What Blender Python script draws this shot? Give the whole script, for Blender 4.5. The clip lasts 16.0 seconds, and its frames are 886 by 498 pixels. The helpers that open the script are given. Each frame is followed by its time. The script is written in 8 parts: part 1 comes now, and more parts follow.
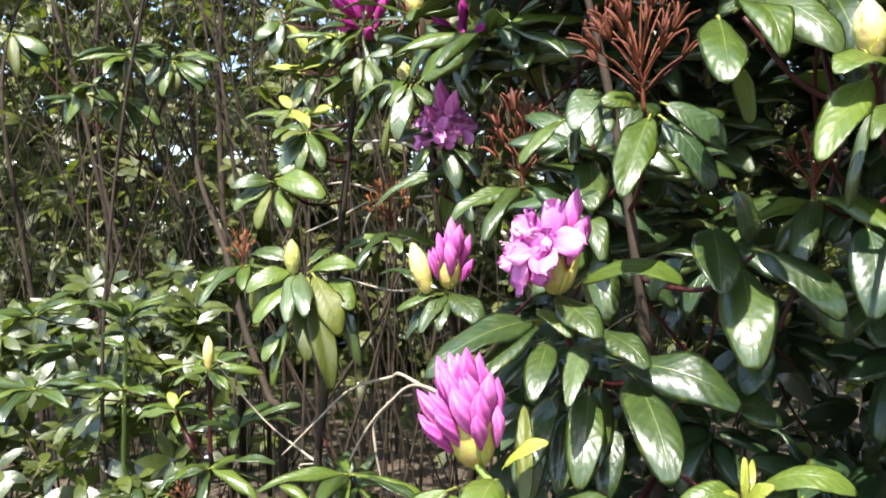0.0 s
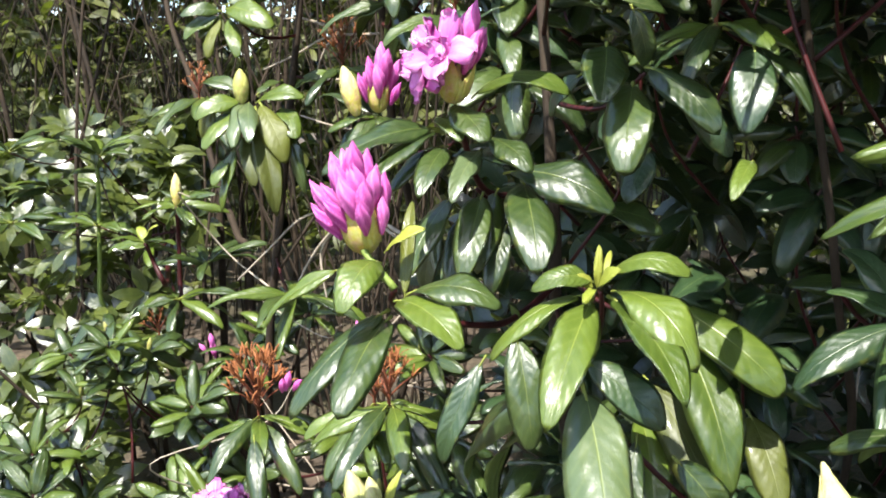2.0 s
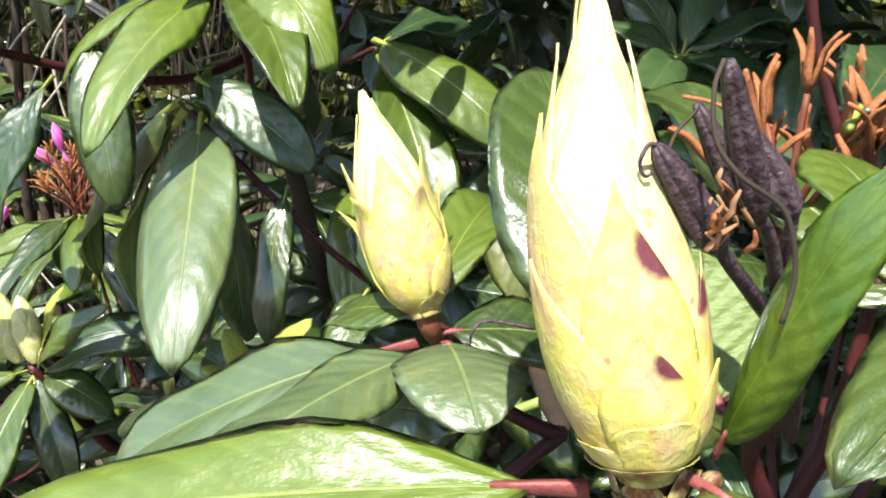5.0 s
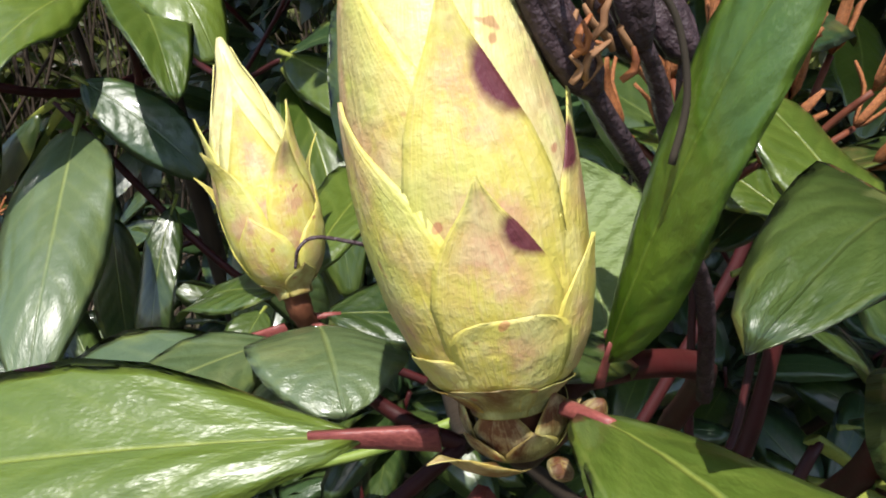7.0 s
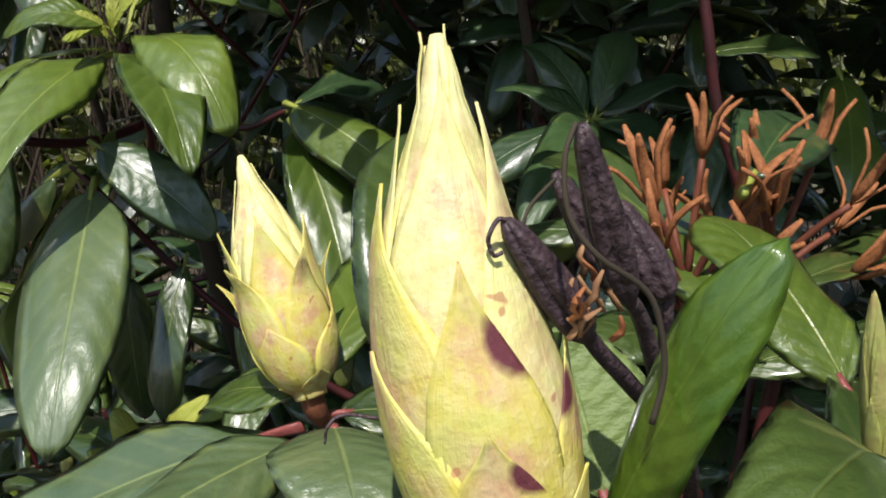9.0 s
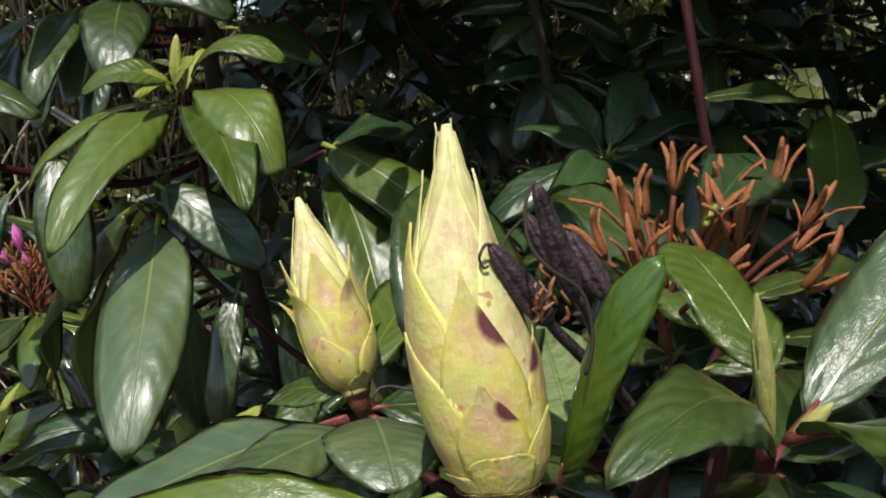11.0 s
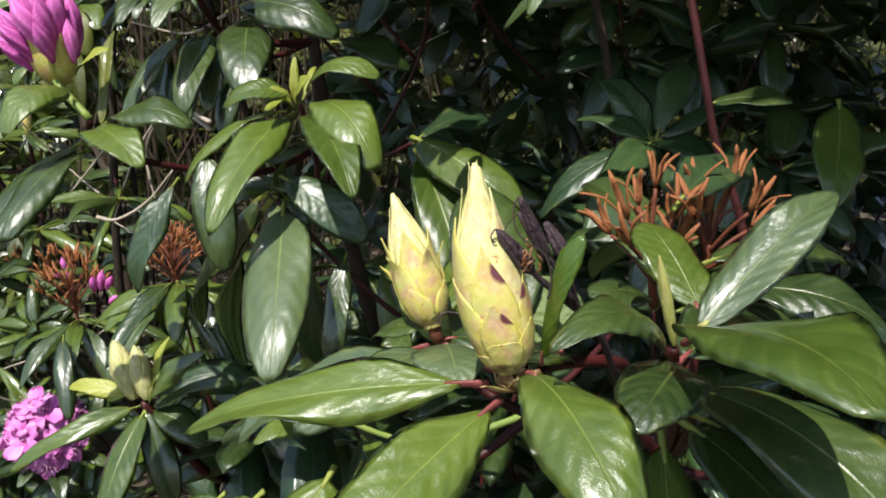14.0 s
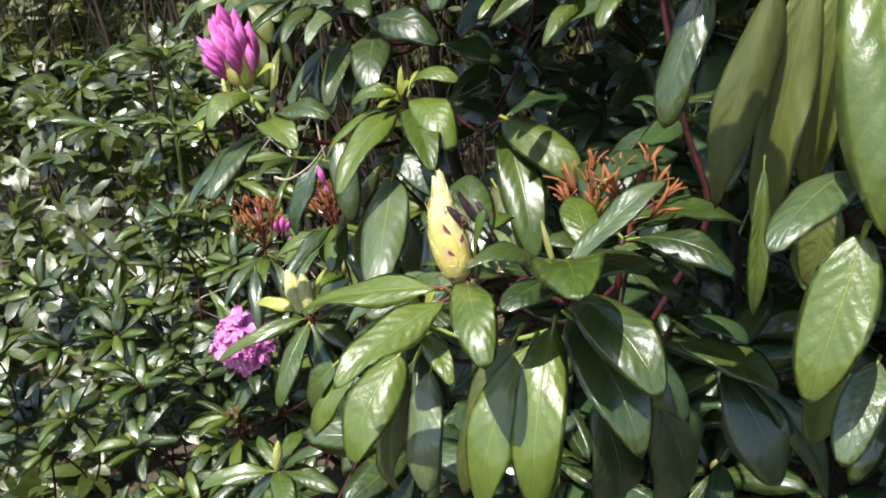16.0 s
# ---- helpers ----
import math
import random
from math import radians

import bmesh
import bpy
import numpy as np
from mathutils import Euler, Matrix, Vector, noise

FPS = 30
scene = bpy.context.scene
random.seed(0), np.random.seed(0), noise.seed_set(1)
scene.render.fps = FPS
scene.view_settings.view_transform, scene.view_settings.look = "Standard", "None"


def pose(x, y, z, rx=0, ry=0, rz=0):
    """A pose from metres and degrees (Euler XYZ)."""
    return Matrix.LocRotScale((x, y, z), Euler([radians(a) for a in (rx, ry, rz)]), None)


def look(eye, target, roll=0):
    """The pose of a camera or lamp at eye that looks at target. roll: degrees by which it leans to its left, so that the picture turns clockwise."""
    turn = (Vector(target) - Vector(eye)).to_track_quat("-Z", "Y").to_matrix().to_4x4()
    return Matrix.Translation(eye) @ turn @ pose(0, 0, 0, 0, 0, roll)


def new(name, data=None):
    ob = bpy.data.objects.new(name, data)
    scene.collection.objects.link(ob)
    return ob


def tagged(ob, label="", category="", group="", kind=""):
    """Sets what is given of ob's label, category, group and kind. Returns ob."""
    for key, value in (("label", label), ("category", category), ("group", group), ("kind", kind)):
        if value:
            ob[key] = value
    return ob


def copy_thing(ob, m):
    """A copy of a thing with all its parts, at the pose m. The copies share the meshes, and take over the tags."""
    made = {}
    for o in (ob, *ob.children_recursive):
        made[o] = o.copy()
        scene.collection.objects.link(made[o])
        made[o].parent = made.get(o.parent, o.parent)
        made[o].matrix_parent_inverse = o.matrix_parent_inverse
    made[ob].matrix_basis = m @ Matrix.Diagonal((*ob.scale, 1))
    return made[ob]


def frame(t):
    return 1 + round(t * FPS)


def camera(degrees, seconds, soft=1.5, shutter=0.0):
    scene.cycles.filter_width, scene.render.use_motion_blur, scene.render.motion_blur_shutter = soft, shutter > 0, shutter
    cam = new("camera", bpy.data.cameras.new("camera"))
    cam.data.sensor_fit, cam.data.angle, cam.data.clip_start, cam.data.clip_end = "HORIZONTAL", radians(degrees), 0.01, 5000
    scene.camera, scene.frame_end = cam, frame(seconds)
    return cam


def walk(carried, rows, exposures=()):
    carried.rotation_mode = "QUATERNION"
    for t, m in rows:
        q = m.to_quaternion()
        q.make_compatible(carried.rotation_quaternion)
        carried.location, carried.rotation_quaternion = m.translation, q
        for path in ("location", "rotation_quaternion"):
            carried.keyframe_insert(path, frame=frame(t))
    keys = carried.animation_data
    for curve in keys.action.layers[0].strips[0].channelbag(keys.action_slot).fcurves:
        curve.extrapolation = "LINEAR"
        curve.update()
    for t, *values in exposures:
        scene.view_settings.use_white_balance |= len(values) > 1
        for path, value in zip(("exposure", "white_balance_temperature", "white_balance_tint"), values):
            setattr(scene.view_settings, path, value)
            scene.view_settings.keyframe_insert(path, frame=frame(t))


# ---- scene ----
cam = camera(55.6, 16.0, soft=1.9)
PATH = [
    (0, (0.051, -0.006, 1.183), (0.005, 1.993, 1.145), -1.0),
    (0.5, (0.056, -0.027, 1.184), (0.021, 1.968, 1.049), -1.2),
    (1, (0.073, -0.036, 1.17), (0.019, 1.953, 0.964), -0.6),
    (1.5, (0.105, -0.051, 1.154), (0.066, 1.929, 0.879), 0.9),
    (2, (0.131, -0.056, 1.136), (0.09, 1.913, 0.788), 0.6),
    (2.5, (0.153, -0.053, 1.118), (0.106, 1.905, 0.716), -0.6),
    (3, (0.191, -0.057, 1.104), (0.131, 1.893, 0.666), 0.1),
    (3.5, (0.233, -0.058, 1.091), (0.135, 1.881, 0.611), 0.0),
    (4, (0.252, -0.017, 1.065), (0.122, 1.908, 0.537), -0.8),
    (4.5, (0.279, 0.048, 1.029), (0.343, 1.972, 0.488), -1.2),
    (5, (0.296, 0.088, 1.002), (0.49, 1.987, 0.403), 0.4),
    (5.2, (0.298, 0.096, 0.997), (0.512, 1.996, 0.409), 0.4),
    (7.3, (0.312, 0.107, 0.976), (0.678, 2.014, 0.497), 1.0),
    (7.5, (0.312, 0.105, 0.978), (0.68, 2.008, 0.484), 1.0),
    (8, (0.309, 0.101, 0.987), (0.678, 2.004, 0.495), 1.0),
    (8.5, (0.308, 0.102, 0.994), (0.671, 2.009, 0.515), 1.0),
    (9, (0.308, 0.1, 1.001), (0.668, 2.014, 0.545), 1.0),
    (9.2, (0.308, 0.1, 1.002), (0.665, 2.017, 0.559), 0.8),
    (11.3, (0.303, 0.044, 1.013), (0.577, 1.987, 0.629), -0.1),
    (11.5, (0.304, 0.037, 1.016), (0.567, 1.981, 0.63), -0.2),
    (12, (0.305, 0.029, 1.016), (0.539, 1.976, 0.625), -0.6),
    (12.5, (0.309, 0.016, 1.017), (0.532, 1.964, 0.624), -0.6),
    (13, (0.312, -0.016, 1.022), (0.483, 1.933, 0.608), -0.9),
    (13.5, (0.316, -0.033, 1.033), (0.416, 1.918, 0.605), -1.3),
    (14, (0.305, -0.051, 1.033), (0.376, 1.897, 0.585), -1.9),
    (14.5, (0.3, -0.071, 1.043), (0.345, 1.864, 0.538), -2.1),
    (15, (0.327, -0.127, 1.059), (0.25, 1.804, 0.543), -3.4),
    (15.5, (0.365, -0.183, 1.072), (0.16, 1.73, 0.526), -3.7),
    (16, (0.406, -0.249, 1.088), (0.045, 1.637, 0.53), -4.8),
]
EXPOSURES = [(0, 1.76), (1.5, 1.64), (2.5, 1.68), (3.3, 1.92), (4, 2.22), (4.6, 2.08), (5.2, 1.5), (7.3, 0.84), (9, 0.64), (11.5, 0.28), (12.5, 0.72), (14.5, 0.76), (15.2, 0.72), (16, 1.02)]
walk(cam, [(t, look(eye, target, roll)) for t, eye, target, roll in PATH], EXPOSURES)

# ---- world, sun ----
SUN_AZ, SUN_EL = 198.0, 60.0          # the sun stands behind the camera's left shoulder
world = bpy.data.worlds.new("sky")
scene.world = world
world.use_nodes = True
wn = world.node_tree.nodes
sky = wn.new("ShaderNodeTexSky")
sky.sky_type, sky.sun_disc = "NISHITA", False
sky.sun_elevation, sky.sun_rotation = radians(SUN_EL), radians(SUN_AZ)
wn["Background"].inputs["Strength"].default_value = 0.135
world.node_tree.links.new(sky.outputs["Color"], wn["Background"].inputs["Color"])
sun = new("sun", bpy.data.lights.new("sun", "SUN"))
sun.data.energy, sun.data.angle, sun.data.color = 5.0, radians(0.53), (1.0, 0.96, 0.90)
_az, _el = radians(SUN_AZ), radians(SUN_EL)
sun.matrix_world = look((math.sin(_az) * math.cos(_el) * 9, math.cos(_az) * math.cos(_el) * 9, math.sin(_el) * 9), (0, 0, 0))


# ---- materials ----
def material(name):
    m = bpy.data.materials.new(name)
    m.use_nodes = True
    nt = m.node_tree
    return m, nt, nt.nodes, nt.nodes["Principled BSDF"]


def node(nt, kind, **values):
    n = nt.nodes.new(kind)
    for k, v in values.items():
        n.inputs[k.replace("_", " ")].default_value = v
    return n


def calc(nt, op, a, b=0.0, c=None):
    n = nt.nodes.new("ShaderNodeMath")
    n.operation = op
    for i, v in enumerate((a, b) if c is None else (a, b, c)):
        if isinstance(v, (int, float)):
            n.inputs[i].default_value = v
        else:
            nt.links.new(v, n.inputs[i])
    return n.outputs[0]


def mixed(nt, fac, a, b):
    n = nt.nodes.new("ShaderNodeMix")
    n.data_type = "RGBA"
    for i, v in ((0, fac), (6, a), (7, b)):
        if isinstance(v, (int, float)):
            n.inputs[i].default_value = v
        elif isinstance(v, tuple):
            n.inputs[i].default_value = (*v, 1)
        else:
            nt.links.new(v, n.inputs[i])
    return n.outputs[2]


def ramp(nt, fac, lo, hi):
    n = nt.nodes.new("ShaderNodeMapRange")
    n.inputs[1].default_value, n.inputs[2].default_value = lo, hi
    nt.links.new(fac, n.inputs[0])
    return n.outputs[0]


def noise_fac(nt, scale, detail=3.0, vector=None, rough=0.55):
    n = node(nt, "ShaderNodeTexNoise", Scale=scale, Detail=detail, Roughness=rough)
    if vector is not None:
        nt.links.new(vector, n.inputs["Vector"])
    return n.outputs["Fac"]


def bumped(nt, bsdf, height, strength, distance):
    b = node(nt, "ShaderNodeBump", Strength=strength, Distance=distance)
    nt.links.new(height, b.inputs["Height"])
    nt.links.new(b.outputs["Normal"], bsdf.inputs["Normal"])
    return b


def see_through(nt, bsdf, color, amount):
    """Mixes in light that passes through a thin blade."""
    tr = nt.nodes.new("ShaderNodeBsdfTranslucent")
    nt.links.new(color, tr.inputs["Color"])
    mx = nt.nodes.new("ShaderNodeMixShader")
    mx.inputs[0].default_value = amount
    nt.links.new(bsdf.outputs[0], mx.inputs[1])
    nt.links.new(tr.outputs[0], mx.inputs[2])
    nt.links.new(mx.outputs[0], nt.nodes["Material Output"].inputs["Surface"])


def leaf_material(name, dark, light, rib, rough, glow, per_island=False, gloss=0.6, relief=0.85):
    """A leathery leaf blade: pale midrib, side veins, mottling, a waxy gloss."""
    m, nt, ns, b = material(name)
    uv = ns.new("ShaderNodeUVMap")
    sep = ns.new("ShaderNodeSeparateXYZ")
    nt.links.new(uv.outputs[0], sep.inputs[0])
    across = calc(nt, "ABSOLUTE", calc(nt, "SUBTRACT", sep.outputs[0], 0.5))
    along = sep.outputs[1]
    if per_island:
        rnd = ns.new("ShaderNodeNewGeometry").outputs["Random Per Island"]
    else:
        rnd = ns.new("ShaderNodeObjectInfo").outputs["Random"]
    shift = ns.new("ShaderNodeVectorMath")
    shift.operation = "ADD"
    even = ns.new("ShaderNodeMapping")
    even.inputs["Scale"].default_value = (1.0, 2.4, 1.0)
    nt.links.new(uv.outputs[0], even.inputs[0])
    nt.links.new(even.outputs[0], shift.inputs[0])
    comb = ns.new("ShaderNodeCombineXYZ")
    nt.links.new(calc(nt, "MULTIPLY", rnd, 37.0), comb.inputs[2])
    nt.links.new(comb.outputs[0], shift.inputs[1])
    mott = noise_fac(nt, 3.2, 5.0, shift.outputs[0])
    fine = noise_fac(nt, 38.0, 3.0, shift.outputs[0])
    # side veins run forward from the midrib
    wave = calc(nt, "SINE", calc(nt, "MULTIPLY", calc(nt, "SUBTRACT", calc(nt, "ADD", along, calc(nt, "MULTIPLY", fine, 0.012)), calc(nt, "MULTIPLY", across, 0.42)), 58.0))
    vein = calc(nt, "POWER", calc(nt, "ADD", calc(nt, "MULTIPLY", wave, 0.5), 0.5), 9.0)
    mid = ramp(nt, across, 0.022, 0.004)
    tone = calc(nt, "ADD", calc(nt, "MULTIPLY", mott, 0.7), calc(nt, "MULTIPLY", rnd, 0.5))
    col = mixed(nt, ramp(nt, tone, 0.25, 0.95), dark, light)
    col = mixed(nt, calc(nt, "MULTIPLY", vein, 0.07), col, rib)
    col = mixed(nt, calc(nt, "MULTIPLY", mid, calc(nt, "MULTIPLY", ramp(nt, along, 1.0, 0.1), 0.62)), col, rib)
    # a yellowed rim and a few brown flecks
    rim = calc(nt, "MULTIPLY", ramp(nt, noise_fac(nt, 3.0, 2.0, shift.outputs[0]), 0.55, 0.75), ramp(nt, across, 0.30, 0.5))
    col = mixed(nt, calc(nt, "MULTIPLY", rim, 0.55), col, (0.24, 0.26, 0.03))
    fleck = ramp(nt, noise_fac(nt, 16.0, 2.0, shift.outputs[0]), 0.76, 0.80)
    col = mixed(nt, calc(nt, "MULTIPLY", fleck, 0.6), col, (0.09, 0.055, 0.02))
    nt.links.new(col, b.inputs["Base Color"])
    nt.links.new(calc(nt, "ADD", rough + 0.02, calc(nt, "MULTIPLY", mott, 0.22)), b.inputs["Roughness"])
    b.inputs["Specular IOR Level"].default_value = 0.6
    b.inputs["Coat Weight"].default_value, b.inputs["Coat Roughness"].default_value = gloss, 0.11
    b.inputs["Coat IOR"].default_value = 1.45
    # quilted between the side veins, a sunken midrib, a fine leathery grain, a few drops and pits
    pucker = noise_fac(nt, 4.2, 1.5, shift.outputs[0])
    grain = node(nt, "ShaderNodeTexVoronoi", Scale=52.0)
    nt.links.new(shift.outputs[0], grain.inputs["Vector"])
    quilt = calc(nt, "MULTIPLY", calc(nt, "MULTIPLY", calc(nt, "ADD", wave, 1.0), -0.055), ramp(nt, across, 0.03, 0.16))
    h = calc(nt, "ADD", calc(nt, "MULTIPLY", pucker, 0.30), calc(nt, "ADD", quilt, calc(nt, "MULTIPLY", mott, 0.10)))
    h = calc(nt, "SUBTRACT", h, calc(nt, "MULTIPLY", mid, 0.12))
    h = calc(nt, "ADD", h, calc(nt, "ADD", calc(nt, "MULTIPLY", grain.outputs["Distance"], 0.022), calc(nt, "MULTIPLY", noise_fac(nt, 9.0, 2.0, shift.outputs[0]), 0.20)))
    bumped(nt, b, h, relief, 0.0022)
    see_through(nt, b, mixed(nt, 0.45, col, (0.30, 0.42, 0.03)), glow)
    return m


LEAF = leaf_material("leaf_upper_side", (0.014, 0.031, 0.008), (0.054, 0.084, 0.017), (0.22, 0.26, 0.06), 0.24, 0.20, gloss=0.95)
LEAF_FRESH = leaf_material("leaf_upper_side_light_green", (0.040, 0.072, 0.010), (0.112, 0.160, 0.021), (0.32, 0.36, 0.07), 0.25, 0.30, gloss=0.95)
LEAF_BRIGHT = leaf_material("leaf_upper_side_bright_green", (0.040, 0.090, 0.006), (0.150, 0.235, 0.014), (0.20, 0.28, 0.03), 0.26, 0.30, gloss=0.6, relief=0.5)
# paler, greyer leaf colour with the sheen of the sky painted in
LEAF_SHEEN = leaf_material("leaf_upper_side_pale_sheen", (0.050, 0.080, 0.030), (0.100, 0.136, 0.056), (0.28, 0.32, 0.10), 0.26, 0.18, gloss=0.9)
# olive leaf colour with the tint of backlight painted in
LEAF_OLIVE_BACKLIT = leaf_material("leaf_upper_side_olive_backlit", (0.054, 0.066, 0.009), (0.118, 0.134, 0.017), (0.20, 0.22, 0.05), 0.40, 0.26, gloss=0.3)
LEAF_YOUNG = leaf_material("leaf_upper_side_yellow_green", (0.21, 0.26, 0.025), (0.36, 0.37, 0.06), (0.46, 0.46, 0.12), 0.36, 0.32, gloss=0.1)
# darker copy of the leaf colour; the shade is painted in
LEAF_SHADE = leaf_material("leaf_upper_side_shaded", (0.013, 0.032, 0.011), (0.036, 0.068, 0.020), (0.10, 0.14, 0.04), 0.28, 0.10, gloss=0.35)
LEAF_BACK = leaf_material("leaf_underside", (0.085, 0.130, 0.026), (0.125, 0.175, 0.040), (0.25, 0.29, 0.10), 0.5, 0.18, gloss=0.0)
LEAF_MASS = leaf_material("leaf_mass", (0.010, 0.020, 0.006), (0.088, 0.108, 0.022), (0.16, 0.20, 0.05), 0.20, 0.22, True, gloss=0.8)
# leaf mass darkened in colour for the shade inside the shrub
LEAF_MASS_SHADED = leaf_material("leaf_mass_shaded", (0.008, 0.020, 0.008), (0.024, 0.046, 0.012), (0.08, 0.12, 0.03), 0.26, 0.10, True)
LEAF_MASS_WARM = leaf_material("leaf_mass_olive", (0.026, 0.034, 0.008), (0.110, 0.118, 0.022), (0.16, 0.20, 0.04), 0.38, 0.30, True, gloss=0.15)


def bark_material(name, a, b_, rough=0.6, scale=60.0, bump=0.5, depth=0.002):
    m, nt, ns, b = material(name)
    tc = ns.new("ShaderNodeTexCoord")
    f = noise_fac(nt, scale, 4.0, tc.outputs["Object"])
    g = noise_fac(nt, scale * 0.17, 2.0, tc.outputs["Object"])
    nt.links.new(mixed(nt, ramp(nt, calc(nt, "ADD", calc(nt, "MULTIPLY", f, 0.6), calc(nt, "MULTIPLY", g, 0.5)), 0.35, 0.75), a, b_), b.inputs["Base Color"])
    b.inputs["Roughness"].default_value = rough
    b.inputs["Specular IOR Level"].default_value = 0.25
    bumped(nt, b, f, bump, depth)
    return m


STEM_RED = bark_material("red_stem", (0.016, 0.004, 0.004), (0.055, 0.010, 0.010), 0.45, 90, depth=0.0006)
STEM_GREEN = bark_material("green_stem", (0.10, 0.16, 0.03), (0.20, 0.24, 0.05), 0.5, 90, depth=0.0006)
PETIOLE = bark_material("pink_leaf_stalk", (0.10, 0.022, 0.024), (0.25, 0.075, 0.062), 0.36, 160, 0.2, 0.0006)
PETIOLE_GREEN = bark_material("green_leaf_stalk", (0.14, 0.17, 0.03), (0.23, 0.25, 0.05), 0.42, 120, 0.2)
BARK = bark_material("brown_bark", (0.013, 0.009, 0.006), (0.045, 0.031, 0.019), 0.85, 30, 1.0)
BARK_GREY = bark_material("grey_bark", (0.016, 0.012, 0.008), (0.066, 0.051, 0.031), 0.85, 24, 1.0)
TWIG_PALE = bark_material("pale_dead_twig", (0.22, 0.18, 0.13), (0.40, 0.34, 0.27), 0.8, 70, 0.6)
RUST = bark_material("rust_brown_husk", (0.09, 0.024, 0.012), (0.40, 0.155, 0.052), 0.6, 160, 0.5, depth=0.0005)
RUST_DARK = bark_material("dark_red_brown_husk", (0.060, 0.016, 0.010), (0.17, 0.050, 0.022), 0.6, 200, 0.5, depth=0.0005)
BUD_STALK = bark_material("red_brown_bud_foot", (0.05, 0.016, 0.011), (0.16, 0.062, 0.030), 0.5, 220, 0.5, depth=0.0004)
CAPSULE = bark_material("purple_brown_capsule", (0.016, 0.009, 0.011), (0.068, 0.044, 0.050), 0.5, 420, 1.0, depth=0.0012)
HUSK = bark_material("papery_tan_husk", (0.12, 0.05, 0.022), (0.32, 0.18, 0.09), 0.7, 260, 0.6, depth=0.0003)


def bud_material(name, top, low, blush, spot, pale=0.55):
    """Bud scales: pale and downy, with a pink-brown blush and, on some, a maroon burn by the margin."""
    m, nt, ns, b = material(name)
    uv = ns.new("ShaderNodeUVMap")
    sep = ns.new("ShaderNodeSeparateXYZ")
    nt.links.new(uv.outputs[0], sep.inputs[0])
    tc = ns.new("ShaderNodeTexCoord")
    n1 = noise_fac(nt, 120.0, 6.0, tc.outputs["Object"], 0.62)
    n2 = noise_fac(nt, 900.0, 2.0, tc.outputs["Object"])
    n4 = noise_fac(nt, 330.0, 5.0, tc.outputs["Object"], 0.65)
    stretch = ns.new("ShaderNodeMapping")
    stretch.inputs["Scale"].default_value = (34, 2.2, 1)
    nt.links.new(uv.outputs[0], stretch.inputs[0])
    n3 = noise_fac(nt, 1.0, 3.0, stretch.outputs[0])
    edge = calc(nt, "ABSOLUTE", calc(nt, "SUBTRACT", sep.outputs[0], 0.5))
    col = mixed(nt, ramp(nt, sep.outputs[1], 0.1, 0.8), low, top)
    # downy pale middle, a pink-brown blush in blotches, fine lengthwise veins
    middle = ramp(nt, edge, 0.46, 0.12)
    col = mixed(nt, calc(nt, "MULTIPLY", middle, calc(nt, "MULTIPLY", ramp(nt, n1, 0.44, 0.57), 0.9)), col, blush)
    col = mixed(nt, calc(nt, "MULTIPLY", ramp(nt, calc(nt, "ADD", calc(nt, "MULTIPLY", n3, 0.25), calc(nt, "MULTIPLY", n4, 0.8)), 0.48, 0.66), pale), col, (0.66, 0.62, 0.33))
    col = mixed(nt, calc(nt, "MULTIPLY", ramp(nt, n3, 0.52, 0.70), 0.22), col, blush)
    col = mixed(nt, calc(nt, "MULTIPLY", ramp(nt, noise_fac(nt, 95.0, 2.0, tc.outputs["Object"]), 0.50, 0.62), 0.45), col, (0.40, 0.45, 0.13))
    rim = ramp(nt, edge, 0.36, 0.5)
    col = mixed(nt, calc(nt, "MULTIPLY", rim, 0.26), col, (0.60, 0.50, 0.08))
    col = mixed(nt, calc(nt, "MULTIPLY", ramp(nt, noise_fac(nt, 420.0, 1.0, tc.outputs["Object"]), 0.72, 0.77), 0.6), col, (0.30, 0.06, 0.05))
    if spot:
        du = calc(nt, "MULTIPLY", calc(nt, "SUBTRACT", sep.outputs[0], 1.0), 2.5)
        dv = calc(nt, "MULTIPLY", calc(nt, "SUBTRACT", sep.outputs[1], 0.755), 8.6)
        d = calc(nt, "ADD", calc(nt, "MULTIPLY", du, du), calc(nt, "MULTIPLY", dv, dv))
        d = calc(nt, "ADD", d, calc(nt, "ADD", calc(nt, "MULTIPLY", n1, 0.5), calc(nt, "MULTIPLY", n4, 0.5)))
        col = mixed(nt, calc(nt, "MULTIPLY", ramp(nt, d, 1.34, 0.86), 0.95), col, (0.085, 0.006, 0.028))
    nt.links.new(col, b.inputs["Base Color"])
    b.inputs["Roughness"].default_value = 0.46
    b.inputs["Specular IOR Level"].default_value = 0.4
    bumped(nt, b, calc(nt, "ADD", calc(nt, "MULTIPLY", n3, 0.22), calc(nt, "ADD", calc(nt, "MULTIPLY", n2, 0.22), calc(nt, "MULTIPLY", n4, 0.5))), 0.75, 0.0008)
    see_through(nt, b, col, 0.12)
    return m


BUD_TOP = bud_material("pale_yellow_bud_scale", (0.64, 0.60, 0.27), (0.43, 0.42, 0.10), (0.47, 0.31, 0.17), False)
BUD_LOW = bud_material("yellow_bud_scale", (0.50, 0.44, 0.10), (0.43, 0.36, 0.05), (0.44, 0.25, 0.14), False, 0.36)
BUD_SPOT = bud_material("maroon_spotted_bud_scale", (0.50, 0.43, 0.10), (0.42, 0.36, 0.07), (0.45, 0.25, 0.15), True, 0.36)
BUD_GREEN = bud_material("green_bud_scale", (0.33, 0.35, 0.10), (0.25, 0.27, 0.055), (0.32, 0.25, 0.09), False, 0.1)
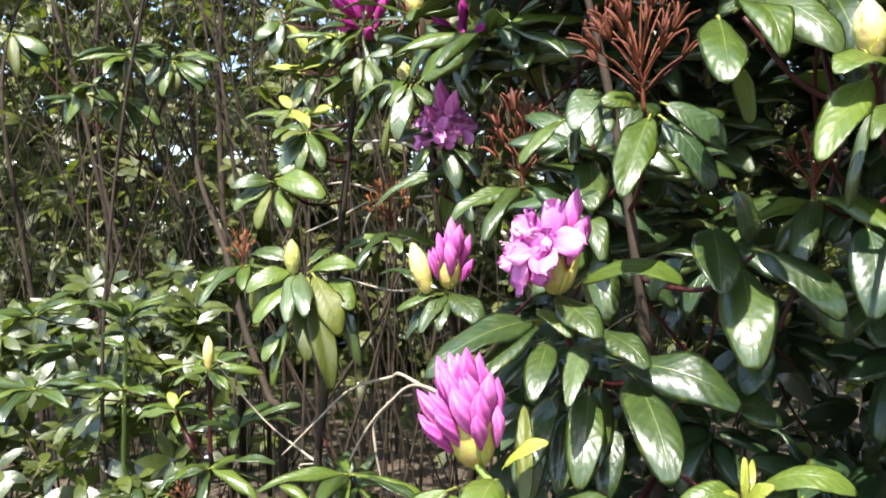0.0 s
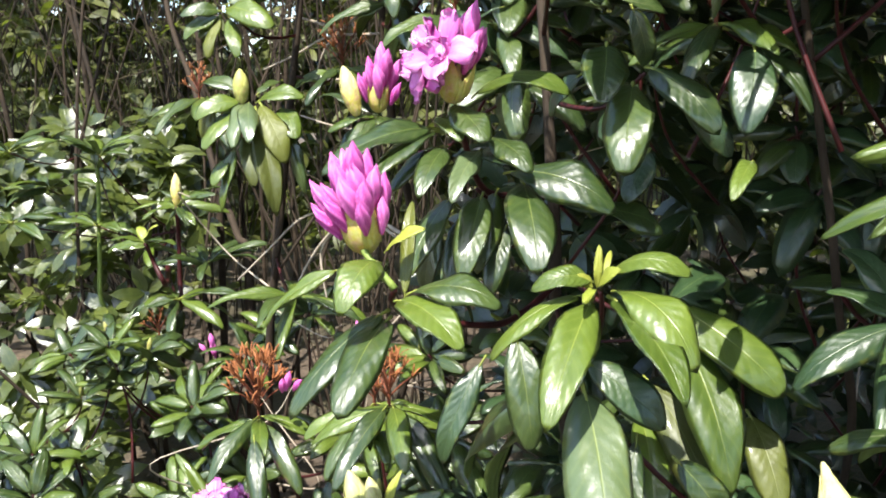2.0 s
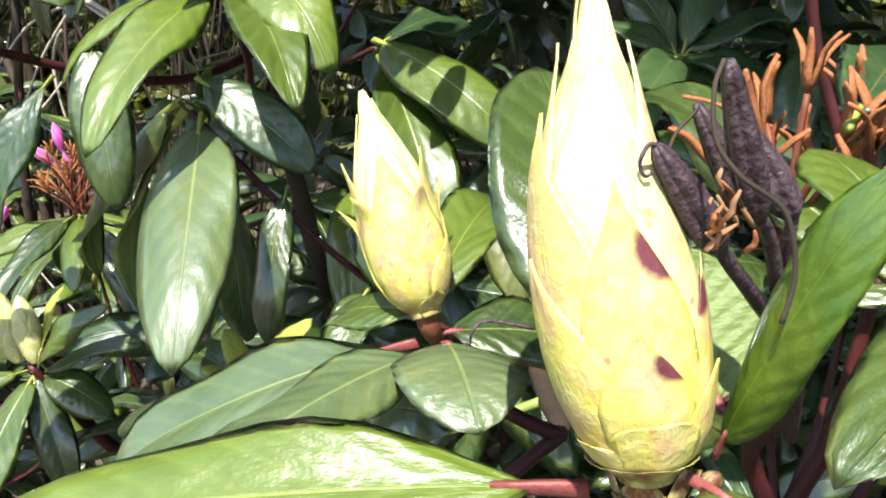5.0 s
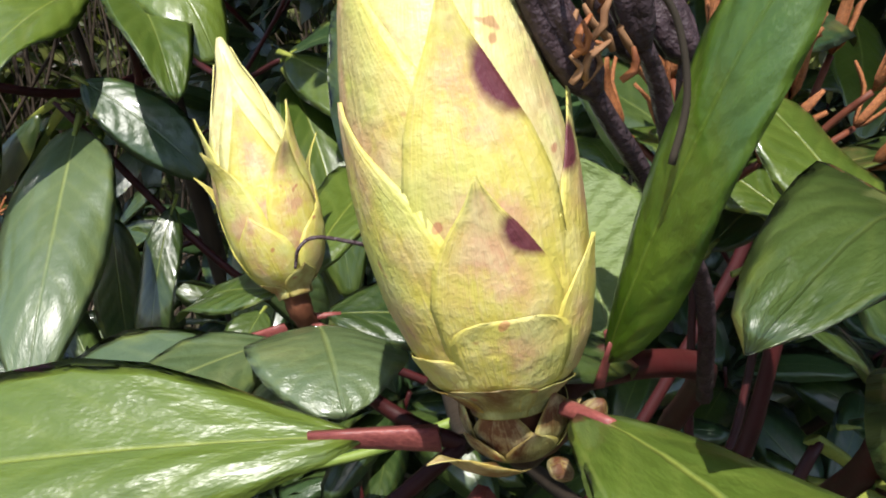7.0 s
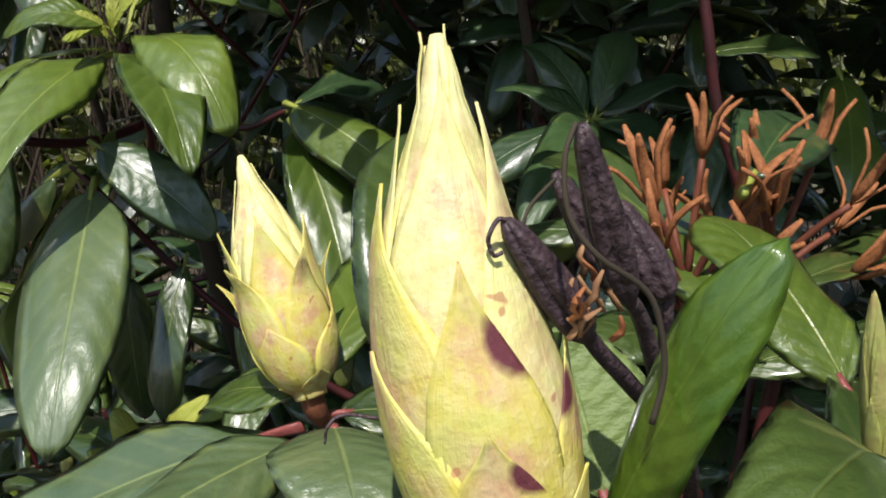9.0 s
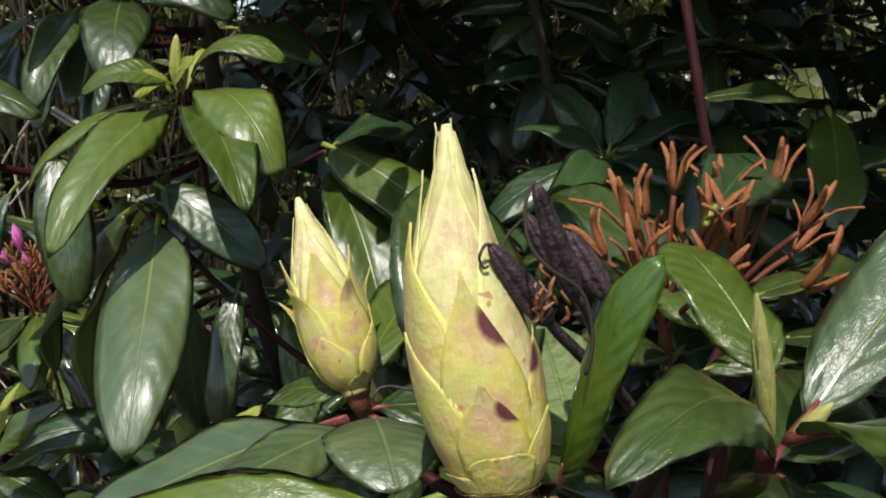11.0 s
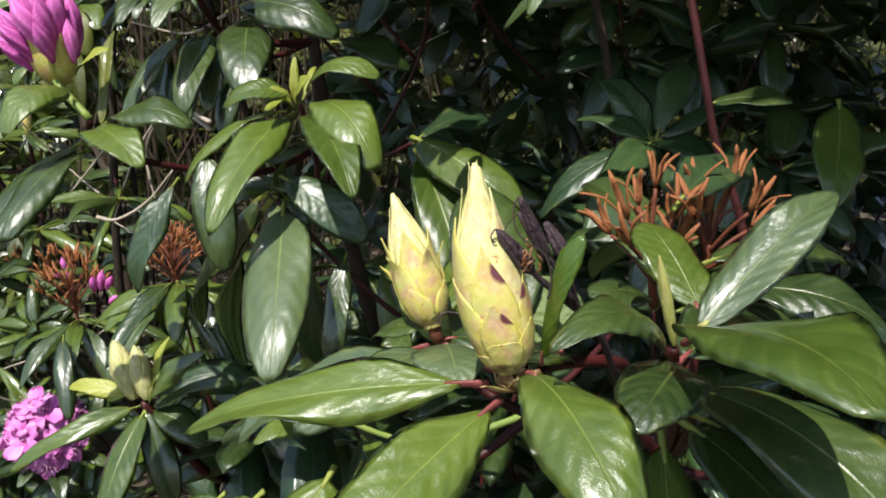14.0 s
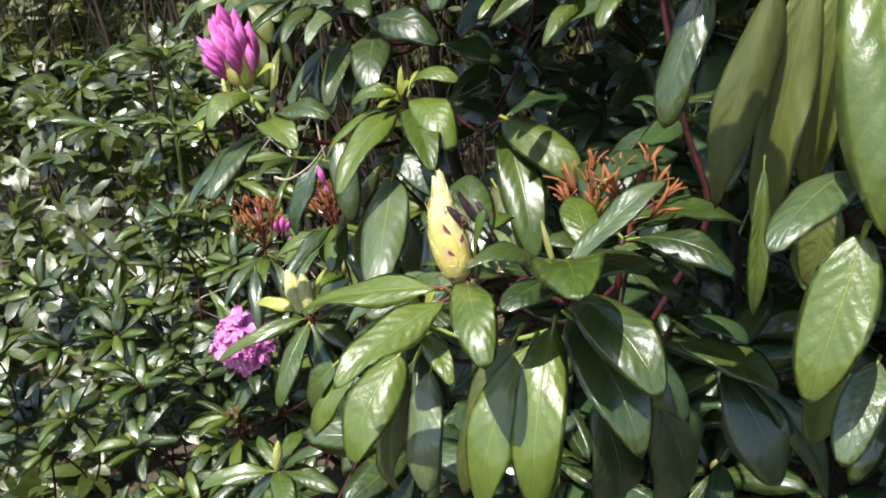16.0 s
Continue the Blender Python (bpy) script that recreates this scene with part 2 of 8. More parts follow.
BUD_CREAM = bud_material("cream_bud_scale", (0.44, 0.44, 0.20), (0.31, 0.31, 0.10), (0.36, 0.30, 0.15), False, 0.15)
BUD_BROWN = bud_material("brown_bud_scale", (0.36, 0.26, 0.07), (0.24, 0.11, 0.04), (0.25, 0.08, 0.04), False)
FOOT_BROWN = bud_material("red_brown_foot_scale", (0.13, 0.052, 0.018), (0.075, 0.022, 0.013), (0.08, 0.02, 0.014), False)


def petal_material(name, deep, pale, glow):
    m, nt, ns, b = material(name)
    uv = ns.new("ShaderNodeUVMap")
    sep = ns.new("ShaderNodeSeparateXYZ")
    nt.links.new(uv.outputs[0], sep.inputs[0])
    rnd = ns.new("ShaderNodeObjectInfo").outputs["Random"]
    tc = ns.new("ShaderNodeTexCoord")
    n1 = noise_fac(nt, 160.0, 3.0, tc.outputs["Object"])
    stripe = ns.new("ShaderNodeMapping")
    stripe.inputs["Scale"].default_value = (26, 1.5, 1)
    nt.links.new(uv.outputs[0], stripe.inputs[0])
    n2 = noise_fac(nt, 1.0, 2.0, stripe.outputs[0])
    t = calc(nt, "ADD", calc(nt, "MULTIPLY", n2, 0.5), calc(nt, "ADD", calc(nt, "ADD", calc(nt, "MULTIPLY", sep.outputs[1], 0.16), calc(nt, "MULTIPLY", ramp(nt, sep.outputs[0], 0.35, 0.95), 0.26)), calc(nt, "MULTIPLY", rnd, 0.26)))
    col = mixed(nt, ramp(nt, t, 0.32, 0.80), deep, pale)
    nt.links.new(col, b.inputs["Base Color"])
    b.inputs["Roughness"].default_value = 0.5
    b.inputs["Specular IOR Level"].default_value = 0.3
    bumped(nt, b, calc(nt, "ADD", calc(nt, "MULTIPLY", n2, 0.6), calc(nt, "MULTIPLY", n1, 0.4)), 0.4, 0.001)
    see_through(nt, b, col, glow)
    return m


PETAL = petal_material("magenta_petal", (0.40, 0.030, 0.25), (0.86, 0.26, 0.66), 0.30)
PETAL_OPEN = petal_material("pink_violet_petal", (0.55, 0.10, 0.42), (0.86, 0.36, 0.72), 0.32)
# magenta petal darkened in colour for trusses in shade
PETAL_SHADED = petal_material("shaded_magenta_petal", (0.22, 0.008, 0.12), (0.42, 0.04, 0.26), 0.22)
STAMEN = petal_material("pale_pink_stamen", (0.70, 0.42, 0.60), (0.80, 0.60, 0.66), 0.1)


def ground_material():
    m, nt, ns, b = material("leaf_litter_soil")
    tc = ns.new("ShaderNodeTexCoord")
    a = noise_fac(nt, 1.3, 4.0, tc.outputs["Object"])
    c = noise_fac(nt, 34.0, 6.0, tc.outputs["Object"], 0.7)
    col = mixed(nt, ramp(nt, c, 0.3, 0.7), (0.030, 0.021, 0.014), (0.12, 0.085, 0.055))
    col = mixed(nt, calc(nt, "MULTIPLY", ramp(nt, a, 0.45, 0.65), 0.5), col, (0.05, 0.06, 0.02))
    nt.links.new(col, b.inputs["Base Color"])
    b.inputs["Roughness"].default_value = 0.95
    bumped(nt, b, c, 0.9, 0.02)
    return m


GROUND = ground_material()


# ---- geometry helpers ----
def mesh_of(name, verts, faces, mats, uvs=None, face_mats=None, smooth=True):
    me = bpy.data.meshes.new(name)
    me.from_pydata([tuple(v) for v in verts], [], faces)
    for mt in mats:
        me.materials.append(mt)
    if uvs is not None:
        layer = me.uv_layers.new(name="UVMap")
        li = np.empty(len(me.loops), dtype=np.int32)
        me.loops.foreach_get("vertex_index", li)
        layer.data.foreach_set("uv", np.asarray(uvs, dtype=np.float32)[li].ravel())
    if face_mats is not None:
        me.polygons.foreach_set("material_index", face_mats)
    me.polygons.foreach_set("use_smooth", [smooth] * len(me.polygons))
    me.update()
    return me


def part(name, me, parent, m=None, label=""):
    """A mesh object under a thing or a part; m is its pose in the world."""
    ob = new(name, me)
    ob.parent = parent
    ob.matrix_parent_inverse = WORLD[parent.name].inverted()
    ob.matrix_basis = m if m is not None else Matrix()
    WORLD[ob.name] = ob.matrix_basis.copy()
    if label:
        ob["label"] = label
    return ob


WORLD = {}


def thing(name, at, label, category, group="", kind=""):
    ob = new(name)
    ob.empty_display_size = 0.01
    ob.matrix_basis = Matrix.Translation(at)
    WORLD[ob.name] = ob.matrix_basis.copy()
    return tagged(ob, label, category, group, kind)


def smooth_path(points, steps=6):
    """Points of a soft curve through the given ones (Catmull-Rom)."""
    p = [Vector(q) for q in points]
    if len(p) == 2:
        return [p[0].lerp(p[1], i / steps) for i in range(steps + 1)]
    p = [p[0] * 2 - p[1]] + p + [p[-1] * 2 - p[-2]]
    out = []
    for i in range(1, len(p) - 2):
        for k in range(steps):
            t = k / steps
            a, b, c, d = p[i - 1], p[i], p[i + 1], p[i + 2]
            out.append(0.5 * ((2 * b) + (c - a) * t + (2 * a - 5 * b + 4 * c - d) * t * t + (3 * b - a - 3 * c + d) * t ** 3))
    out.append(p[-2])
    return out


def tube_data(points, r0, r1, sides=7, knots=0.0, rng=None):
    """Vertices and faces of a tapered tube along points."""
    verts, faces = [], []
    n = len(points)
    side = None
    for i, p in enumerate(points):
        d = (points[min(i + 1, n - 1)] - points[max(i - 1, 0)])
        d = d.normalized() if d.length > 1e-9 else Vector((0, 0, 1))
        if side is None:
            side = d.orthogonal().normalized()
        side = (side - d * side.dot(d)).normalized()
        up = d.cross(side)
        r = r0 + (r1 - r0) * i / (n - 1)
        if knots and rng:
            r *= 1 + rng.uniform(-knots, knots)
        for k in range(sides):
            a = 2 * math.pi * k / sides
            verts.append(p + (side * math.cos(a) + up * math.sin(a)) * r)
    for i in range(n - 1):
        for k in range(sides):
            k2 = (k + 1) % sides
            faces.append((i * sides + k, i * sides + k2, (i + 1) * sides + k2, (i + 1) * sides + k))
    faces.append(tuple(range(sides - 1, -1, -1)))
    faces.append(tuple((n - 1) * sides + k for k in range(sides)))
    return verts, faces


def tube(name, points, r0, r1, mat, sides=7, knots=0.0, rng=None, steps=6):
    v, f = tube_data(smooth_path(points, steps), r0, r1, sides, knots, rng)
    return mesh_of(name, v, f, [mat])


# ---- leaves ----
LEAF_KINDS = {"p": LEAF_SHEEN, "o": LEAF_OLIVE_BACKLIT, "g": LEAF_BRIGHT, "d": LEAF, "f": LEAF_FRESH, "y": LEAF_YOUNG, "s": LEAF_SHADE}
LEAF_CACHE = {}


def leaf_grid(arch, var, nu, nv):
    """A blade of length 1 along y and width 1 across x: a grid of points with its outline, fold, recurved rim and waves."""
    rng = random.Random(var * 7 + 3)
    ph, amp, tw, skew = rng.uniform(0, 6), rng.uniform(0.010, 0.026), rng.uniform(-0.05, 0.05), rng.uniform(-0.035, 0.035)
    fold, broad, blunt = rng.uniform(0.06, 0.16), rng.uniform(0.58, 0.74), rng.uniform(0.60, 0.76)
    roll_l, roll_r, droop = rng.uniform(0.35, 0.85), rng.uniform(0.35, 0.85), rng.uniform(0.3, 0.9)
    rows = []
    for j in range(nv + 1):
        s = j / nv
        s = s * s * (3 - 2 * s) * 0.45 + s * 0.55
        y = 0.06 + 0.94 * s
        w = 0.5 * s ** broad * max(1 - s, 0.0) ** blunt * ((broad + blunt) / broad) ** broad * ((broad + blunt) / blunt) ** blunt
        w = max(w, 0.010 if j == 0 else 0.004)
        bow = arch * 4 * y * (1 - y) - droop * max(s - 0.72, 0) ** 2
        row = []
        for i in range(nu + 1):
            u = -1 + 2 * i / nu
            x = u * w * (1.02 - 0.05 * u * u) + skew * math.sin(math.pi * y)
            rim = (roll_r if u > 0 else roll_l) * (0.7 + 0.5 * math.sin(5 * y + ph * 2 + (2 if u > 0 else 0)))
            z = bow + 0.36 * (fold * abs(u) * w * 2 - rim * w * abs(u) ** 2.2) + amp * u * abs(u) * math.sin(11 * y + ph + (1.3 if u > 0 else 0)) * 1.4 * w * 2 + tw * u * y * w * 2
            row.append((x, y, z, 0.5 + u * 0.5, y))
        rows.append(row)
    return rows


def leaf_mesh(kind="d", arch=0.1, var=0, nu=10, nv=14):
    """A leaf with an upper and a paler lower face and a thin rim."""
    key = (kind, round(arch * 20), var % 7, nu)
    if key in LEAF_CACHE:
        return LEAF_CACHE[key]
    rows = leaf_grid(round(arch * 20) / 20, var % 7, nu, nv)
    verts, uvs, faces, fm = [], [], [], []
    top, bot = {}, {}
    for j, row in enumerate(rows):
        for i, (x, y, z, u, v) in enumerate(row):
            top[i, j] = len(verts)
            verts.append((x, y, z))
            uvs.append((u, v))
    for j, row in enumerate(rows):
        for i, (x, y, z, u, v) in enumerate(row):
            if i in (0, nu) or j in (0, nv):
                bot[i, j] = top[i, j]
                continue
            keel = 0.012 * (1 - y) if i == nu // 2 else 0.0
            bot[i, j] = len(verts)
            verts.append((x, y, z - 0.006 - keel))
            uvs.append((u, v))
    for j in range(nv):
        for i in range(nu):
            faces.append((top[i, j], top[i + 1, j], top[i + 1, j + 1], top[i, j + 1]))
            fm.append(0)
            faces.append((bot[i, j], bot[i, j + 1], bot[i + 1, j + 1], bot[i + 1, j]))
            fm.append(1)
    me = mesh_of("leaf", verts, faces, [LEAF_KINDS[kind], LEAF_BACK], uvs, fm)
    LEAF_CACHE[key] = me
    return me


STALKS = {}


def stalk_mesh(pink, arch):
    key = (not pink, round(arch * 20))
    if key not in STALKS:
        a = key[1] / 20
        pts = [Vector((0, y, a * 4 * y * (1 - y) - 0.004)) for y in (-0.01, 0.02, 0.05, 0.08, 0.12)]
        v, f = tube_data(pts, 1.0, 0.6, 6)
        # round in the world although length and width are scaled apart
        out = []
        for k, q in enumerate(v):
            c = pts[k // 6]
            out.append(Vector((c.x + (q.x - c.x) * 0.052, q.y if abs(q.y - c.y) < 1e-4 else c.y, c.z + (q.z - c.z) * 0.017)))
        STALKS[key] = mesh_of("leaf_stalk", out, f, [PETIOLE_GREEN if key[0] else PETIOLE])
    return STALKS[key]


def leaf_pose(base, tip, width, roll):
    """The frame of a leaf from base to tip, its upper face turned up and outwards; roll in degrees about its length."""
    base, tip = Vector(base), Vector(tip)
    a = tip - base
    length = a.length
    a.normalize()
    h = Vector((0.0, -0.38, 1.0))
    n = h - a * h.dot(a)
    n = n.normalized() if n.length > 0.05 else Vector((0, -1, 0))
    n = Matrix.Rotation(radians(roll), 3, a) @ n
    x = a.cross(n)
    m = Matrix(((x.x * width, a.x * length, n.x * length, base.x), (x.y * width, a.y * length, n.y * length, base.y), (x.z * width, a.z * length, n.z * length, base.z), (0, 0, 0, 1)))
    return m


def add_leaf(parent, base, tip, width, roll=0.0, arch=0.1, kind="d", var=0, stalk=True, fine=True):
    m = leaf_pose(base, tip, width, roll)
    me = leaf_mesh(kind, arch, var) if fine else leaf_mesh(kind, arch, var, 4, 7)
    lf = part("leaf", me, parent, m)
    if stalk:
        part("leaf_stalk", stalk_mesh(stalk == "pink", arch), lf, m)
    return lf


# ---- buds ----
def bud_radius(h, blunt=False):
    """The outline of a bud: radius against height, both 0 to 1; blunt for a small, egg-shaped one."""
    if blunt:
        return float(np.interp(h, (0, 0.1, 0.3, 0.5, 0.7, 0.85, 0.94, 1), (0.32, 0.58, 0.90, 1.0, 0.86, 0.58, 0.34, 0.06)))
    return float(np.interp(h, (0, 0.05, 0.10, 0.18, 0.27, 0.36, 0.455, 0.54, 0.62, 0.67, 0.76, 0.82, 0.88, 0.94, 1.0), (0.34, 0.64, 0.79, 0.925, 0.985, 1.0, 0.945, 0.875, 0.78, 0.69, 0.51, 0.39, 0.255, 0.19, 0.07)))


def bud_bow(h):
    """How far the middle of a crooked bud bows aside, 0 to 1."""
    return float(np.interp(h, (0, 0.1, 0.25, 0.36, 0.46, 0.56, 0.66, 0.76, 0.88, 1.0), (0.25, 0.15, -0.30, -0.5, -0.85, -1.0, -0.95, -0.62, -0.2, 0.0)))


def bud_frame(base, tip):
    base, tip = Vector(base), Vector(tip)
    z = tip - base
    length = z.length
    z.normalize()
    y = Vector((0, 1, 0)) - z * z.y
    y.normalize()
    x = y.cross(z)
    return Matrix(((x.x, y.x, z.x, base.x), (x.y, y.y, z.y, base.y), (x.z, y.z, z.z, base.z), (0, 0, 0, 1))), length


STUBBY = ((0, 0.5, 0.8, 0.93, 1.0), (0.9, 1.0, 0.94, 0.75, 0.40))


def scale_mesh(length, radius, h0, h1, phi, half, lift, mat, nu=8, nv=11, flare=0.0, bow=0.0, blunt=False, mirror=False, stubby=False):
    """One bud scale: a pointed shell lying on the bud, thickened at its rim."""
    verts, uvs, faces = [], [], []
    for layer in (0, 1):
        for j in range(nv + 1):
            v = j / nv
            w = half * float(np.interp(v, STUBBY[0], STUBBY[1]) if stubby else np.interp(v, (0, 0.3, 0.5, 0.65, 0.77, 0.86, 0.93, 1.0), (0.9, 1.0, 0.93, 0.74, 0.48, 0.25, 0.11, 0.02)))
            h = h0 + (h1 - h0) * v
            for i in range(nu + 1):
                u = -1 + 2 * i / nu
                r = radius * (bud_radius(min(h, 0.985), blunt) + lift * (0.6 + 0.4 * v) + 0.012 * (1 - abs(u)) * v * v - 0.05 * max(0.25 - v, 0) + 0.008 * math.sin(7 * u + 3 * phi) * v + flare * max(v - 0.72, 0) ** 1.5 * 9)
                r -= layer * radius * 0.012
                a = phi + u * w
                verts.append((r * math.cos(a) + bow * bud_bow(h), r * math.sin(a), length * (h + 0.012 * math.sin(3 * u + phi * 5) * v * (1 - v))))
                uvs.append((0.5 - 0.5 * u if mirror else 0.5 + 0.5 * u, v))
    k = (nu + 1) * (nv + 1)
    for j in range(nv):
        for i in range(nu):
            a = j * (nu + 1) + i
            q = (a, a + 1, a + nu + 2, a + nu + 1)
            faces.append(q)
            faces.append(tuple(x + k for x in reversed(q)))
    ring = [i for i in range(nu + 1)] + [j * (nu + 1) + nu for j in range(1, nv + 1)] + [nv * (nu + 1) + i for i in range(nu - 1, -1, -1)] + [j * (nu + 1) for j in range(nv - 1, 0, -1)]
    for a, b in zip(ring, ring[1:] + ring[:1]):
        faces.append((b, a, a + k, b + k))
    return mesh_of("bud_scale", verts, faces, [mat], uvs)


def bud_core(length, radius, mat, sides=18, bow=0.0, blunt=False):
    verts, uvs, faces = [], [], []
    hs = [0, 0.05, 0.12, 0.22, 0.34, 0.46, 0.58, 0.70, 0.80, 0.88, 0.95, 1.0]
    for h in hs:
        for k in range(sides):
            a = 2 * math.pi * k / sides
            verts.append((radius * 0.97 * bud_radius(h, blunt) * math.cos(a) + bow * bud_bow(h), radius * 0.97 * bud_radius(h, blunt) * math.sin(a), length * h))
            uvs.append((k / sides, h))
    for j in range(len(hs) - 1):
        for k in range(sides):
            k2 = (k + 1) % sides
            faces.append((j * sides + k, j * sides + k2, (j + 1) * sides + k2, (j + 1) * sides + k))
    faces.append(tuple(range(sides - 1, -1, -1)))
    faces.append(tuple((len(hs) - 1) * sides + k for k in range(sides)))
    return mesh_of("flower_bud", verts, faces, [mat], uvs)


def add_bud(parent, base, tip, radius, rows, spots=(), top=None, low=None, name="flower_bud", label="", turn=0.0, turns=None):
    """A flower bud with overlapping scales. rows: (foot, tip, count, half angle, flare); spots: (row, index) of the maroon-marked scales."""
    top, low = top or BUD_TOP, low or BUD_LOW
    m, length = bud_frame(base, tip)
    blunt = rows[-1][1] > 0.986 or len(rows) < 4
    bud = part(name, bud_core(length, radius, top, blunt=blunt), parent, m, label)
    for r, (h0, h1, count, half, flare) in enumerate(rows):
        for k in range(count):
            phi = radians(turns[r] if turns else -90 + turn + 38 * r) + 2 * math.pi * k / count
            mat = BUD_SPOT if (r, k) in spots else (BUD_BROWN if h1 < 0.13 else (low if h1 < 0.75 else top))
            wob = random.Random(r * 13 + k).uniform(-0.03, 0.03)
            part("bud_scale", scale_mesh(length, radius, h0, h1 + wob, phi, half, 0.02 + 0.035 * (len(rows) - r) / len(rows), mat, flare=flare, blunt=blunt), bud, m)
    return bud


SMALL_BUD = [(0.00, 0.26, 4, 0.75, 0.0), (0.10, 0.55, 4, 0.80, 0.02), (0.28, 0.84, 4, 0.80, 0.0), (0.50, 0.99, 3, 0.9, 0.0)]


def add_scaled_bud(parent, base, tip, radius, scales, bow, label):
    """A large flower bud whose scales are placed one by one: (foot, tip, turn, half angle, flare, layer, look)."""
    m, length = bud_frame(base, tip)
    bud = part("flower_bud", bud_core(length, radius, BUD_TOP, 24, bow), parent, m, label)
    looks = {"top": BUD_TOP, "low": BUD_LOW, "spot": BUD_SPOT, "left_spot": BUD_SPOT, "stubby": BUD_LOW, "brown": FOOT_BROWN}
    for h0, h1, turn, half, flare, layer, kind in scales:
        part("bud_scale", scale_mesh(length, radius, h0, h1, radians(turn), half, 0.006 + 0.011 * layer, looks[kind], 14, 20, flare, bow, mirror=kind == "left_spot", stubby=kind in ("stubby", "brown")), bud, m)
    return bud


# ---- flowers ----
FLORETS = {}


def closed_floret(var, mat):
    """A furled flower bud of length 1: a spindle with five folded, spiralling ridges."""
    key = ("c", var, mat.name)
    if key not in FLORETS:
        rng = random.Random(var)
        tw, fat, bend = rng.uniform(0.6, 1.5), rng.uniform(0.125, 0.160), rng.uniform(-0.16, 0.16)
        verts, uvs, faces = [], [], []
        hs = np.linspace(0, 1, 12)
        sides = 30
        for h in hs:
            r = fat * float(np.interp(h, (0, 0.12, 0.3, 0.48, 0.65, 0.8, 0.92, 1), (0.30, 0.50, 0.86, 1.0, 0.94, 0.66, 0.30, 0.03)))
            for k in range(sides):
                a = 2 * math.pi * k / sides
                saw = (5 * (a / (2 * math.pi)) + tw * h * 1.1) % 1.0
                ridge = 1 + (0.16 + 0.85 * h * (1 - 0.5 * h)) * ((saw if saw < 0.85 else 0.85 - (saw - 0.85) * 5.67) - 0.42)
                notch = max(h - 0.6, 0) * 0.22 * (abs(saw - 0.45) * 2)
                verts.append((r * ridge * math.cos(a) + bend * h * h, r * ridge * math.sin(a), h - notch))
                uvs.append((saw, h))
        for j in range(len(hs) - 1):
            for k in range(sides):
                k2 = (k + 1) % sides
                faces.append((j * sides + k, j * sides + k2, (j + 1) * sides + k2, (j + 1) * sides + k))
        faces.append(tuple(range(sides - 1, -1, -1)))
        FLORETS[key] = mesh_of("floret", verts, faces, [mat], uvs)
    return FLORETS[key]


def floret_tube(var, mat):
    """The short throat of an open flower."""
    key = ("t", mat.name)
    if key not in FLORETS:
        verts, uvs, faces = [], [], []
        for j, (r, z) in enumerate(((0.035, -0.16), (0.05, 0.0), (0.075, 0.12), (0.125, 0.24), (0.19, 0.33), (0.185, 0.332), (0.118, 0.245), (0.068, 0.13))):
            for k in range(15):
                a = 2 * math.pi * k / 15
                verts.append((r * math.cos(a), r * math.sin(a), z))
                uvs.append((k / 15, 0.2 + j * 0.03))
        for j in range(7):
            for k in range(15):
                k2 = (k + 1) % 15
                faces.append((j * 15 + k, j * 15 + k2, (j + 1) * 15 + k2, (j + 1) * 15 + k))
        FLORETS[key] = mesh_of("floret", verts, faces, [mat], uvs)
    return FLORETS[key]


def petal_mesh(var, mat):
    """One broad, ruffled corolla lobe, from the throat outwards along +x."""
    key = ("p", var, mat.name)
    if key not in FLORETS:
        rng = random.Random(var + 50)
        curl, lift, spread = rng.uniform(0.0, 0.24), rng.uniform(-0.05, 0.08), rng.uniform(0.50, 0.62)
        nu, nv = 8, 8
        verts, uvs, faces = [], [], []
        for layer in (0, 1):
            for j in range(nv + 1):
                v = j / nv
                r = 0.15 + spread * v
                z = 0.29 + 0.27 * v ** 0.7 + lift * v - curl * max(v - 0.40, 0) * 1.7
                half = 0.10 + 0.145 * math.sin(math.pi * min(v * 0.72 + 0.06, 1)) if v < 0.62 else 0.243 * max(1 - ((v - 0.62) / 0.38) ** 2.4, 0.01) ** 0.5
                for i in range(nu + 1):
                    u = -1 + 2 * i / nu
                    ruf = 0.11 * v * math.sin(6 * u + 4 * v + 2 * var) * abs(u)
                    verts.append((r - 0.05 * u * u * v, half * u, z + ruf + 0.07 * u * u * (1 - v) - layer * 0.010))
                    uvs.append((0.5 + 0.5 * u, 0.3 + 0.7 * v))
        k = (nu + 1) * (nv + 1)
        for j in range(nv):
            for i in range(nu):
                a = j * (nu + 1) + i
                q = (a, a + 1, a + nu + 2, a + nu + 1)
                faces.append(q)
                faces.append(tuple(x + k for x in reversed(q)))
        ring = [i for i in range(nu + 1)] + [j * (nu + 1) + nu for j in range(1, nv + 1)] + [nv * (nu + 1) + i for i in range(nu - 1, -1, -1)] + [j * (nu + 1) for j in range(nv - 1, 0, -1)]
        for a, b in zip(ring, ring[1:] + ring[:1]):
            faces.append((b, a, a + k, b + k))
        FLORETS[key] = mesh_of("petal", verts, faces, [mat], uvs)
    return FLORETS[key]


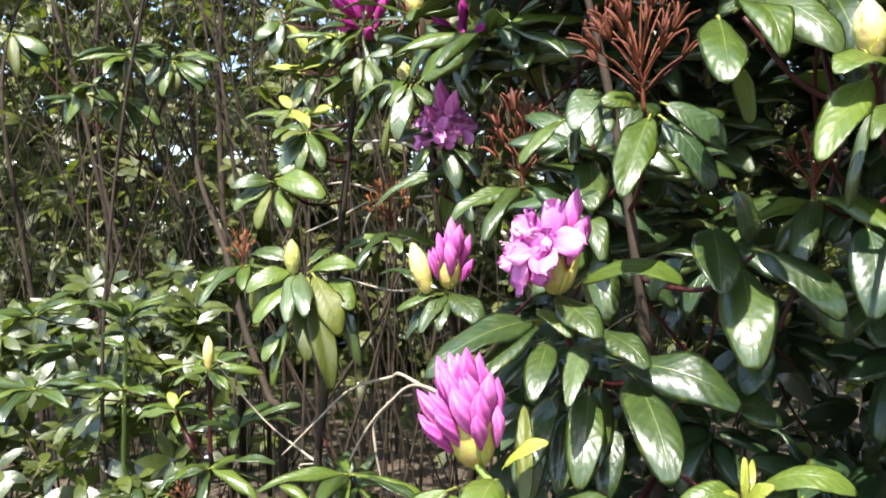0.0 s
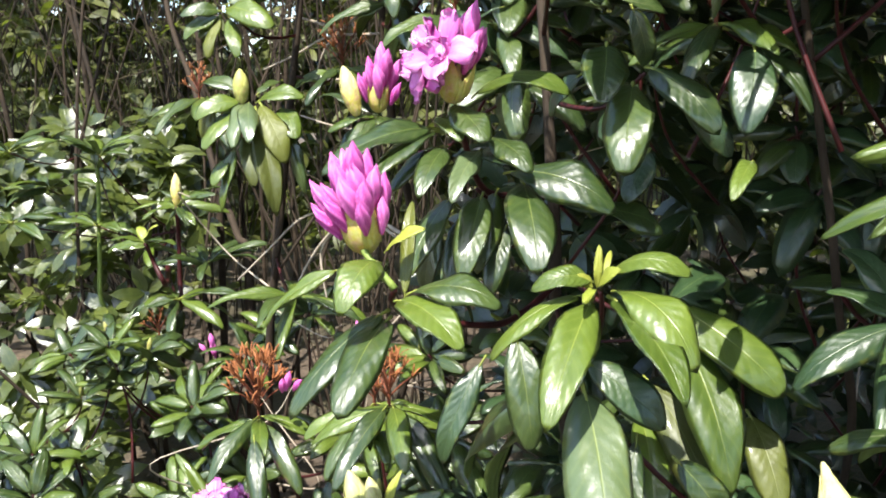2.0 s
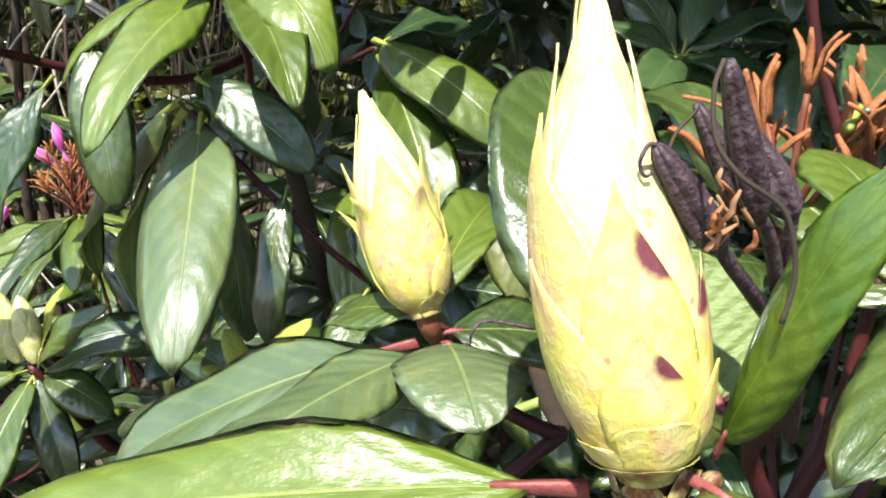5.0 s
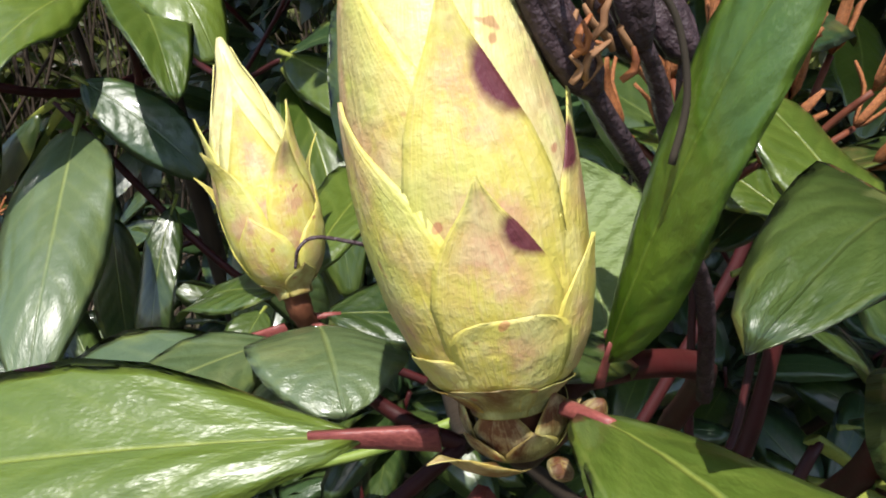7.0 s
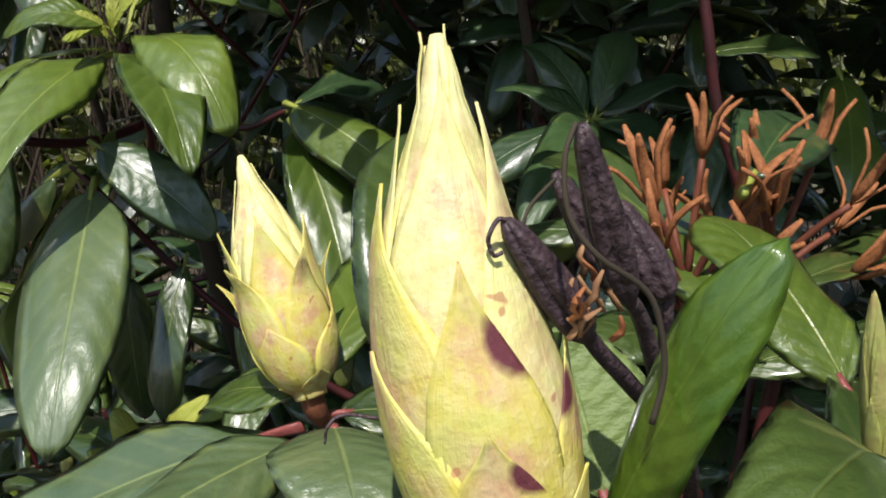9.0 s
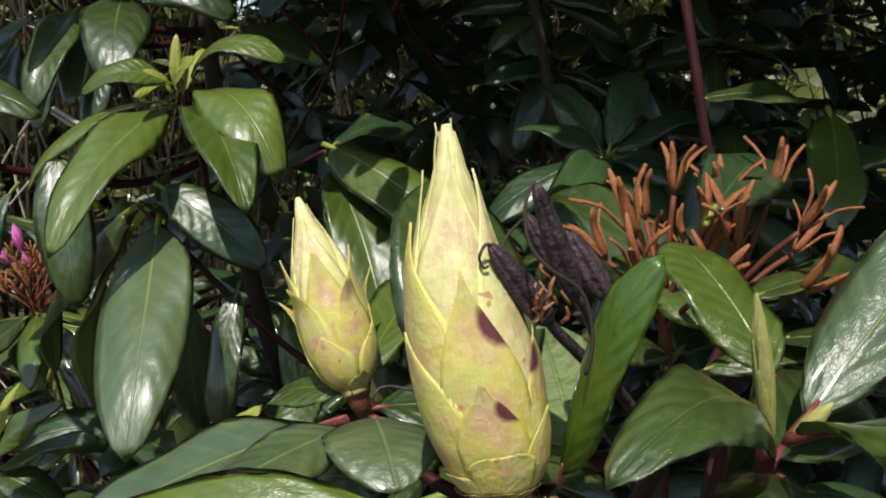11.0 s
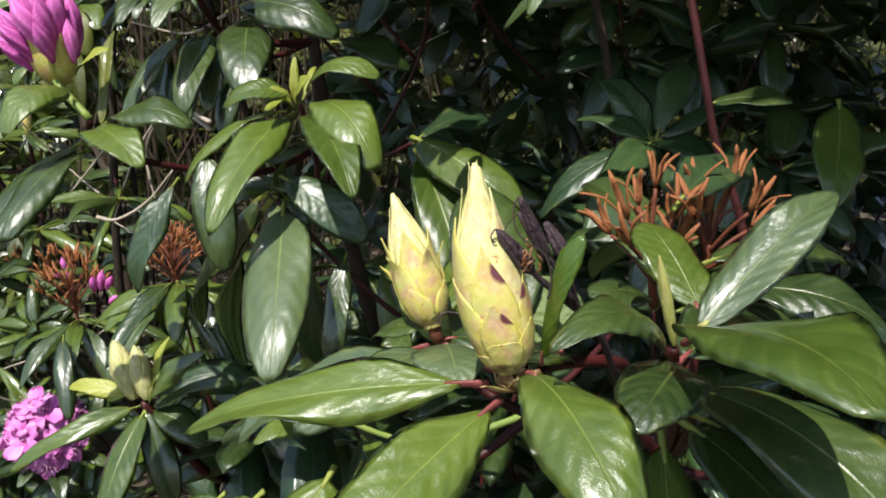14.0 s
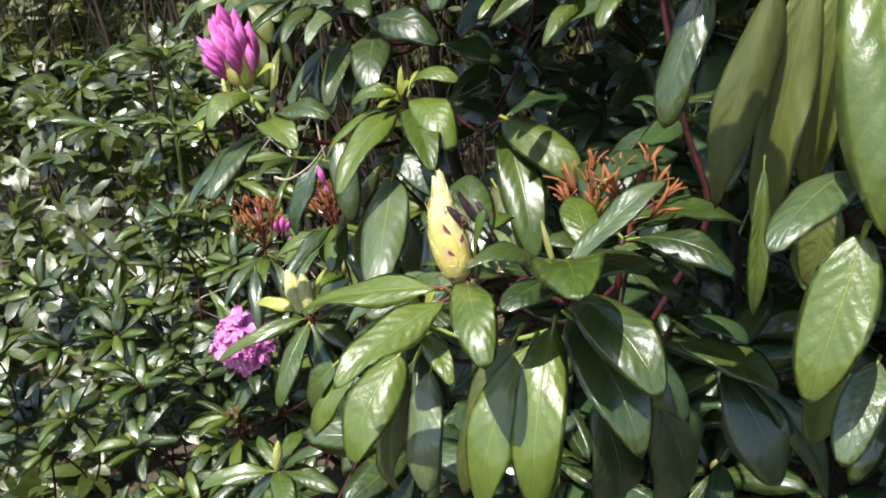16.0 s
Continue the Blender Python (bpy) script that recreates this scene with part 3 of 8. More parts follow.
def stamen_mesh(var):
    """A curved filament with its anther, one connected tube."""
    key = ("s", var)
    if key not in FLORETS:
        rng = random.Random(var)
        t, h = rng.uniform(0.10, 0.24), rng.uniform(0.62, 0.80)
        pts = smooth_path([(0.01, 0, 0.05), (t * 0.35, 0, 0.40), (t, 0, h), (t + 0.02, 0, h + 0.02)], 3)
        v, f = tube_data(pts, 0.008, 0.007, 5)
        for k in range(5):
            c = pts[-1]
            for q in (len(v) - 1 - k, len(v) - 6 - k):
                v[q] = c + (v[q] - c) * 2.2
        FLORETS[key] = mesh_of("stamen", v, f, [STAMEN])
    return FLORETS[key]


def aim(at, way, size, spin=0.0):
    """A pose at a point with z along way, scaled."""
    z = Vector(way).normalized()
    q = z.to_track_quat("Z", "Y")
    return Matrix.LocRotScale(at, q @ Euler((0, 0, spin)).to_quaternion(), Vector((size, size, size)))


def add_truss(parent, base, axis, size, closed, opened, mat, mat_open, seed, base_len=0.0, open_ways=None, open_scale=1.0, spread=0.55, ball=0.16):
    """A flower truss: furled and open florets springing from one head, with a skirt of yellow bud scales."""
    rng = random.Random(seed)
    base, axis = Vector(base), Vector(axis).normalized()
    head = base + axis * base_len
    side = axis.orthogonal().normalized()
    up = axis.cross(side)
    if base_len:
        rows = [(0.00, 0.34, 5, 0.75, 0.0), (0.05, 0.46, 5, 0.66, 0.05), (0.10, 0.56, 4, 0.6, 0.10)]
        m, length = bud_frame(base, base + axis * base_len * 2.5)
        skirt = part("bud_skirt", bud_core(length * 0.52, base_len * 0.40, BUD_LOW, 12), parent, m, "yellow-green opened bud scales")
        for r, (h0, h1, count, half, flare) in enumerate(rows):
            for k in range(count):
                part("bud_scale", scale_mesh(length, base_len * 0.50, h0, min(h1, 0.97), 2 * math.pi * k / count + r * 0.6, half, 0.05 + 0.06 * r, BUD_LOW, 6, 6, flare), skirt, m)
    total = closed + opened
    for k in range(total):
        f = (k + 0.5) / total
        tilt = spread * math.sqrt(f) * 1.55 * (rng.uniform(0.65, 1.2) if k < closed else 1)
        a = k * 2.39996 + rng.uniform(-0.25, 0.25)
        way = axis * math.cos(tilt) + (side * math.cos(a) + up * math.sin(a)) * math.sin(tilt)
        is_open = k >= closed
        if open_ways and is_open:
            way = Vector(open_ways[k - closed]).normalized()
        s = size * rng.uniform(0.78, 1.22) * (1.05 - 0.16 * f)
        out = side * math.cos(a) + up * math.sin(a)
        at = head + (way * size * 0.0 if is_open else axis * size * (0.45 - 0.85 * f) + out * size * 0.44 * math.sqrt(f))
        if is_open:
            m = aim(at + way * size * ball, way, s * open_scale, rng.uniform(0, 6))
            fl = part("floret", floret_tube(k % 4, mat_open), parent, m, "open pink-violet flower")
            for q in range(5):
                part("petal", petal_mesh((k + q) % 6, mat_open), fl, m @ Matrix.Rotation(2 * math.pi * q / 5 + rng.uniform(-0.08, 0.08), 4, "Z"))
            for q in range(4):
                part("stamen", stamen_mesh((k + q) % 4), fl, m @ Matrix.Rotation(1.57 * q + rng.uniform(-0.5, 0.5), 4, "Z"))
        else:
            part("floret", closed_floret(k % 5, mat), parent, aim(at, way, s, rng.uniform(0, 6)))


# ---- dry seed heads ----
HUSKS = {}


def strip(points, width, thick):
    """A tapering, curved strip with thickness."""
    verts, faces = [], []
    n = len(points)
    for i, p in enumerate(points):
        d = (points[min(i + 1, n - 1)] - points[max(i - 1, 0)]).normalized()
        rad = Vector((p.x, p.y, 0))
        rad = rad.normalized() if rad.length > 1e-6 else Vector((1, 0, 0))
        s = d.cross(rad).normalized()
        o = s.cross(d)
        t = i / (n - 1)
        w = width * (0.55 + 0.45 * math.sin(math.pi * min(t * 0.9 + 0.1, 1))) * (1 if t < 0.85 else 0.55)
        for a, b in ((-1, -1), (1, -1), (1, 1), (-1, 1)):
            verts.append(p + s * a * w + o * b * thick)
    for i in range(n - 1):
        for k in range(4):
            k2 = (k + 1) % 4
            faces.append((i * 4 + k, i * 4 + k2, i * 4 + 4 + k2, i * 4 + 4 + k))
    faces.append((3, 2, 1, 0))
    faces.append(tuple((n - 1) * 4 + k for k in range(4)))
    return verts, faces


def split_capsule(var, mat):
    """A seed capsule split into four outward-curling valves, length 1."""
    key = (var, mat.name)
    if key not in HUSKS:
        rng = random.Random(var + 9)
        verts, faces = [], []
        for k in range(4):
            a = 2 * math.pi * k / 4 + rng.uniform(-0.3, 0.3)
            out = rng.uniform(0.15, 0.70)
            pts = []
            for i in range(7):
                t = i / 6
                r = 0.035 + 0.05 * math.sin(math.pi * min(t * 1.5, 1)) + out * t ** 2.2
                pts.append(Vector((r * math.cos(a), r * math.sin(a), t * (1 - 0.25 * out * t))))
            v, f = strip(pts, 0.062, 0.020)
            o = len(verts) - 4
            if not verts:
                verts.append(Vector((0, 0, -0.02)))
                o = -3
            verts += v[4:]
            faces += [tuple(dict.fromkeys(0 if x < 4 else x + o for x in q)) for q in f if max(q) > 3]
        HUSKS[key] = mesh_of("capsule", verts, faces, [mat])
    return HUSKS[key]


def add_seed_head(parent, base, axis, n, length, capsule, seed, mat=None, mat_stalk=None, spread=0.66, r=0.0011):
    """Stalks that fan out of a short rachis, each with a split capsule."""
    rng = random.Random(seed)
    mat, mat_stalk = mat or RUST, mat_stalk or RUST_DARK
    base, axis = Vector(base), Vector(axis).normalized()
    side = axis.orthogonal().normalized()
    up = axis.cross(side)
    top = base + axis * length * 0.45
    part("rachis", tube("rachis", [base - axis * 0.004, base.lerp(top, 0.5), top], r * 2.0, r * 1.3, mat_stalk), parent)
    for k in range(n):
        f = (k + 0.5) / n
        tilt = spread * math.sqrt(f) * 1.3
        a = k * 2.39996 + rng.uniform(-0.3, 0.3)
        way = (axis * math.cos(tilt) + (side * math.cos(a) + up * math.sin(a)) * math.sin(tilt)).normalized()
        s = base.lerp(top, 1 - 0.8 * f)
        e = s + way * length * rng.uniform(0.45, 0.75)
        st = part("capsule_stalk", tube("capsule_stalk", [s, s.lerp(e, 0.5) + axis * length * 0.04, e], r, r * 0.8, mat_stalk, 5, steps=3), parent)
        part("capsule", split_capsule(k % 4, mat), parent, aim(e, (way + axis * 0.35), capsule * rng.uniform(0.8, 1.15), rng.uniform(0, 6)))


# ---- shoots ----
BRANCH_POINTS = []
SHOOTS = "leafy shoots of the rhododendron"


def join_branch(p):
    """The nearest point of the shrub's branches that lies deeper in the shrub or lower."""
    best = min(BRANCH_POINTS, key=lambda q: (q - p).length + (0.5 if q.z > p.z + 0.02 else 0) + (0.3 if q.y < p.y - 0.02 else 0))
    return best


def shoot(label, base, leaves, way=None, stem=None, r=0.0018, grow=1.5, mat=None, name="rhododendron_shoot", group=SHOOTS, stalk=True, fine=True, category="shoot"):
    """A shoot: a stem from the branches to its tip at base, and leaves given as (tip, width, roll, arch, kind[, base])."""
    t = thing(name, base, label, category, group)
    base = Vector(base)
    pts = [base] + [Vector(q) for q in (stem or ())]
    last = pts[-1]
    goal = join_branch(last)
    if not stem:
        pts.append(base.lerp(goal, 0.35) - Vector((0, 0, 0.02)))
    mid = pts[-1].lerp(goal, 0.5) - Vector((0, 0, 0.06 * min(1, (goal - pts[-1]).length)))
    pts += [mid, goal]
    part("stem", tube("stem", pts, r, r * grow, mat or STEM_RED, 8, 0.05, random.Random(len(leaves))), t)
    for k, lf in enumerate(leaves):
        tip, w, roll, arch, kind = lf[:5]
        at = Vector(lf[5]) if len(lf) > 5 else base - (pts[1] - base).normalized() * -0.004 * (k % 3)
        add_leaf(t, at, tip, w, roll, arch, kind, k + int(abs(base.x) * 1000) % 5, stalk, fine)
    return t


# ---- ground ----
def ground_sheet():
    rng = np.random.RandomState(2)
    xs = np.concatenate(([-400, -60, -12], np.linspace(-4, 4, 41), [12, 60, 400]))
    ys = np.concatenate(([-400, -60, -12], np.linspace(-3, 8, 56), [20, 80, 400]))
    verts = [(x, y, 0.03 * noise.noise(Vector((x * 0.9, y * 0.9, 0))) + 0.012 * noise.noise(Vector((x * 5, y * 5, 3)))) for y in ys for x in xs]
    n = len(xs)
    faces = [(j * n + i, j * n + i + 1, (j + 1) * n + i + 1, (j + 1) * n + i) for j in range(len(ys) - 1) for i in range(n - 1)]
    return tagged(new("ground", mesh_of("ground", verts, faces, [GROUND])), "brown soil strewn with leaf litter", "ground", kind="structure")


ground_sheet()


# ---- the shrub's branches ----
def branches(label, paths, at):
    t = thing("rhododendron_shrub", at, label, "shrub")
    for k, (pts, r0, r1) in enumerate(paths):
        part("branch", tube("branch", pts, r0, r1, BARK, 8, 0.10, random.Random(k), 8), t)
        BRANCH_POINTS.extend(smooth_path(pts, 8)[6:])
    return t


branches("brown crooked rhododendron trunk with spreading branches", [
    ([(0.55, 1.15, -0.05), (0.47, 0.98, 0.40), (0.42, 0.70, 0.72), (0.38, 0.42, 0.82), (0.36, 0.33, 0.86)], 0.010, 0.003),
    ([(0.55, 1.15, -0.05), (0.32, 0.95, 0.50), (0.24, 0.80, 0.85), (0.22, 0.76, 1.05), (0.20, 0.82, 1.30), (0.15, 0.90, 1.60)], 0.011, 0.003),
    ([(0.55, 1.15, -0.05), (0.22, 1.05, 0.32), (0.10, 0.92, 0.55), (-0.08, 1.08, 0.52)], 0.012, 0.004),
    ([(0.55, 1.15, -0.05), (0.60, 0.92, 0.65), (0.52, 0.80, 0.95), (0.46, 0.80, 1.25), (0.40, 0.72, 1.45)], 0.006, 0.003),
    ([(0.42, 0.70, 0.72), (0.43, 0.50, 0.76), (0.42, 0.36, 0.81), (0.405, 0.27, 0.865)], 0.005, 0.0026),
    ([(0.46, 0.80, 1.25), (0.42, 0.68, 1.27), (0.36, 0.60, 1.26)], 0.004, 0.002),
    ([(0.55, 1.15, -0.05), (0.74, 0.85, 0.50), (0.80, 0.55, 0.85), (0.74, 0.40, 1.12), (0.70, 0.34, 1.35)], 0.006, 0.003),
], (0.55, 1.15, 0))
branches("slender grey-brown rhododendron stems rising from the ground", [
    ([(-0.20, 1.55, -0.05), (-0.22, 1.42, 0.55), (-0.16, 1.34, 1.05), (-0.10, 1.34, 1.55)], 0.010, 0.004),
    ([(-0.20, 1.55, -0.05), (-0.30, 1.30, 0.30), (-0.28, 1.22, 0.50)], 0.008, 0.004),
    ([(-0.20, 1.55, -0.05), (0.05, 1.40, 0.70), (0.02, 1.22, 1.15), (0.0, 1.15, 1.50)], 0.009, 0.004),
], (-0.20, 1.55, 0))
branches("slender brown stems of the farther rhododendron", [
    ([(-0.75, 2.35, -0.05), (-0.72, 2.20, 0.45), (-0.60, 2.05, 0.80)], 0.010, 0.004),
    ([(-0.75, 2.35, -0.05), (-1.00, 2.35, 0.70), (-0.85, 2.35, 1.40)], 0.010, 0.004),
    ([(-0.75, 2.35, -0.05), (-0.85, 1.90, 0.20), (-0.80, 1.75, 0.32)], 0.008, 0.004),
], (-0.75, 2.35, 0))


# ---- the named shoots ----
bud_shoot = shoot("glossy green shoot with a fat pale-yellow flower bud marked maroon", (0.331, 0.179, 0.943), [
    ((0.227, 0.204, 0.920), 0.0235, 0, 0.05, "f", (0.325, 0.185, 0.937)),
    ((0.273, 0.119, 0.910), 0.0235, 4, 0.06, "f", (0.328, 0.174, 0.936)),
    ((0.3525, 0.111, 0.925), 0.0245, 0, 0.16, "f", (0.336, 0.178, 0.943)),
    ((0.348, 0.163, 0.986), 0.011, 32, 0.05, "g", (0.341, 0.180, 0.944)),
    ((0.331, 0.250, 0.989), 0.033, 8, 0.03, "d", (0.335, 0.200, 0.944)),
    ((0.347, 0.215, 0.961), 0.022, 160, 0.00, "d", (0.351, 0.200, 0.939)),
    ((0.355, 0.235, 0.925), 0.026, 0, 0.10, "d"),
], stem=[(0.336, 0.186, 0.934), (0.349, 0.205, 0.934), (0.377, 0.225, 0.925), (0.389, 0.260, 0.895)], r=0.0020, grow=1.3, stalk="pink")
add_scaled_bud(bud_shoot, (0.331, 0.178, 0.9435), (0.3236, 0.189, 1.0028), 0.0101, [
    (-0.012, 0.045, 178, 0.75, 0.05, 5.5, "brown"), (-0.012, 0.05, -118, 0.75, 0.03, 6, "brown"), (-0.012, 0.04, -50, 0.75, 0.02, 5.5, "brown"), (-0.012, 0.05, 50, 0.9, 0.0, 5.5, "brown"),
    (0.005, 0.155, -93, 0.66, 0.02, 6, "stubby"), (0.005, 0.10, -160, 0.8, 0.0, 5, "stubby"), (0.005, 0.12, 30, 0.8, 0.0, 5, "low"), (0.005, 0.14, 100, 0.8, 0.0, 5, "low"),
    (0.005, 0.352, -97, 0.66, 0.05, 4.6, "spot"), (0.005, 0.250, -36, 0.62, 0.05, 5.2, "low"), (0.005, 0.482, -170, 1.10, 0.01, 3.6, "low"), (0.0, 0.36, 100, 0.75, 0.02, 4, "low"), (0.0, 0.35, 35, 0.75, 0.02, 4, "low"),
    (0.02, 0.622, -94, 0.74, 0.05, 3.2, "spot"), (0.03, 0.485, -20, 0.74, 0.10, 3.6, "left_spot"), (0.0, 0.76, -174, 1.50, 0.10, 2.2, "low"), (0.1, 0.62, 100, 0.75, 0.03, 3, "low"), (0.1, 0.60, 30, 0.75, 0.03, 3, "low"),
    (0.12, 0.875, -30, 1.05, 0.07, 1.3, "top"), (0.25, 0.80, 70, 0.80, 0.0, 1.5, "top"), (0.25, 0.89, 172, 0.85, 0.13, 1.0, "top"),
    (0.1, 0.99, -98, 1.10, 0.0, 0, "top"), (0.1, 0.98, 25, 1.1, 0.02, 0, "top"), (0.1, 0.985, 145, 1.1, 0.02, 0, "top"), (0.5, 1.012, -60, 0.8, 0.03, -0.4, "top"), (0.5, 1.008, 170, 0.7, 0.05, -0.4, "top")], 0.0019,
    "fat pale-yellow flower bud with maroon spots")
part("receptacle", tube("receptacle", [(0.3308, 0.1785, 0.9470), (0.3318, 0.1785, 0.9425), (0.3345, 0.182, 0.9375), (0.340, 0.190, 0.9345)], 0.0034, 0.0021, BUD_STALK, 12, 0.08, random.Random(4)), bud_shoot, label="brown bud foot")
part("bract", scale_mesh(0.020, 0.0055, 0.10, 0.62, radians(-150), 0.6, 0.05, BUD_BROWN, 8, 10, 0.25), bud_shoot, bud_frame((0.3340, 0.1775, 0.9405), (0.320, 0.171, 0.9500))[0], "brown-tipped bract below the bud")
for h0, h1, turn, half, lift, flare in ((0.10, 0.62, -120, 0.62, 0.02, 0.05), (0.10, 0.58, -55, 0.60, 0.04, 0.09), (0.10, 0.60, 175, 0.62, 0.05, 0.10), (0.12, 0.56, 20, 0.7, 0.02, 0.0), (0.12, 0.56, 95, 0.7, 0.02, 0.0),
                                        (0.02, 0.40, -88, 0.55, 0.10, 0.07), (0.02, 0.36, -22, 0.55, 0.12, 0.10), (0.02, 0.38, -150, 0.55, 0.12, 0.08)):
    part("bract", scale_mesh(0.0150, 0.0052, h0, h1, radians(turn), half, lift, FOOT_BROWN, 8, 10, flare), bud_shoot, bud_frame((0.3335, 0.1808, 0.9375), (0.3302, 0.1780, 0.9520))[0], "small red-brown scale clasping the bud foot")
add_bud(bud_shoot, (0.3385, 0.1775, 0.9405), (0.3400, 0.1760, 0.9440), 0.0013, SMALL_BUD, top=FOOT_BROWN, low=FOOT_BROWN, name="axil_bud")
add_bud(bud_shoot, (0.3350, 0.1760, 0.9380), (0.3365, 0.1735, 0.9375), 0.0011, SMALL_BUD, top=FOOT_BROWN, low=FOOT_BROWN, name="axil_bud")
bud_shoot_second = shoot("shoot with a plump pale-yellow flower bud over spreading leaves", (0.312, 0.290, 0.921), [
    ((0.218, 0.309, 0.866), 0.029, 10, 0.06, "p", (0.309, 0.292, 0.912)),
    ((0.258, 0.238, 0.903), 0.028, 6, 0.06, "p", (0.312, 0.284, 0.913)),
    ((0.320, 0.245, 0.913), 0.033, 0, 0.08, "p", (0.317, 0.285, 0.915)),
    ((0.284, 0.315, 0.909), 0.020, 0, 0.08, "f"),
    ((0.316, 0.262, 0.905), 0.022, 20, 0.10, "d", (0.295, 0.300, 0.885)),
    ((0.372, 0.300, 0.900), 0.026, 0, 0.10, "d"),
    ((0.345, 0.360, 0.935), 0.024, 0, 0.10, "f"),
], stem=[(0.316, 0.294, 0.912), (0.330, 0.330, 0.880)], stalk="pink")
add_bud(bud_shoot_second, (0.312, 0.290, 0.922), (0.297, 0.307, 0.976), 0.0108, [
    (-0.03, 0.06, 4, 0.8, 0.02), (0.0, 0.30, 4, 0.78, 0.0), (0.02, 0.55, 5, 0.66, 0.40), (0.04, 0.72, 5, 0.72, 0.25), (0.06, 0.90, 4, 0.9, 0.0), (0.1, 0.985, 3, 1.15, 0.0)], label="plump pale-yellow flower bud", turn=30)
part("receptacle", tube("receptacle", [(0.3116, 0.2905, 0.9250), (0.3125, 0.290, 0.9200), (0.3145, 0.292, 0.9140), (0.3200, 0.303, 0.9040)], 0.0036, 0.0020, BUD_STALK, 12, 0.08, random.Random(5)), bud_shoot_second, label="brown bud foot")
small_bud_shoot = shoot("shoot with a small green bud ringed by broad glossy leaves", (0.383, 0.189, 0.944), [
    ((0.444, 0.214, 0.988), 0.021, 12, 0.05, "p", (0.388, 0.190, 0.945)),
    ((0.391, 0.254, 0.972), 0.025, 0, 0.04, "f", (0.402, 0.218, 0.944)),
    ((0.340, 0.151, 0.961), 0.017, 2, 0.18, "d", (0.380, 0.186, 0.944)),
    ((0.397, 0.099, 0.963), 0.038, 3, 0.08, "f", (0.386, 0.186, 0.947)),
    ((0.359, 0.144, 0.940), 0.024, -10, 0.12, "d", (0.384, 0.185, 0.940)),
    ((0.440, 0.250, 0.930), 0.030, 0, 0.10, "d"),
], stem=[(0.385, 0.193, 0.935), (0.389, 0.200, 0.920), (0.395, 0.230, 0.890)], stalk="pink")
add_bud(small_bud_shoot, (0.383, 0.188, 0.945), (0.377, 0.186, 0.974), 0.0018, SMALL_BUD, top=BUD_GREEN, low=BUD_GREEN, label="small green bud")
add_bud(small_bud_shoot, (0.386, 0.187, 0.945), (0.392, 0.184, 0.954), 0.0016, SMALL_BUD, top=BUD_GREEN, low=BUD_GREEN, name="side_bud")
lower_whorl = shoot("whorl of long drooping dark green leaves", (0.391, 0.196, 0.922), [
    ((0.435, 0.131, 0.899), 0.036, 3, 0.16, "d", (0.390, 0.196, 0.928)),
    ((0.426, 0.136, 0.862), 0.037, 0, 0.14, "d", (0.387, 0.196, 0.918)),
    ((0.369, 0.136, 0.829), 0.033, 0, 0.14, "f", (0.382, 0.196, 0.915)),
    ((0.337, 0.146, 0.821), 0.031, 0, 0.14, "f", (0.371, 0.196, 0.905)),
    ((0.322, 0.176, 0.810), 0.024, 0, 0.10, "o", (0.363, 0.196, 0.910)),
    # these three take the dark colour that stands for shade
    ((0.455, 0.176, 0.862), 0.029, 0, 0.12, "s", (0.390, 0.196, 0.920)),
    ((0.454, 0.236, 0.766), 0.049, 39, 0.10, "s", (0.433, 0.196, 0.870)),
    ((0.413, 0.226, 0.772), 0.044, 21, 0.10, "s", (0.401, 0.196, 0.870)),
], stem=[(0.395, 0.205, 0.910)])
right_spray = shoot("spray of narrow green leaves behind the small bud", (0.422, 0.270, 0.938), [
    ((0.393, 0.300, 0.958), 0.026, 0, 0.05, "f"),
    ((0.395, 0.380, 0.970), 0.024, 0, 0.05, "d"),
    ((0.487, 0.240, 0.925), 0.027, 0, 0.14, "d", (0.425, 0.270, 0.937)),
    ((0.456, 0.270, 0.934), 0.017, 0, 0.10, "d", (0.407, 0.270, 0.928)),
    ((0.503, 0.310, 0.936), 0.023, 0, 0.10, "d", (0.418, 0.270, 0.948)),
    ((0.461, 0.290, 0.893), 0.025, 0, 0.08, "d", (0.421, 0.270, 0.916)),
    ((0.460, 0.330, 0.982), 0.027, 0, 0.08, "s", (0.408, 0.270, 0.972)),
    ((0.471, 0.280, 0.905), 0.020, 0, 0.08, "d", (0.425, 0.270, 0.935)),
])
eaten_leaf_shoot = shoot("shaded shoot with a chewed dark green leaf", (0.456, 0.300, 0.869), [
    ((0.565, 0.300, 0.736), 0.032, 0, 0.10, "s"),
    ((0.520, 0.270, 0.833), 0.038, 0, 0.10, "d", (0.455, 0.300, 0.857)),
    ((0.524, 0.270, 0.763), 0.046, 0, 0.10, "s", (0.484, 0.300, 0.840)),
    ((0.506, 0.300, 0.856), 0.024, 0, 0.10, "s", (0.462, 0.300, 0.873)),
])
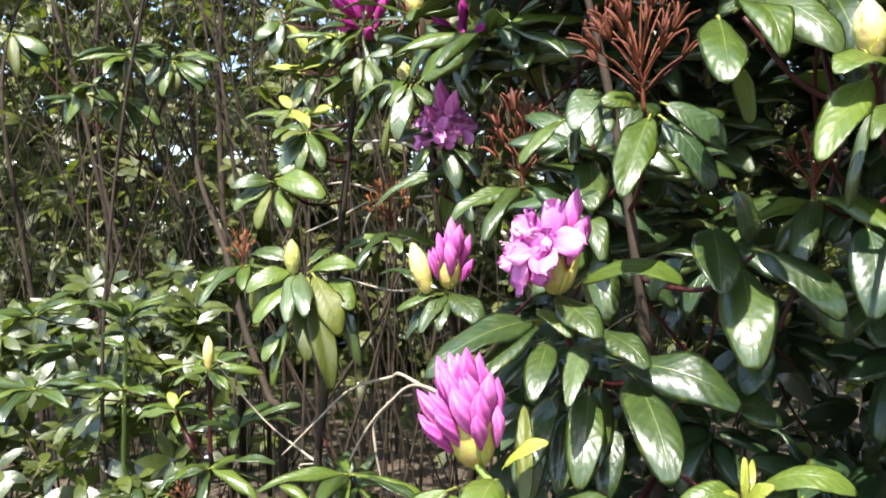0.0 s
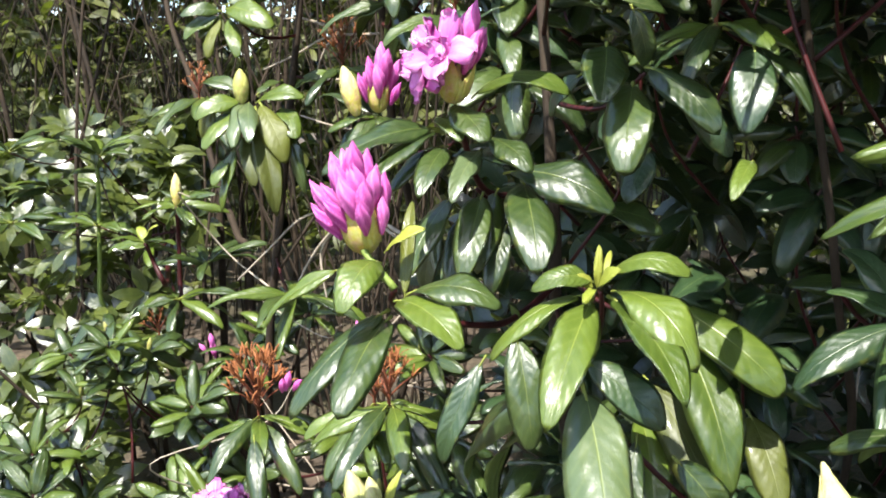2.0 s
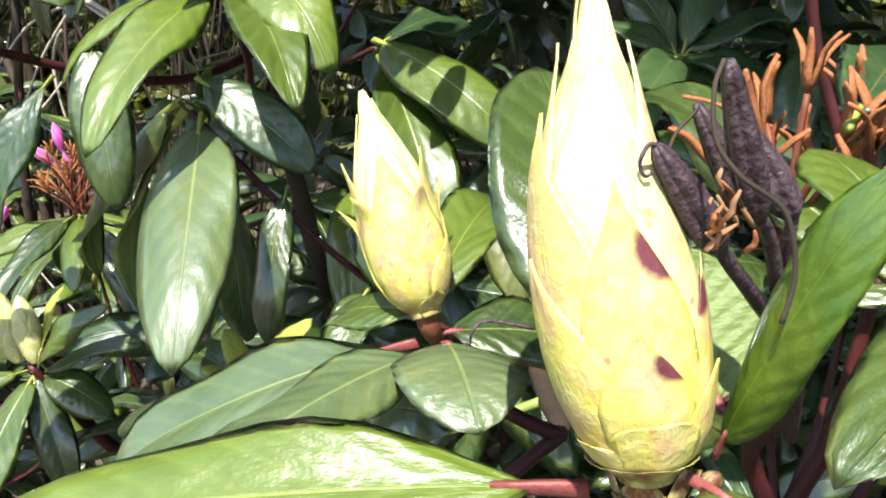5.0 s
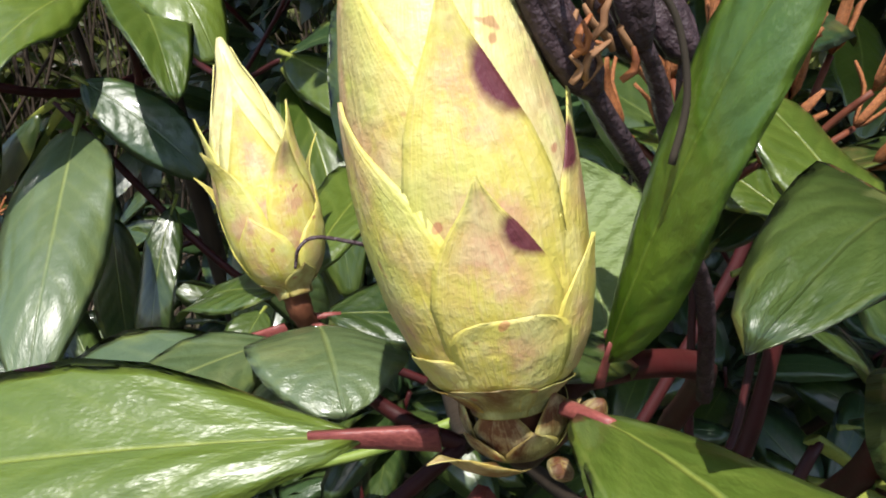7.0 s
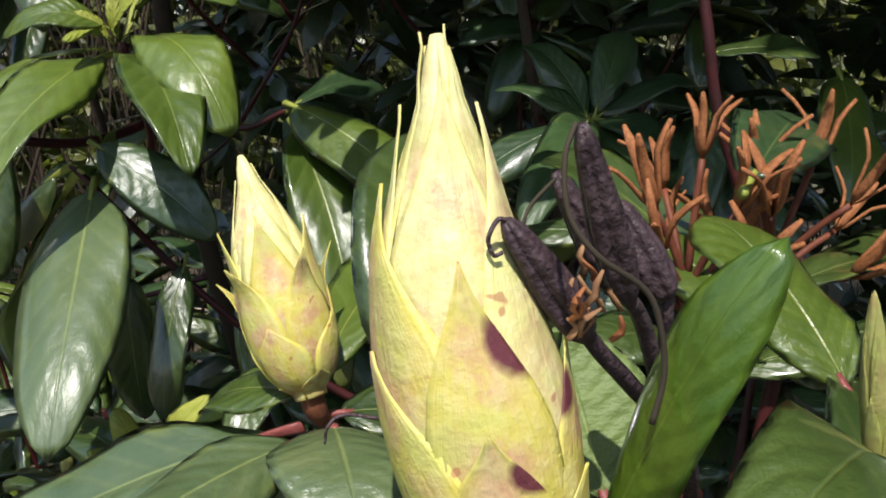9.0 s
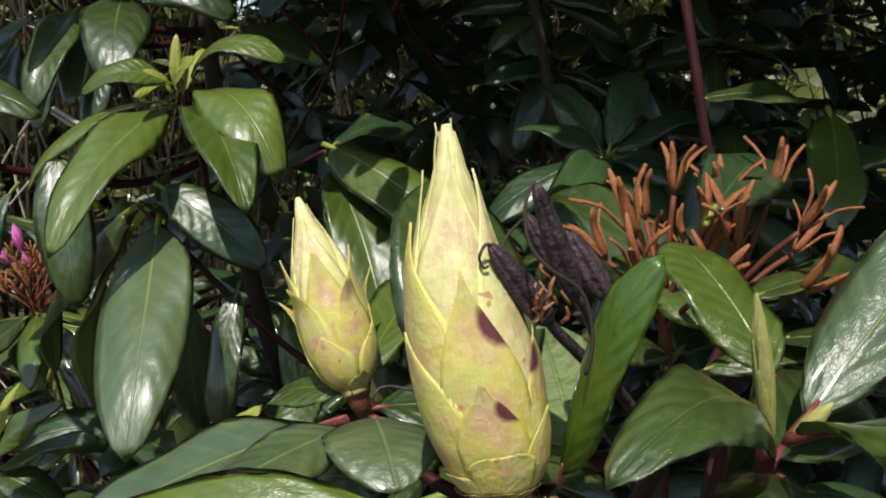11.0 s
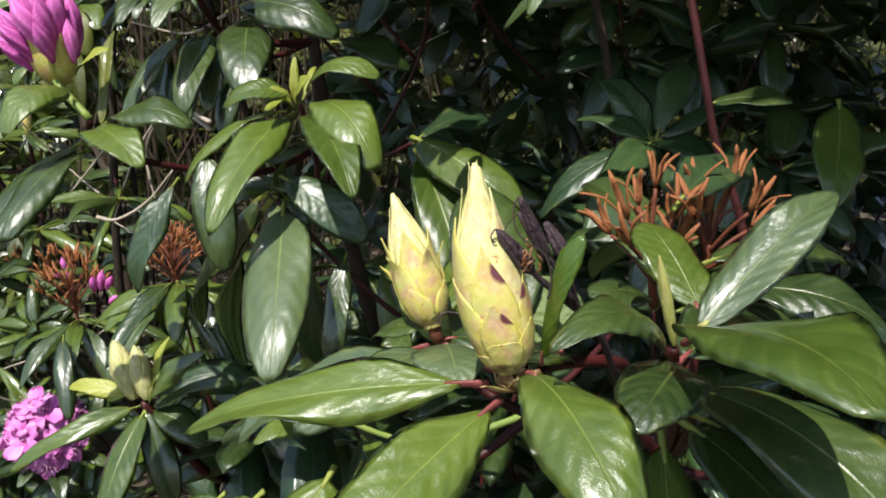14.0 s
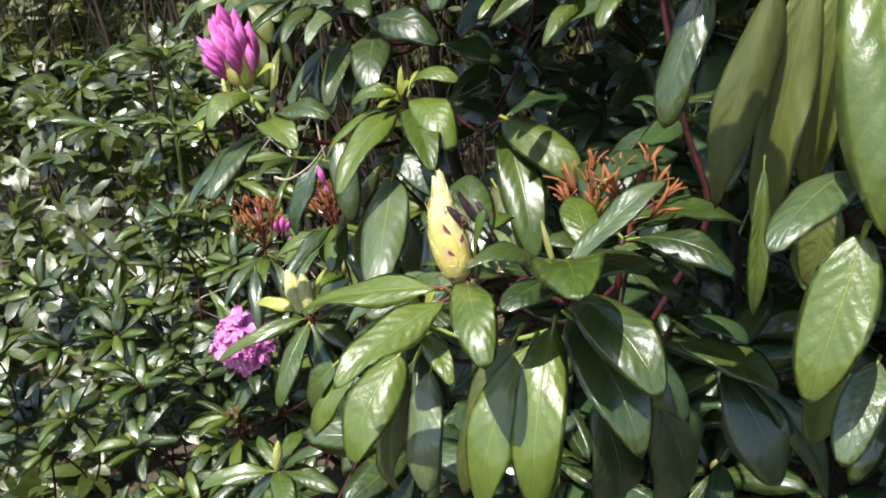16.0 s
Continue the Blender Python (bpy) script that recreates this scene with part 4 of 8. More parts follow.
rosette_shoot = shoot("rosette of long drooping glossy leaves round yellow young ones", (0.232, 0.535, 1.003), [
    ((0.185, 0.435, 0.938), 0.034, 0, 0.12, "f", (0.227, 0.535, 0.998)),
    ((0.271, 0.435, 0.956), 0.034, 0, 0.12, "f", (0.238, 0.535, 0.999)),
    ((0.285, 0.465, 0.969), 0.036, 0, 0.18, "f", (0.241, 0.535, 1.003)),
    ((0.288, 0.505, 1.023), 0.025, 15, 0.24, "f", (0.237, 0.535, 1.014)),
    ((0.181, 0.525, 1.005), 0.021, -18, 0.24, "f", (0.227, 0.535, 1.009)),
    ((0.151, 0.515, 0.957), 0.024, 0, 0.14, "f", (0.222, 0.535, 1.000)),
    ((0.230, 0.535, 1.036), 0.007, 0, 0.10, "y", (0.229, 0.535, 1.003)),
    ((0.241, 0.515, 1.023), 0.012, 54, 0.12, "y", (0.230, 0.535, 1.005)),
    ((0.212, 0.525, 1.016), 0.009, -42, 0.12, "y", (0.227, 0.535, 1.005)),
    ((0.215, 0.495, 1.005), 0.009, -6, 0.12, "y", (0.228, 0.535, 1.002)),
    ((0.242, 0.555, 1.030), 0.006, 0, 0.10, "y", (0.232, 0.535, 1.003)),
], stem=[(0.235, 0.542, 0.985), (0.237, 0.570, 0.955), (0.230, 0.600, 0.924)], r=0.0018)
hanging_whorl = shoot("whorl of broad leaves hanging down, one coloured pale for sheen", (0.209, 0.515, 0.947), [
    ((0.133, 0.580, 0.839), 0.026, 0, 0.10, "d"),
    ((0.160, 0.600, 0.790), 0.026, 0, 0.10, "d"),
    # the pale colour here stands for reflected sky
    ((0.222, 0.392, 0.862), 0.044, -8, 0.07, "p", (0.219, 0.515, 0.940)),
    ((0.182, 0.485, 0.900), 0.029, 0, 0.10, "d", (0.170, 0.515, 0.978)),
    ((0.275, 0.495, 0.915), 0.032, 30, 0.10, "s", (0.218, 0.515, 0.958)),
    ((0.119, 0.495, 0.886), 0.020, 0, 0.08, "s", (0.150, 0.515, 0.959)),
    ((0.247, 0.485, 0.827), 0.022, 0, 0.10, "d", (0.259, 0.515, 0.903)),
    ((0.232, 0.525, 0.810), 0.025, 0, 0.10, "d", (0.229, 0.515, 0.899)),
    ((0.329, 0.515, 0.831), 0.030, 36, 0.10, "d", (0.286, 0.515, 0.886)),
])
speckled_shoot = shoot("shoot of sunlit yellow-green speckled leaves", (0.309, 0.655, 0.963), [
    ((0.385, 0.740, 0.976), 0.032, 0, 0.10, "s"),
    ((0.393, 0.589, 0.909), 0.053, 18, 0.12, "f", (0.308, 0.655, 0.968)),
    ((0.345, 0.555, 0.836), 0.048, 0, 0.12, "f", (0.311, 0.655, 0.957)),
    ((0.342, 0.575, 0.804), 0.036, 0, 0.10, "o", (0.294, 0.655, 0.899)),
    ((0.400, 0.595, 0.801), 0.037, 0, 0.08, "o", (0.386, 0.655, 0.870)),
    ((0.289, 0.565, 0.799), 0.034, 0, 0.08, "f", (0.291, 0.655, 0.871)),
])
opening_truss = shoot("rhododendron shoot topped by an opening magenta flower truss", (0.083, 0.552, 0.998), [
    ((0.133, 0.492, 0.971), 0.035, 9, 0.14, "f", (0.083, 0.552, 0.989)),
    ((0.161, 0.522, 0.996), 0.032, 0, 0.16, "d", (0.092, 0.552, 0.994)),
    ((0.050, 0.492, 0.995), 0.030, -6, 0.18, "f", (0.072, 0.552, 1.018)),
    ((-0.019, 0.552, 0.966), 0.018, 0, 0.10, "f", (0.044, 0.552, 1.013)),
    ((0.013, 0.492, 0.921), 0.032, 0, 0.10, "d", (0.078, 0.552, 0.982)),
    ((0.052, 0.462, 0.933), 0.034, 0, 0.10, "d", (0.080, 0.552, 0.977)),
    ((0.105, 0.542, 1.046), 0.016, 6, 0.12, "y", (0.075, 0.552, 1.025)),
    ((0.093, 0.592, 1.061), 0.013, 0, 0.05, "o", (0.090, 0.552, 0.988)),
], stem=[(0.080, 0.562, 0.986), (0.095, 0.600, 0.964), (0.158, 0.660, 0.942)], r=0.0024)
part("stem", tube("stem", [(0.083, 0.552, 0.998), (0.062, 0.562, 1.020), (0.048, 0.572, 1.040)], 0.0030, 0.0028, STEM_GREEN), opening_truss)
add_truss(opening_truss, (0.060, 0.574, 1.021), (-0.22, -0.12, 1.0), 0.038, 24, 0, PETAL, PETAL_OPEN, 3, 0.028, spread=0.30)
half_open_truss = shoot("rhododendron shoot with a half-open pink-violet flower truss", (0.128, 0.655, 1.128), [
    ((0.150, 0.605, 1.107), 0.031, 0, 0.06, "d", (0.124, 0.655, 1.134)),
    ((0.217, 0.625, 1.146), 0.035, 9, 0.20, "f", (0.139, 0.655, 1.139)),
    ((0.021, 0.595, 1.081), 0.038, 0, 0.10, "d", (0.111, 0.655, 1.113)),
    ((0.057, 0.595, 1.074), 0.032, 0, 0.10, "d", (0.111, 0.655, 1.111)),
    ((0.073, 0.625, 1.064), 0.021, 0, 0.10, "d", (0.115, 0.655, 1.099)),
    ((0.098, 0.585, 1.064), 0.025, 0, 0.08, "d", (0.119, 0.655, 1.098)),
    ((0.123, 0.585, 1.060), 0.019, 0, 0.08, "p", (0.148, 0.655, 1.096)),
    ((0.186, 0.605, 1.084), 0.028, 0, 0.12, "d", (0.152, 0.655, 1.106)),
    ((0.131, 0.615, 1.106), 0.020, 3, 0.08, "f", (0.109, 0.655, 1.122)),
], stem=[(0.131, 0.662, 1.110), (0.150, 0.690, 1.060)], r=0.0024)
add_truss(half_open_truss, (0.122, 0.652, 1.134), (0.18, -0.12, 1.0), 0.036, 9, 5, PETAL, PETAL_OPEN, 11, 0.026, open_ways=[(-0.50, -0.80, 0.55), (-1.0, -0.35, 0.45), (-0.75, -0.1, 0.95), (-1.0, -0.5, 0.05), (-0.5, 0.6, 0.8)], open_scale=1.15, spread=0.26, ball=0.38)
small_truss = shoot("shoot with a small magenta truss beside a pale bud", (0.036, 0.912, 1.118), [
    ((-0.022, 0.900, 1.101), 0.024, 0, 0.10, "f"),
    ((0.004, 0.870, 1.079), 0.022, 0, 0.10, "d"),
    ((0.024, 0.870, 1.081), 0.019, 0, 0.10, "d"),
    ((0.071, 0.860, 1.088), 0.034, 0, 0.10, "d"),
    ((-0.014, 0.900, 1.069), 0.020, 0, 0.10, "d"),
    ((-0.048, 0.980, 1.140), 0.024, 0, 0.10, "d"),
    ((-0.013, 0.970, 1.176), 0.022, 0, 0.10, "f"),
])
add_truss(small_truss, (0.036, 0.910, 1.122), (0.0, -0.1, 1.0), 0.036, 11, 0, PETAL, PETAL_OPEN, 5, 0.022, spread=0.28)
add_bud(small_truss, (0.013, 0.900, 1.118), (-0.003, 0.900, 1.173), 0.0105, SMALL_BUD, label="pale yellow-green bud")
oval_leaf_whorl = shoot("whorl of dark glossy oval leaves", (0.144, 0.660, 1.062), [
    ((0.255, 0.610, 1.054), 0.043, 15, 0.16, "d", (0.168, 0.660, 1.076)),
    ((0.190, 0.560, 1.013), 0.043, 0, 0.10, "d", (0.183, 0.660, 1.070)),
    ((0.132, 0.600, 0.995), 0.031, 0, 0.08, "d", (0.150, 0.660, 1.059)),
    ((0.087, 0.610, 0.996), 0.030, 0, 0.08, "d", (0.124, 0.660, 1.056)),
    ((0.156, 0.630, 0.977), 0.024, 0, 0.08, "d", (0.171, 0.660, 1.032)),
    ((0.100, 0.660, 0.967), 0.024, 0, 0.08, "d", (0.113, 0.660, 1.041)),
    ((0.180, 0.610, 1.086), 0.026, 27, 0.10, "d", (0.145, 0.660, 1.093)),
    ((0.312, 0.680, 1.026), 0.032, 21, 0.12, "d", (0.245, 0.660, 1.047)),
    ((0.145, 0.630, 0.996), 0.029, 0, 0.08, "d", (0.163, 0.680, 1.060)),
    ((0.121, 0.640, 0.980), 0.025, 0, 0.08, "d", (0.139, 0.680, 1.039)),
])
broad_leaf_whorl = shoot("whorl of broad dark leaves in half shade", (0.287, 0.680, 1.161), [
    ((0.239, 0.610, 1.137), 0.041, 0, 0.06, "d", (0.253, 0.680, 1.186)),
    ((0.256, 0.590, 1.085), 0.042, 0, 0.10, "d", (0.277, 0.680, 1.153)),
    ((0.339, 0.630, 1.114), 0.038, 21, 0.14, "d", (0.287, 0.680, 1.166)),
    ((0.359, 0.630, 1.112), 0.040, 0, 0.08, "s", (0.378, 0.680, 1.185)),
    ((0.270, 0.650, 1.054), 0.029, 0, 0.06, "s", (0.294, 0.680, 1.097)),
    ((0.367, 0.680, 1.091), 0.031, 42, 0.10, "s", (0.317, 0.680, 1.143)),
    ((0.134, 0.710, 1.195), 0.024, 0, 0.08, "s", (0.166, 0.680, 1.215)),
    ((0.292, 0.700, 1.166), 0.026, 72, 0.08, "d", (0.272, 0.680, 1.217)),
    ((0.207, 0.710, 1.124), 0.023, -51, 0.08, "s", (0.233, 0.680, 1.160)),
])
seed_head_shoot = shoot("shoot with a large dried rust-red seed head", (0.192, 0.640, 1.272), [
    ((0.161, 0.580, 1.207), 0.029, 0, 0.06, "f", (0.197, 0.640, 1.272)),
    ((0.155, 0.610, 1.277), 0.019, -51, 0.15, "f", (0.187, 0.640, 1.276)),
    ((0.239, 0.620, 1.212), 0.031, 15, 0.10, "s", (0.203, 0.640, 1.270)),
    ((0.131, 0.600, 1.256), 0.025, -6, 0.08, "p", (0.153, 0.640, 1.291)),
    ((0.093, 0.610, 1.234), 0.021, 0, 0.12, "f", (0.131, 0.640, 1.268)),
    ((0.160, 0.610, 1.255), 0.013, 0, 0.10, "d", (0.161, 0.640, 1.281)),
    ((0.255, 0.640, 1.244), 0.027, 45, 0.10, "s", (0.204, 0.640, 1.280)),
    ((0.133, 0.620, 1.233), 0.010, 0, 0.08, "d", (0.140, 0.640, 1.262)),
], stem=[(0.204, 0.700, 1.238)])
add_seed_head(seed_head_shoot, (0.190, 0.635, 1.276), (-0.1, -0.15, 1.0), 20, 0.078, 0.022, 21, RUST_DARK, RUST_DARK, 0.72, 0.0009)
upper_shoot = shoot("high shoot with broad sunlit leaves", (0.254, 0.600, 1.333), [
    ((0.218, 0.520, 1.277), 0.036, 0, 0.06, "f", (0.236, 0.600, 1.334)),
    ((0.256, 0.530, 1.292), 0.031, 0, 0.22, "f", (0.248, 0.600, 1.337)),
    ((0.302, 0.550, 1.298), 0.034, 15, 0.12, "d", (0.268, 0.600, 1.347)),
    ((0.276, 0.650, 1.265), 0.021, 0, 0.08, "o", (0.241, 0.600, 1.307)),
])
upper_bud_shoot = shoot("high shoot with a pale upright bud", (0.296, 0.500, 1.278), [
    ((0.247, 0.460, 1.220), 0.026, 0, 0.06, "f", (0.295, 0.500, 1.273)),
    ((0.261, 0.470, 1.270), 0.028, 0, 0.08, "f", (0.306, 0.500, 1.280)),
    ((0.303, 0.550, 1.194), 0.010, 0, 0.10, "d", (0.320, 0.550, 1.260)),
    ((0.277, 0.460, 1.232), 0.014, 0, 0.08, "f", (0.311, 0.500, 1.256)),
])
add_bud(upper_bud_shoot, (0.294, 0.495, 1.280), (0.291, 0.495, 1.317), 0.0095, SMALL_BUD, label="pale yellow flower bud")
side_shoot = shoot("shoot with narrow sunlit yellow-edged leaves", (0.477, 0.440, 1.104), [
    ((0.365, 0.494, 1.050), 0.019, -30, 0.10, "f", (0.463, 0.460, 1.094)),
    ((0.335, 0.360, 1.073), 0.018, -25, 0.08, "f", (0.443, 0.420, 1.115)),
    ((0.350, 0.417, 1.113), 0.022, -20, 0.12, "f"),
    ((0.417, 0.400, 1.079), 0.026, 0, 0.10, "f"),
])
shaded_whorl = shoot("wide whorl of leaves coloured dark for shade", (0.505, 0.625, 0.960), [
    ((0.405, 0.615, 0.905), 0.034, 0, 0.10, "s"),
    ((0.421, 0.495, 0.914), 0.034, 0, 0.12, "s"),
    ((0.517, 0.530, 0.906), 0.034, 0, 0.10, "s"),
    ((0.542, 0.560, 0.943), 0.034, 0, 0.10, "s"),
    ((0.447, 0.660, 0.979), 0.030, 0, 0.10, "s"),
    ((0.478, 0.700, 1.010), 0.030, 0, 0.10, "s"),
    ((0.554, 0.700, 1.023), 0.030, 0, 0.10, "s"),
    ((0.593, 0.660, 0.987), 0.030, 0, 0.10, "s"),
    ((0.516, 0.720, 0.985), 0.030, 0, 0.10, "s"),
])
long_leaf_shoot = shoot("shoot with a long pale-veined leaf", (0.464, 0.470, 0.917), [
    ((0.388, 0.505, 0.902), 0.026, -10, 0.08, "d"),
    ((0.456, 0.520, 0.931), 0.020, 0, 0.10, "f"),
    ((0.491, 0.450, 0.911), 0.026, 0, 0.10, "d"),
    ((0.438, 0.560, 0.870), 0.026, 0, 0.10, "s"),
    ((0.447, 0.450, 0.872), 0.026, 0, 0.10, "s"),
])
husk_shoot = shoot("dried rust-orange seed head with split capsules", (0.405, 0.285, 0.930), [
    ((0.375, 0.270, 0.938), 0.024, 0, 0.10, "d"),
    ((0.470, 0.330, 0.940), 0.026, 0, 0.10, "d"),
], group="dried seed heads", category="seed head", mat=STEM_RED, r=0.0010)
add_seed_head(husk_shoot, (0.405, 0.285, 0.931), (-0.12, -0.1, 1.0), 9, 0.040, 0.0195, 8, RUST, RUST_DARK, 0.70)
husk_shoot_second = shoot("dried rust-orange seed head with curled capsules", (0.429, 0.290, 0.935), [
    ((0.435, 0.270, 0.924), 0.020, 0, 0.10, "d"),
], group="dried seed heads", category="seed head", mat=STEM_RED, r=0.0010)
add_seed_head(husk_shoot_second, (0.427, 0.290, 0.935), (0.15, -0.05, 1.0), 9, 0.038, 0.0195, 14, RUST, RUST_DARK, 0.85)
red_stem_shoot = shoot("bare dark red upright stem with a few leaves", (0.451, 0.430, 1.127), [
    ((0.518, 0.410, 1.004), 0.026, 0, 0.05, "d", (0.473, 0.420, 1.002)),
    ((0.555, 0.430, 0.939), 0.034, 0, 0.05, "f", (0.590, 0.500, 0.996)),
    ((0.623, 0.480, 0.976), 0.034, 0, 0.05, "d", (0.564, 0.520, 0.949)),
    ((0.370, 0.400, 1.054), 0.016, 0, 0.10, "f", (0.405, 0.450, 1.086)),
    ((0.310, 0.500, 1.074), 0.016, 0, 0.10, "f", (0.339, 0.550, 1.096)),
    ((0.411, 0.350, 1.066), 0.024, 0, 0.10, "f", (0.442, 0.420, 1.103)),
    ((0.516, 0.500, 0.911), 0.026, 0, 0.10, "s", (0.547, 0.550, 0.971)),
], stem=[(0.468, 0.413, 1.020), (0.475, 0.410, 0.982), (0.490, 0.400, 0.917)], r=0.0023, grow=1.15)
twin_bud_shoot = shoot("red-stemmed shoot with twin pale-yellow buds", (0.053, 0.677, 0.731), [
    ((-0.018, 0.690, 0.748), 0.018, -10, 0.10, "y", (0.045, 0.680, 0.738)),
    ((0.116, 0.655, 0.790), 0.020, 20, 0.10, "f"),
    ((0.136, 0.670, 0.755), 0.022, 0, 0.10, "d"),
    ((-0.060, 0.640, 0.690), 0.022, -20, 0.10, "f"),
    ((0.024, 0.610, 0.642), 0.038, 0, 0.08, "f"),
    ((0.112, 0.660, 0.700), 0.034, 0, 0.10, "d"),
    ((0.080, 0.650, 0.640), 0.030, 0, 0.10, "d"),
    ((0.078, 0.690, 0.792), 0.013, 0, 0.05, "y"),
], stem=[(0.057, 0.678, 0.728), (0.074, 0.690, 0.691), (0.093, 0.720, 0.638)], r=0.0042)
add_bud(twin_bud_shoot, (0.045, 0.680, 0.736), (0.028, 0.690, 0.790), 0.0112, SMALL_BUD, top=BUD_CREAM, low=BUD_CREAM, label="blunt cream-green bud")
add_bud(twin_bud_shoot, (0.058, 0.675, 0.737), (0.048, 0.685, 0.786), 0.0095, SMALL_BUD, top=BUD_CREAM, low=BUD_CREAM, label="blunt cream-green bud")
inner_young_shoot = shoot("small inner shoot of yellow-green leaflets", (0.180, 0.704, 0.922), [
    ((0.160, 0.690, 0.945), 0.014, 0, 0.08, "y"),
    ((0.178, 0.690, 0.955), 0.012, 0, 0.08, "y"),
    ((0.200, 0.690, 0.950), 0.014, 0, 0.08, "y"),
    ((0.215, 0.680, 0.925), 0.018, 0, 0.10, "f"),
    ((0.150, 0.680, 0.915), 0.018, 0, 0.10, "f"),
    ((0.185, 0.670, 0.895), 0.018, 0, 0.10, "f"),
], mat=STEM_GREEN)
young_shoot = shoot("young shoot with small yellow-green leaves", (0.245, 0.455, 0.812), [
    ((0.234, 0.450, 0.852), 0.015, 0, 0.05, "y"),
    ((0.272, 0.440, 0.860), 0.015, 20, 0.10, "y"),
    ((0.215, 0.440, 0.826), 0.014, 0, 0.15, "y"),
    ((0.222, 0.450, 0.834), 0.012, 0, 0.10, "y"),
    ((0.204, 0.420, 0.811), 0.020, 0, 0.10, "f"),
    ((0.279, 0.460, 0.823), 0.024, 0, 0.10, "d", (0.299, 0.500, 0.851)),
    ((0.229, 0.520, 0.816), 0.024, 0, 0.10, "d"),
    ((0.163, 0.500, 0.778), 0.026, 0, 0.10, "d"),
    ((0.177, 0.550, 0.802), 0.026, 0, 0.10, "d"),
], r=0.0018, mat=STEM_GREEN)
open_truss = shoot("shoot with a fully open pink-violet flower truss", (-0.191, 1.020, 0.528), [
    ((-0.105, 0.880, 0.632), 0.026, 0, 0.08, "d", (-0.128, 0.950, 0.714)),
    ((-0.207, 0.940, 0.520), 0.028, 0, 0.10, "d"),
    ((-0.155, 0.940, 0.496), 0.028, 0, 0.10, "d"),
    ((-0.287, 1.000, 0.528), 0.026, 0, 0.10, "d"),
    ((-0.110, 1.000, 0.515), 0.026, 0, 0.10, "d"),
    ((-0.269, 1.060, 0.641), 0.024, 0, 0.10, "f"),
])
add_truss(open_truss, (-0.187, 1.000, 0.560), (0.0, -0.55, 0.75), 0.062, 0, 34, PETAL, PETAL_OPEN, 17, 0.0, open_scale=0.58, spread=1.05, ball=0.50)
far_small_truss = shoot("far shoot with a small magenta truss", (-0.704, 1.620, 0.325), [
    ((-0.733, 1.560, 0.266), 0.026, 0, 0.10, "d"),
    ((-0.662, 1.560, 0.228), 0.026, 0, 0.10, "d"),
    ((-0.577, 1.600, 0.264), 0.026, 0, 0.10, "d"),
    ((-0.601, 1.640, 0.326), 0.024, 0, 0.10, "f"),
    ((-0.787, 1.600, 0.312), 0.024, 0, 0.10, "d"),
    ((-0.638, 1.640, 0.338), 0.020, 0, 0.10, "f"),
])
add_truss(far_small_truss, (-0.702, 1.620, 0.332), (-0.1, -0.2, 1.0), 0.038, 13, 0, PETAL, PETAL_OPEN, 25, 0.012, spread=0.42)
add_bud(far_small_truss, (-0.666, 1.620, 0.346), (-0.655, 1.620, 0.415), 0.0085, SMALL_BUD, top=BUD_GREEN)
husk_a = shoot("shoot with a dry rust-brown seed head", (0.031, 0.900, 0.779), [
    ((0.113, 0.891, 0.752), 0.026, 0, 0.10, "f"),
    ((0.004, 0.936, 0.712), 0.026, 0, 0.10, "d"),
    ((-0.053, 0.880, 0.741), 0.026, 0, 0.10, "f"),
    ((-0.017, 0.813, 0.721), 0.026, 0, 0.10, "d"),
    ((0.055, 0.803, 0.748), 0.026, 0, 0.10, "f"),
    ((0.102, 0.831, 0.699), 0.026, 0, 0.10, "d"),
], category="seed head", group="dried seed heads")
add_seed_head(husk_a, (0.031, 0.900, 0.779), (0.0, -0.1, 1.0), 15, 0.060, 0.0189, 31, RUST)
husk_b = shoot("shoot with a dry rust-brown seed head", (-0.141, 1.030, 0.709), [
    ((-0.060, 1.021, 0.682), 0.026, 0, 0.10, "f"),
    ((-0.168, 1.066, 0.642), 0.026, 0, 0.10, "d"),
    ((-0.225, 1.010, 0.671), 0.026, 0, 0.10, "f"),
    ((-0.190, 0.943, 0.651), 0.026, 0, 0.10, "d"),
    ((-0.117, 0.933, 0.678), 0.026, 0, 0.10, "f"),
    ((-0.070, 0.961, 0.629), 0.026, 0, 0.10, "d"),
], category="seed head", group="dried seed heads")
add_seed_head(husk_b, (-0.141, 1.030, 0.709), (0.0, -0.1, 1.0), 21, 0.081, 0.0257, 32, RUST)
husk_c = shoot("shoot with a dry rust-brown seed head", (-0.829, 2.200, 0.303), [
    ((-0.747, 2.191, 0.277), 0.026, 0, 0.10, "f"),
    ((-0.856, 2.236, 0.236), 0.026, 0, 0.10, "d"),
    ((-0.913, 2.180, 0.265), 0.026, 0, 0.10, "f"),
    ((-0.878, 2.113, 0.245), 0.026, 0, 0.10, "d"),
    ((-0.805, 2.103, 0.273), 0.026, 0, 0.10, "f"),
    ((-0.758, 2.131, 0.223), 0.026, 0, 0.10, "d"),
], category="seed head", group="dried seed heads")
add_seed_head(husk_c, (-0.829, 2.200, 0.303), (0.0, -0.1, 1.0), 12, 0.072, 0.0230, 33, RUST)
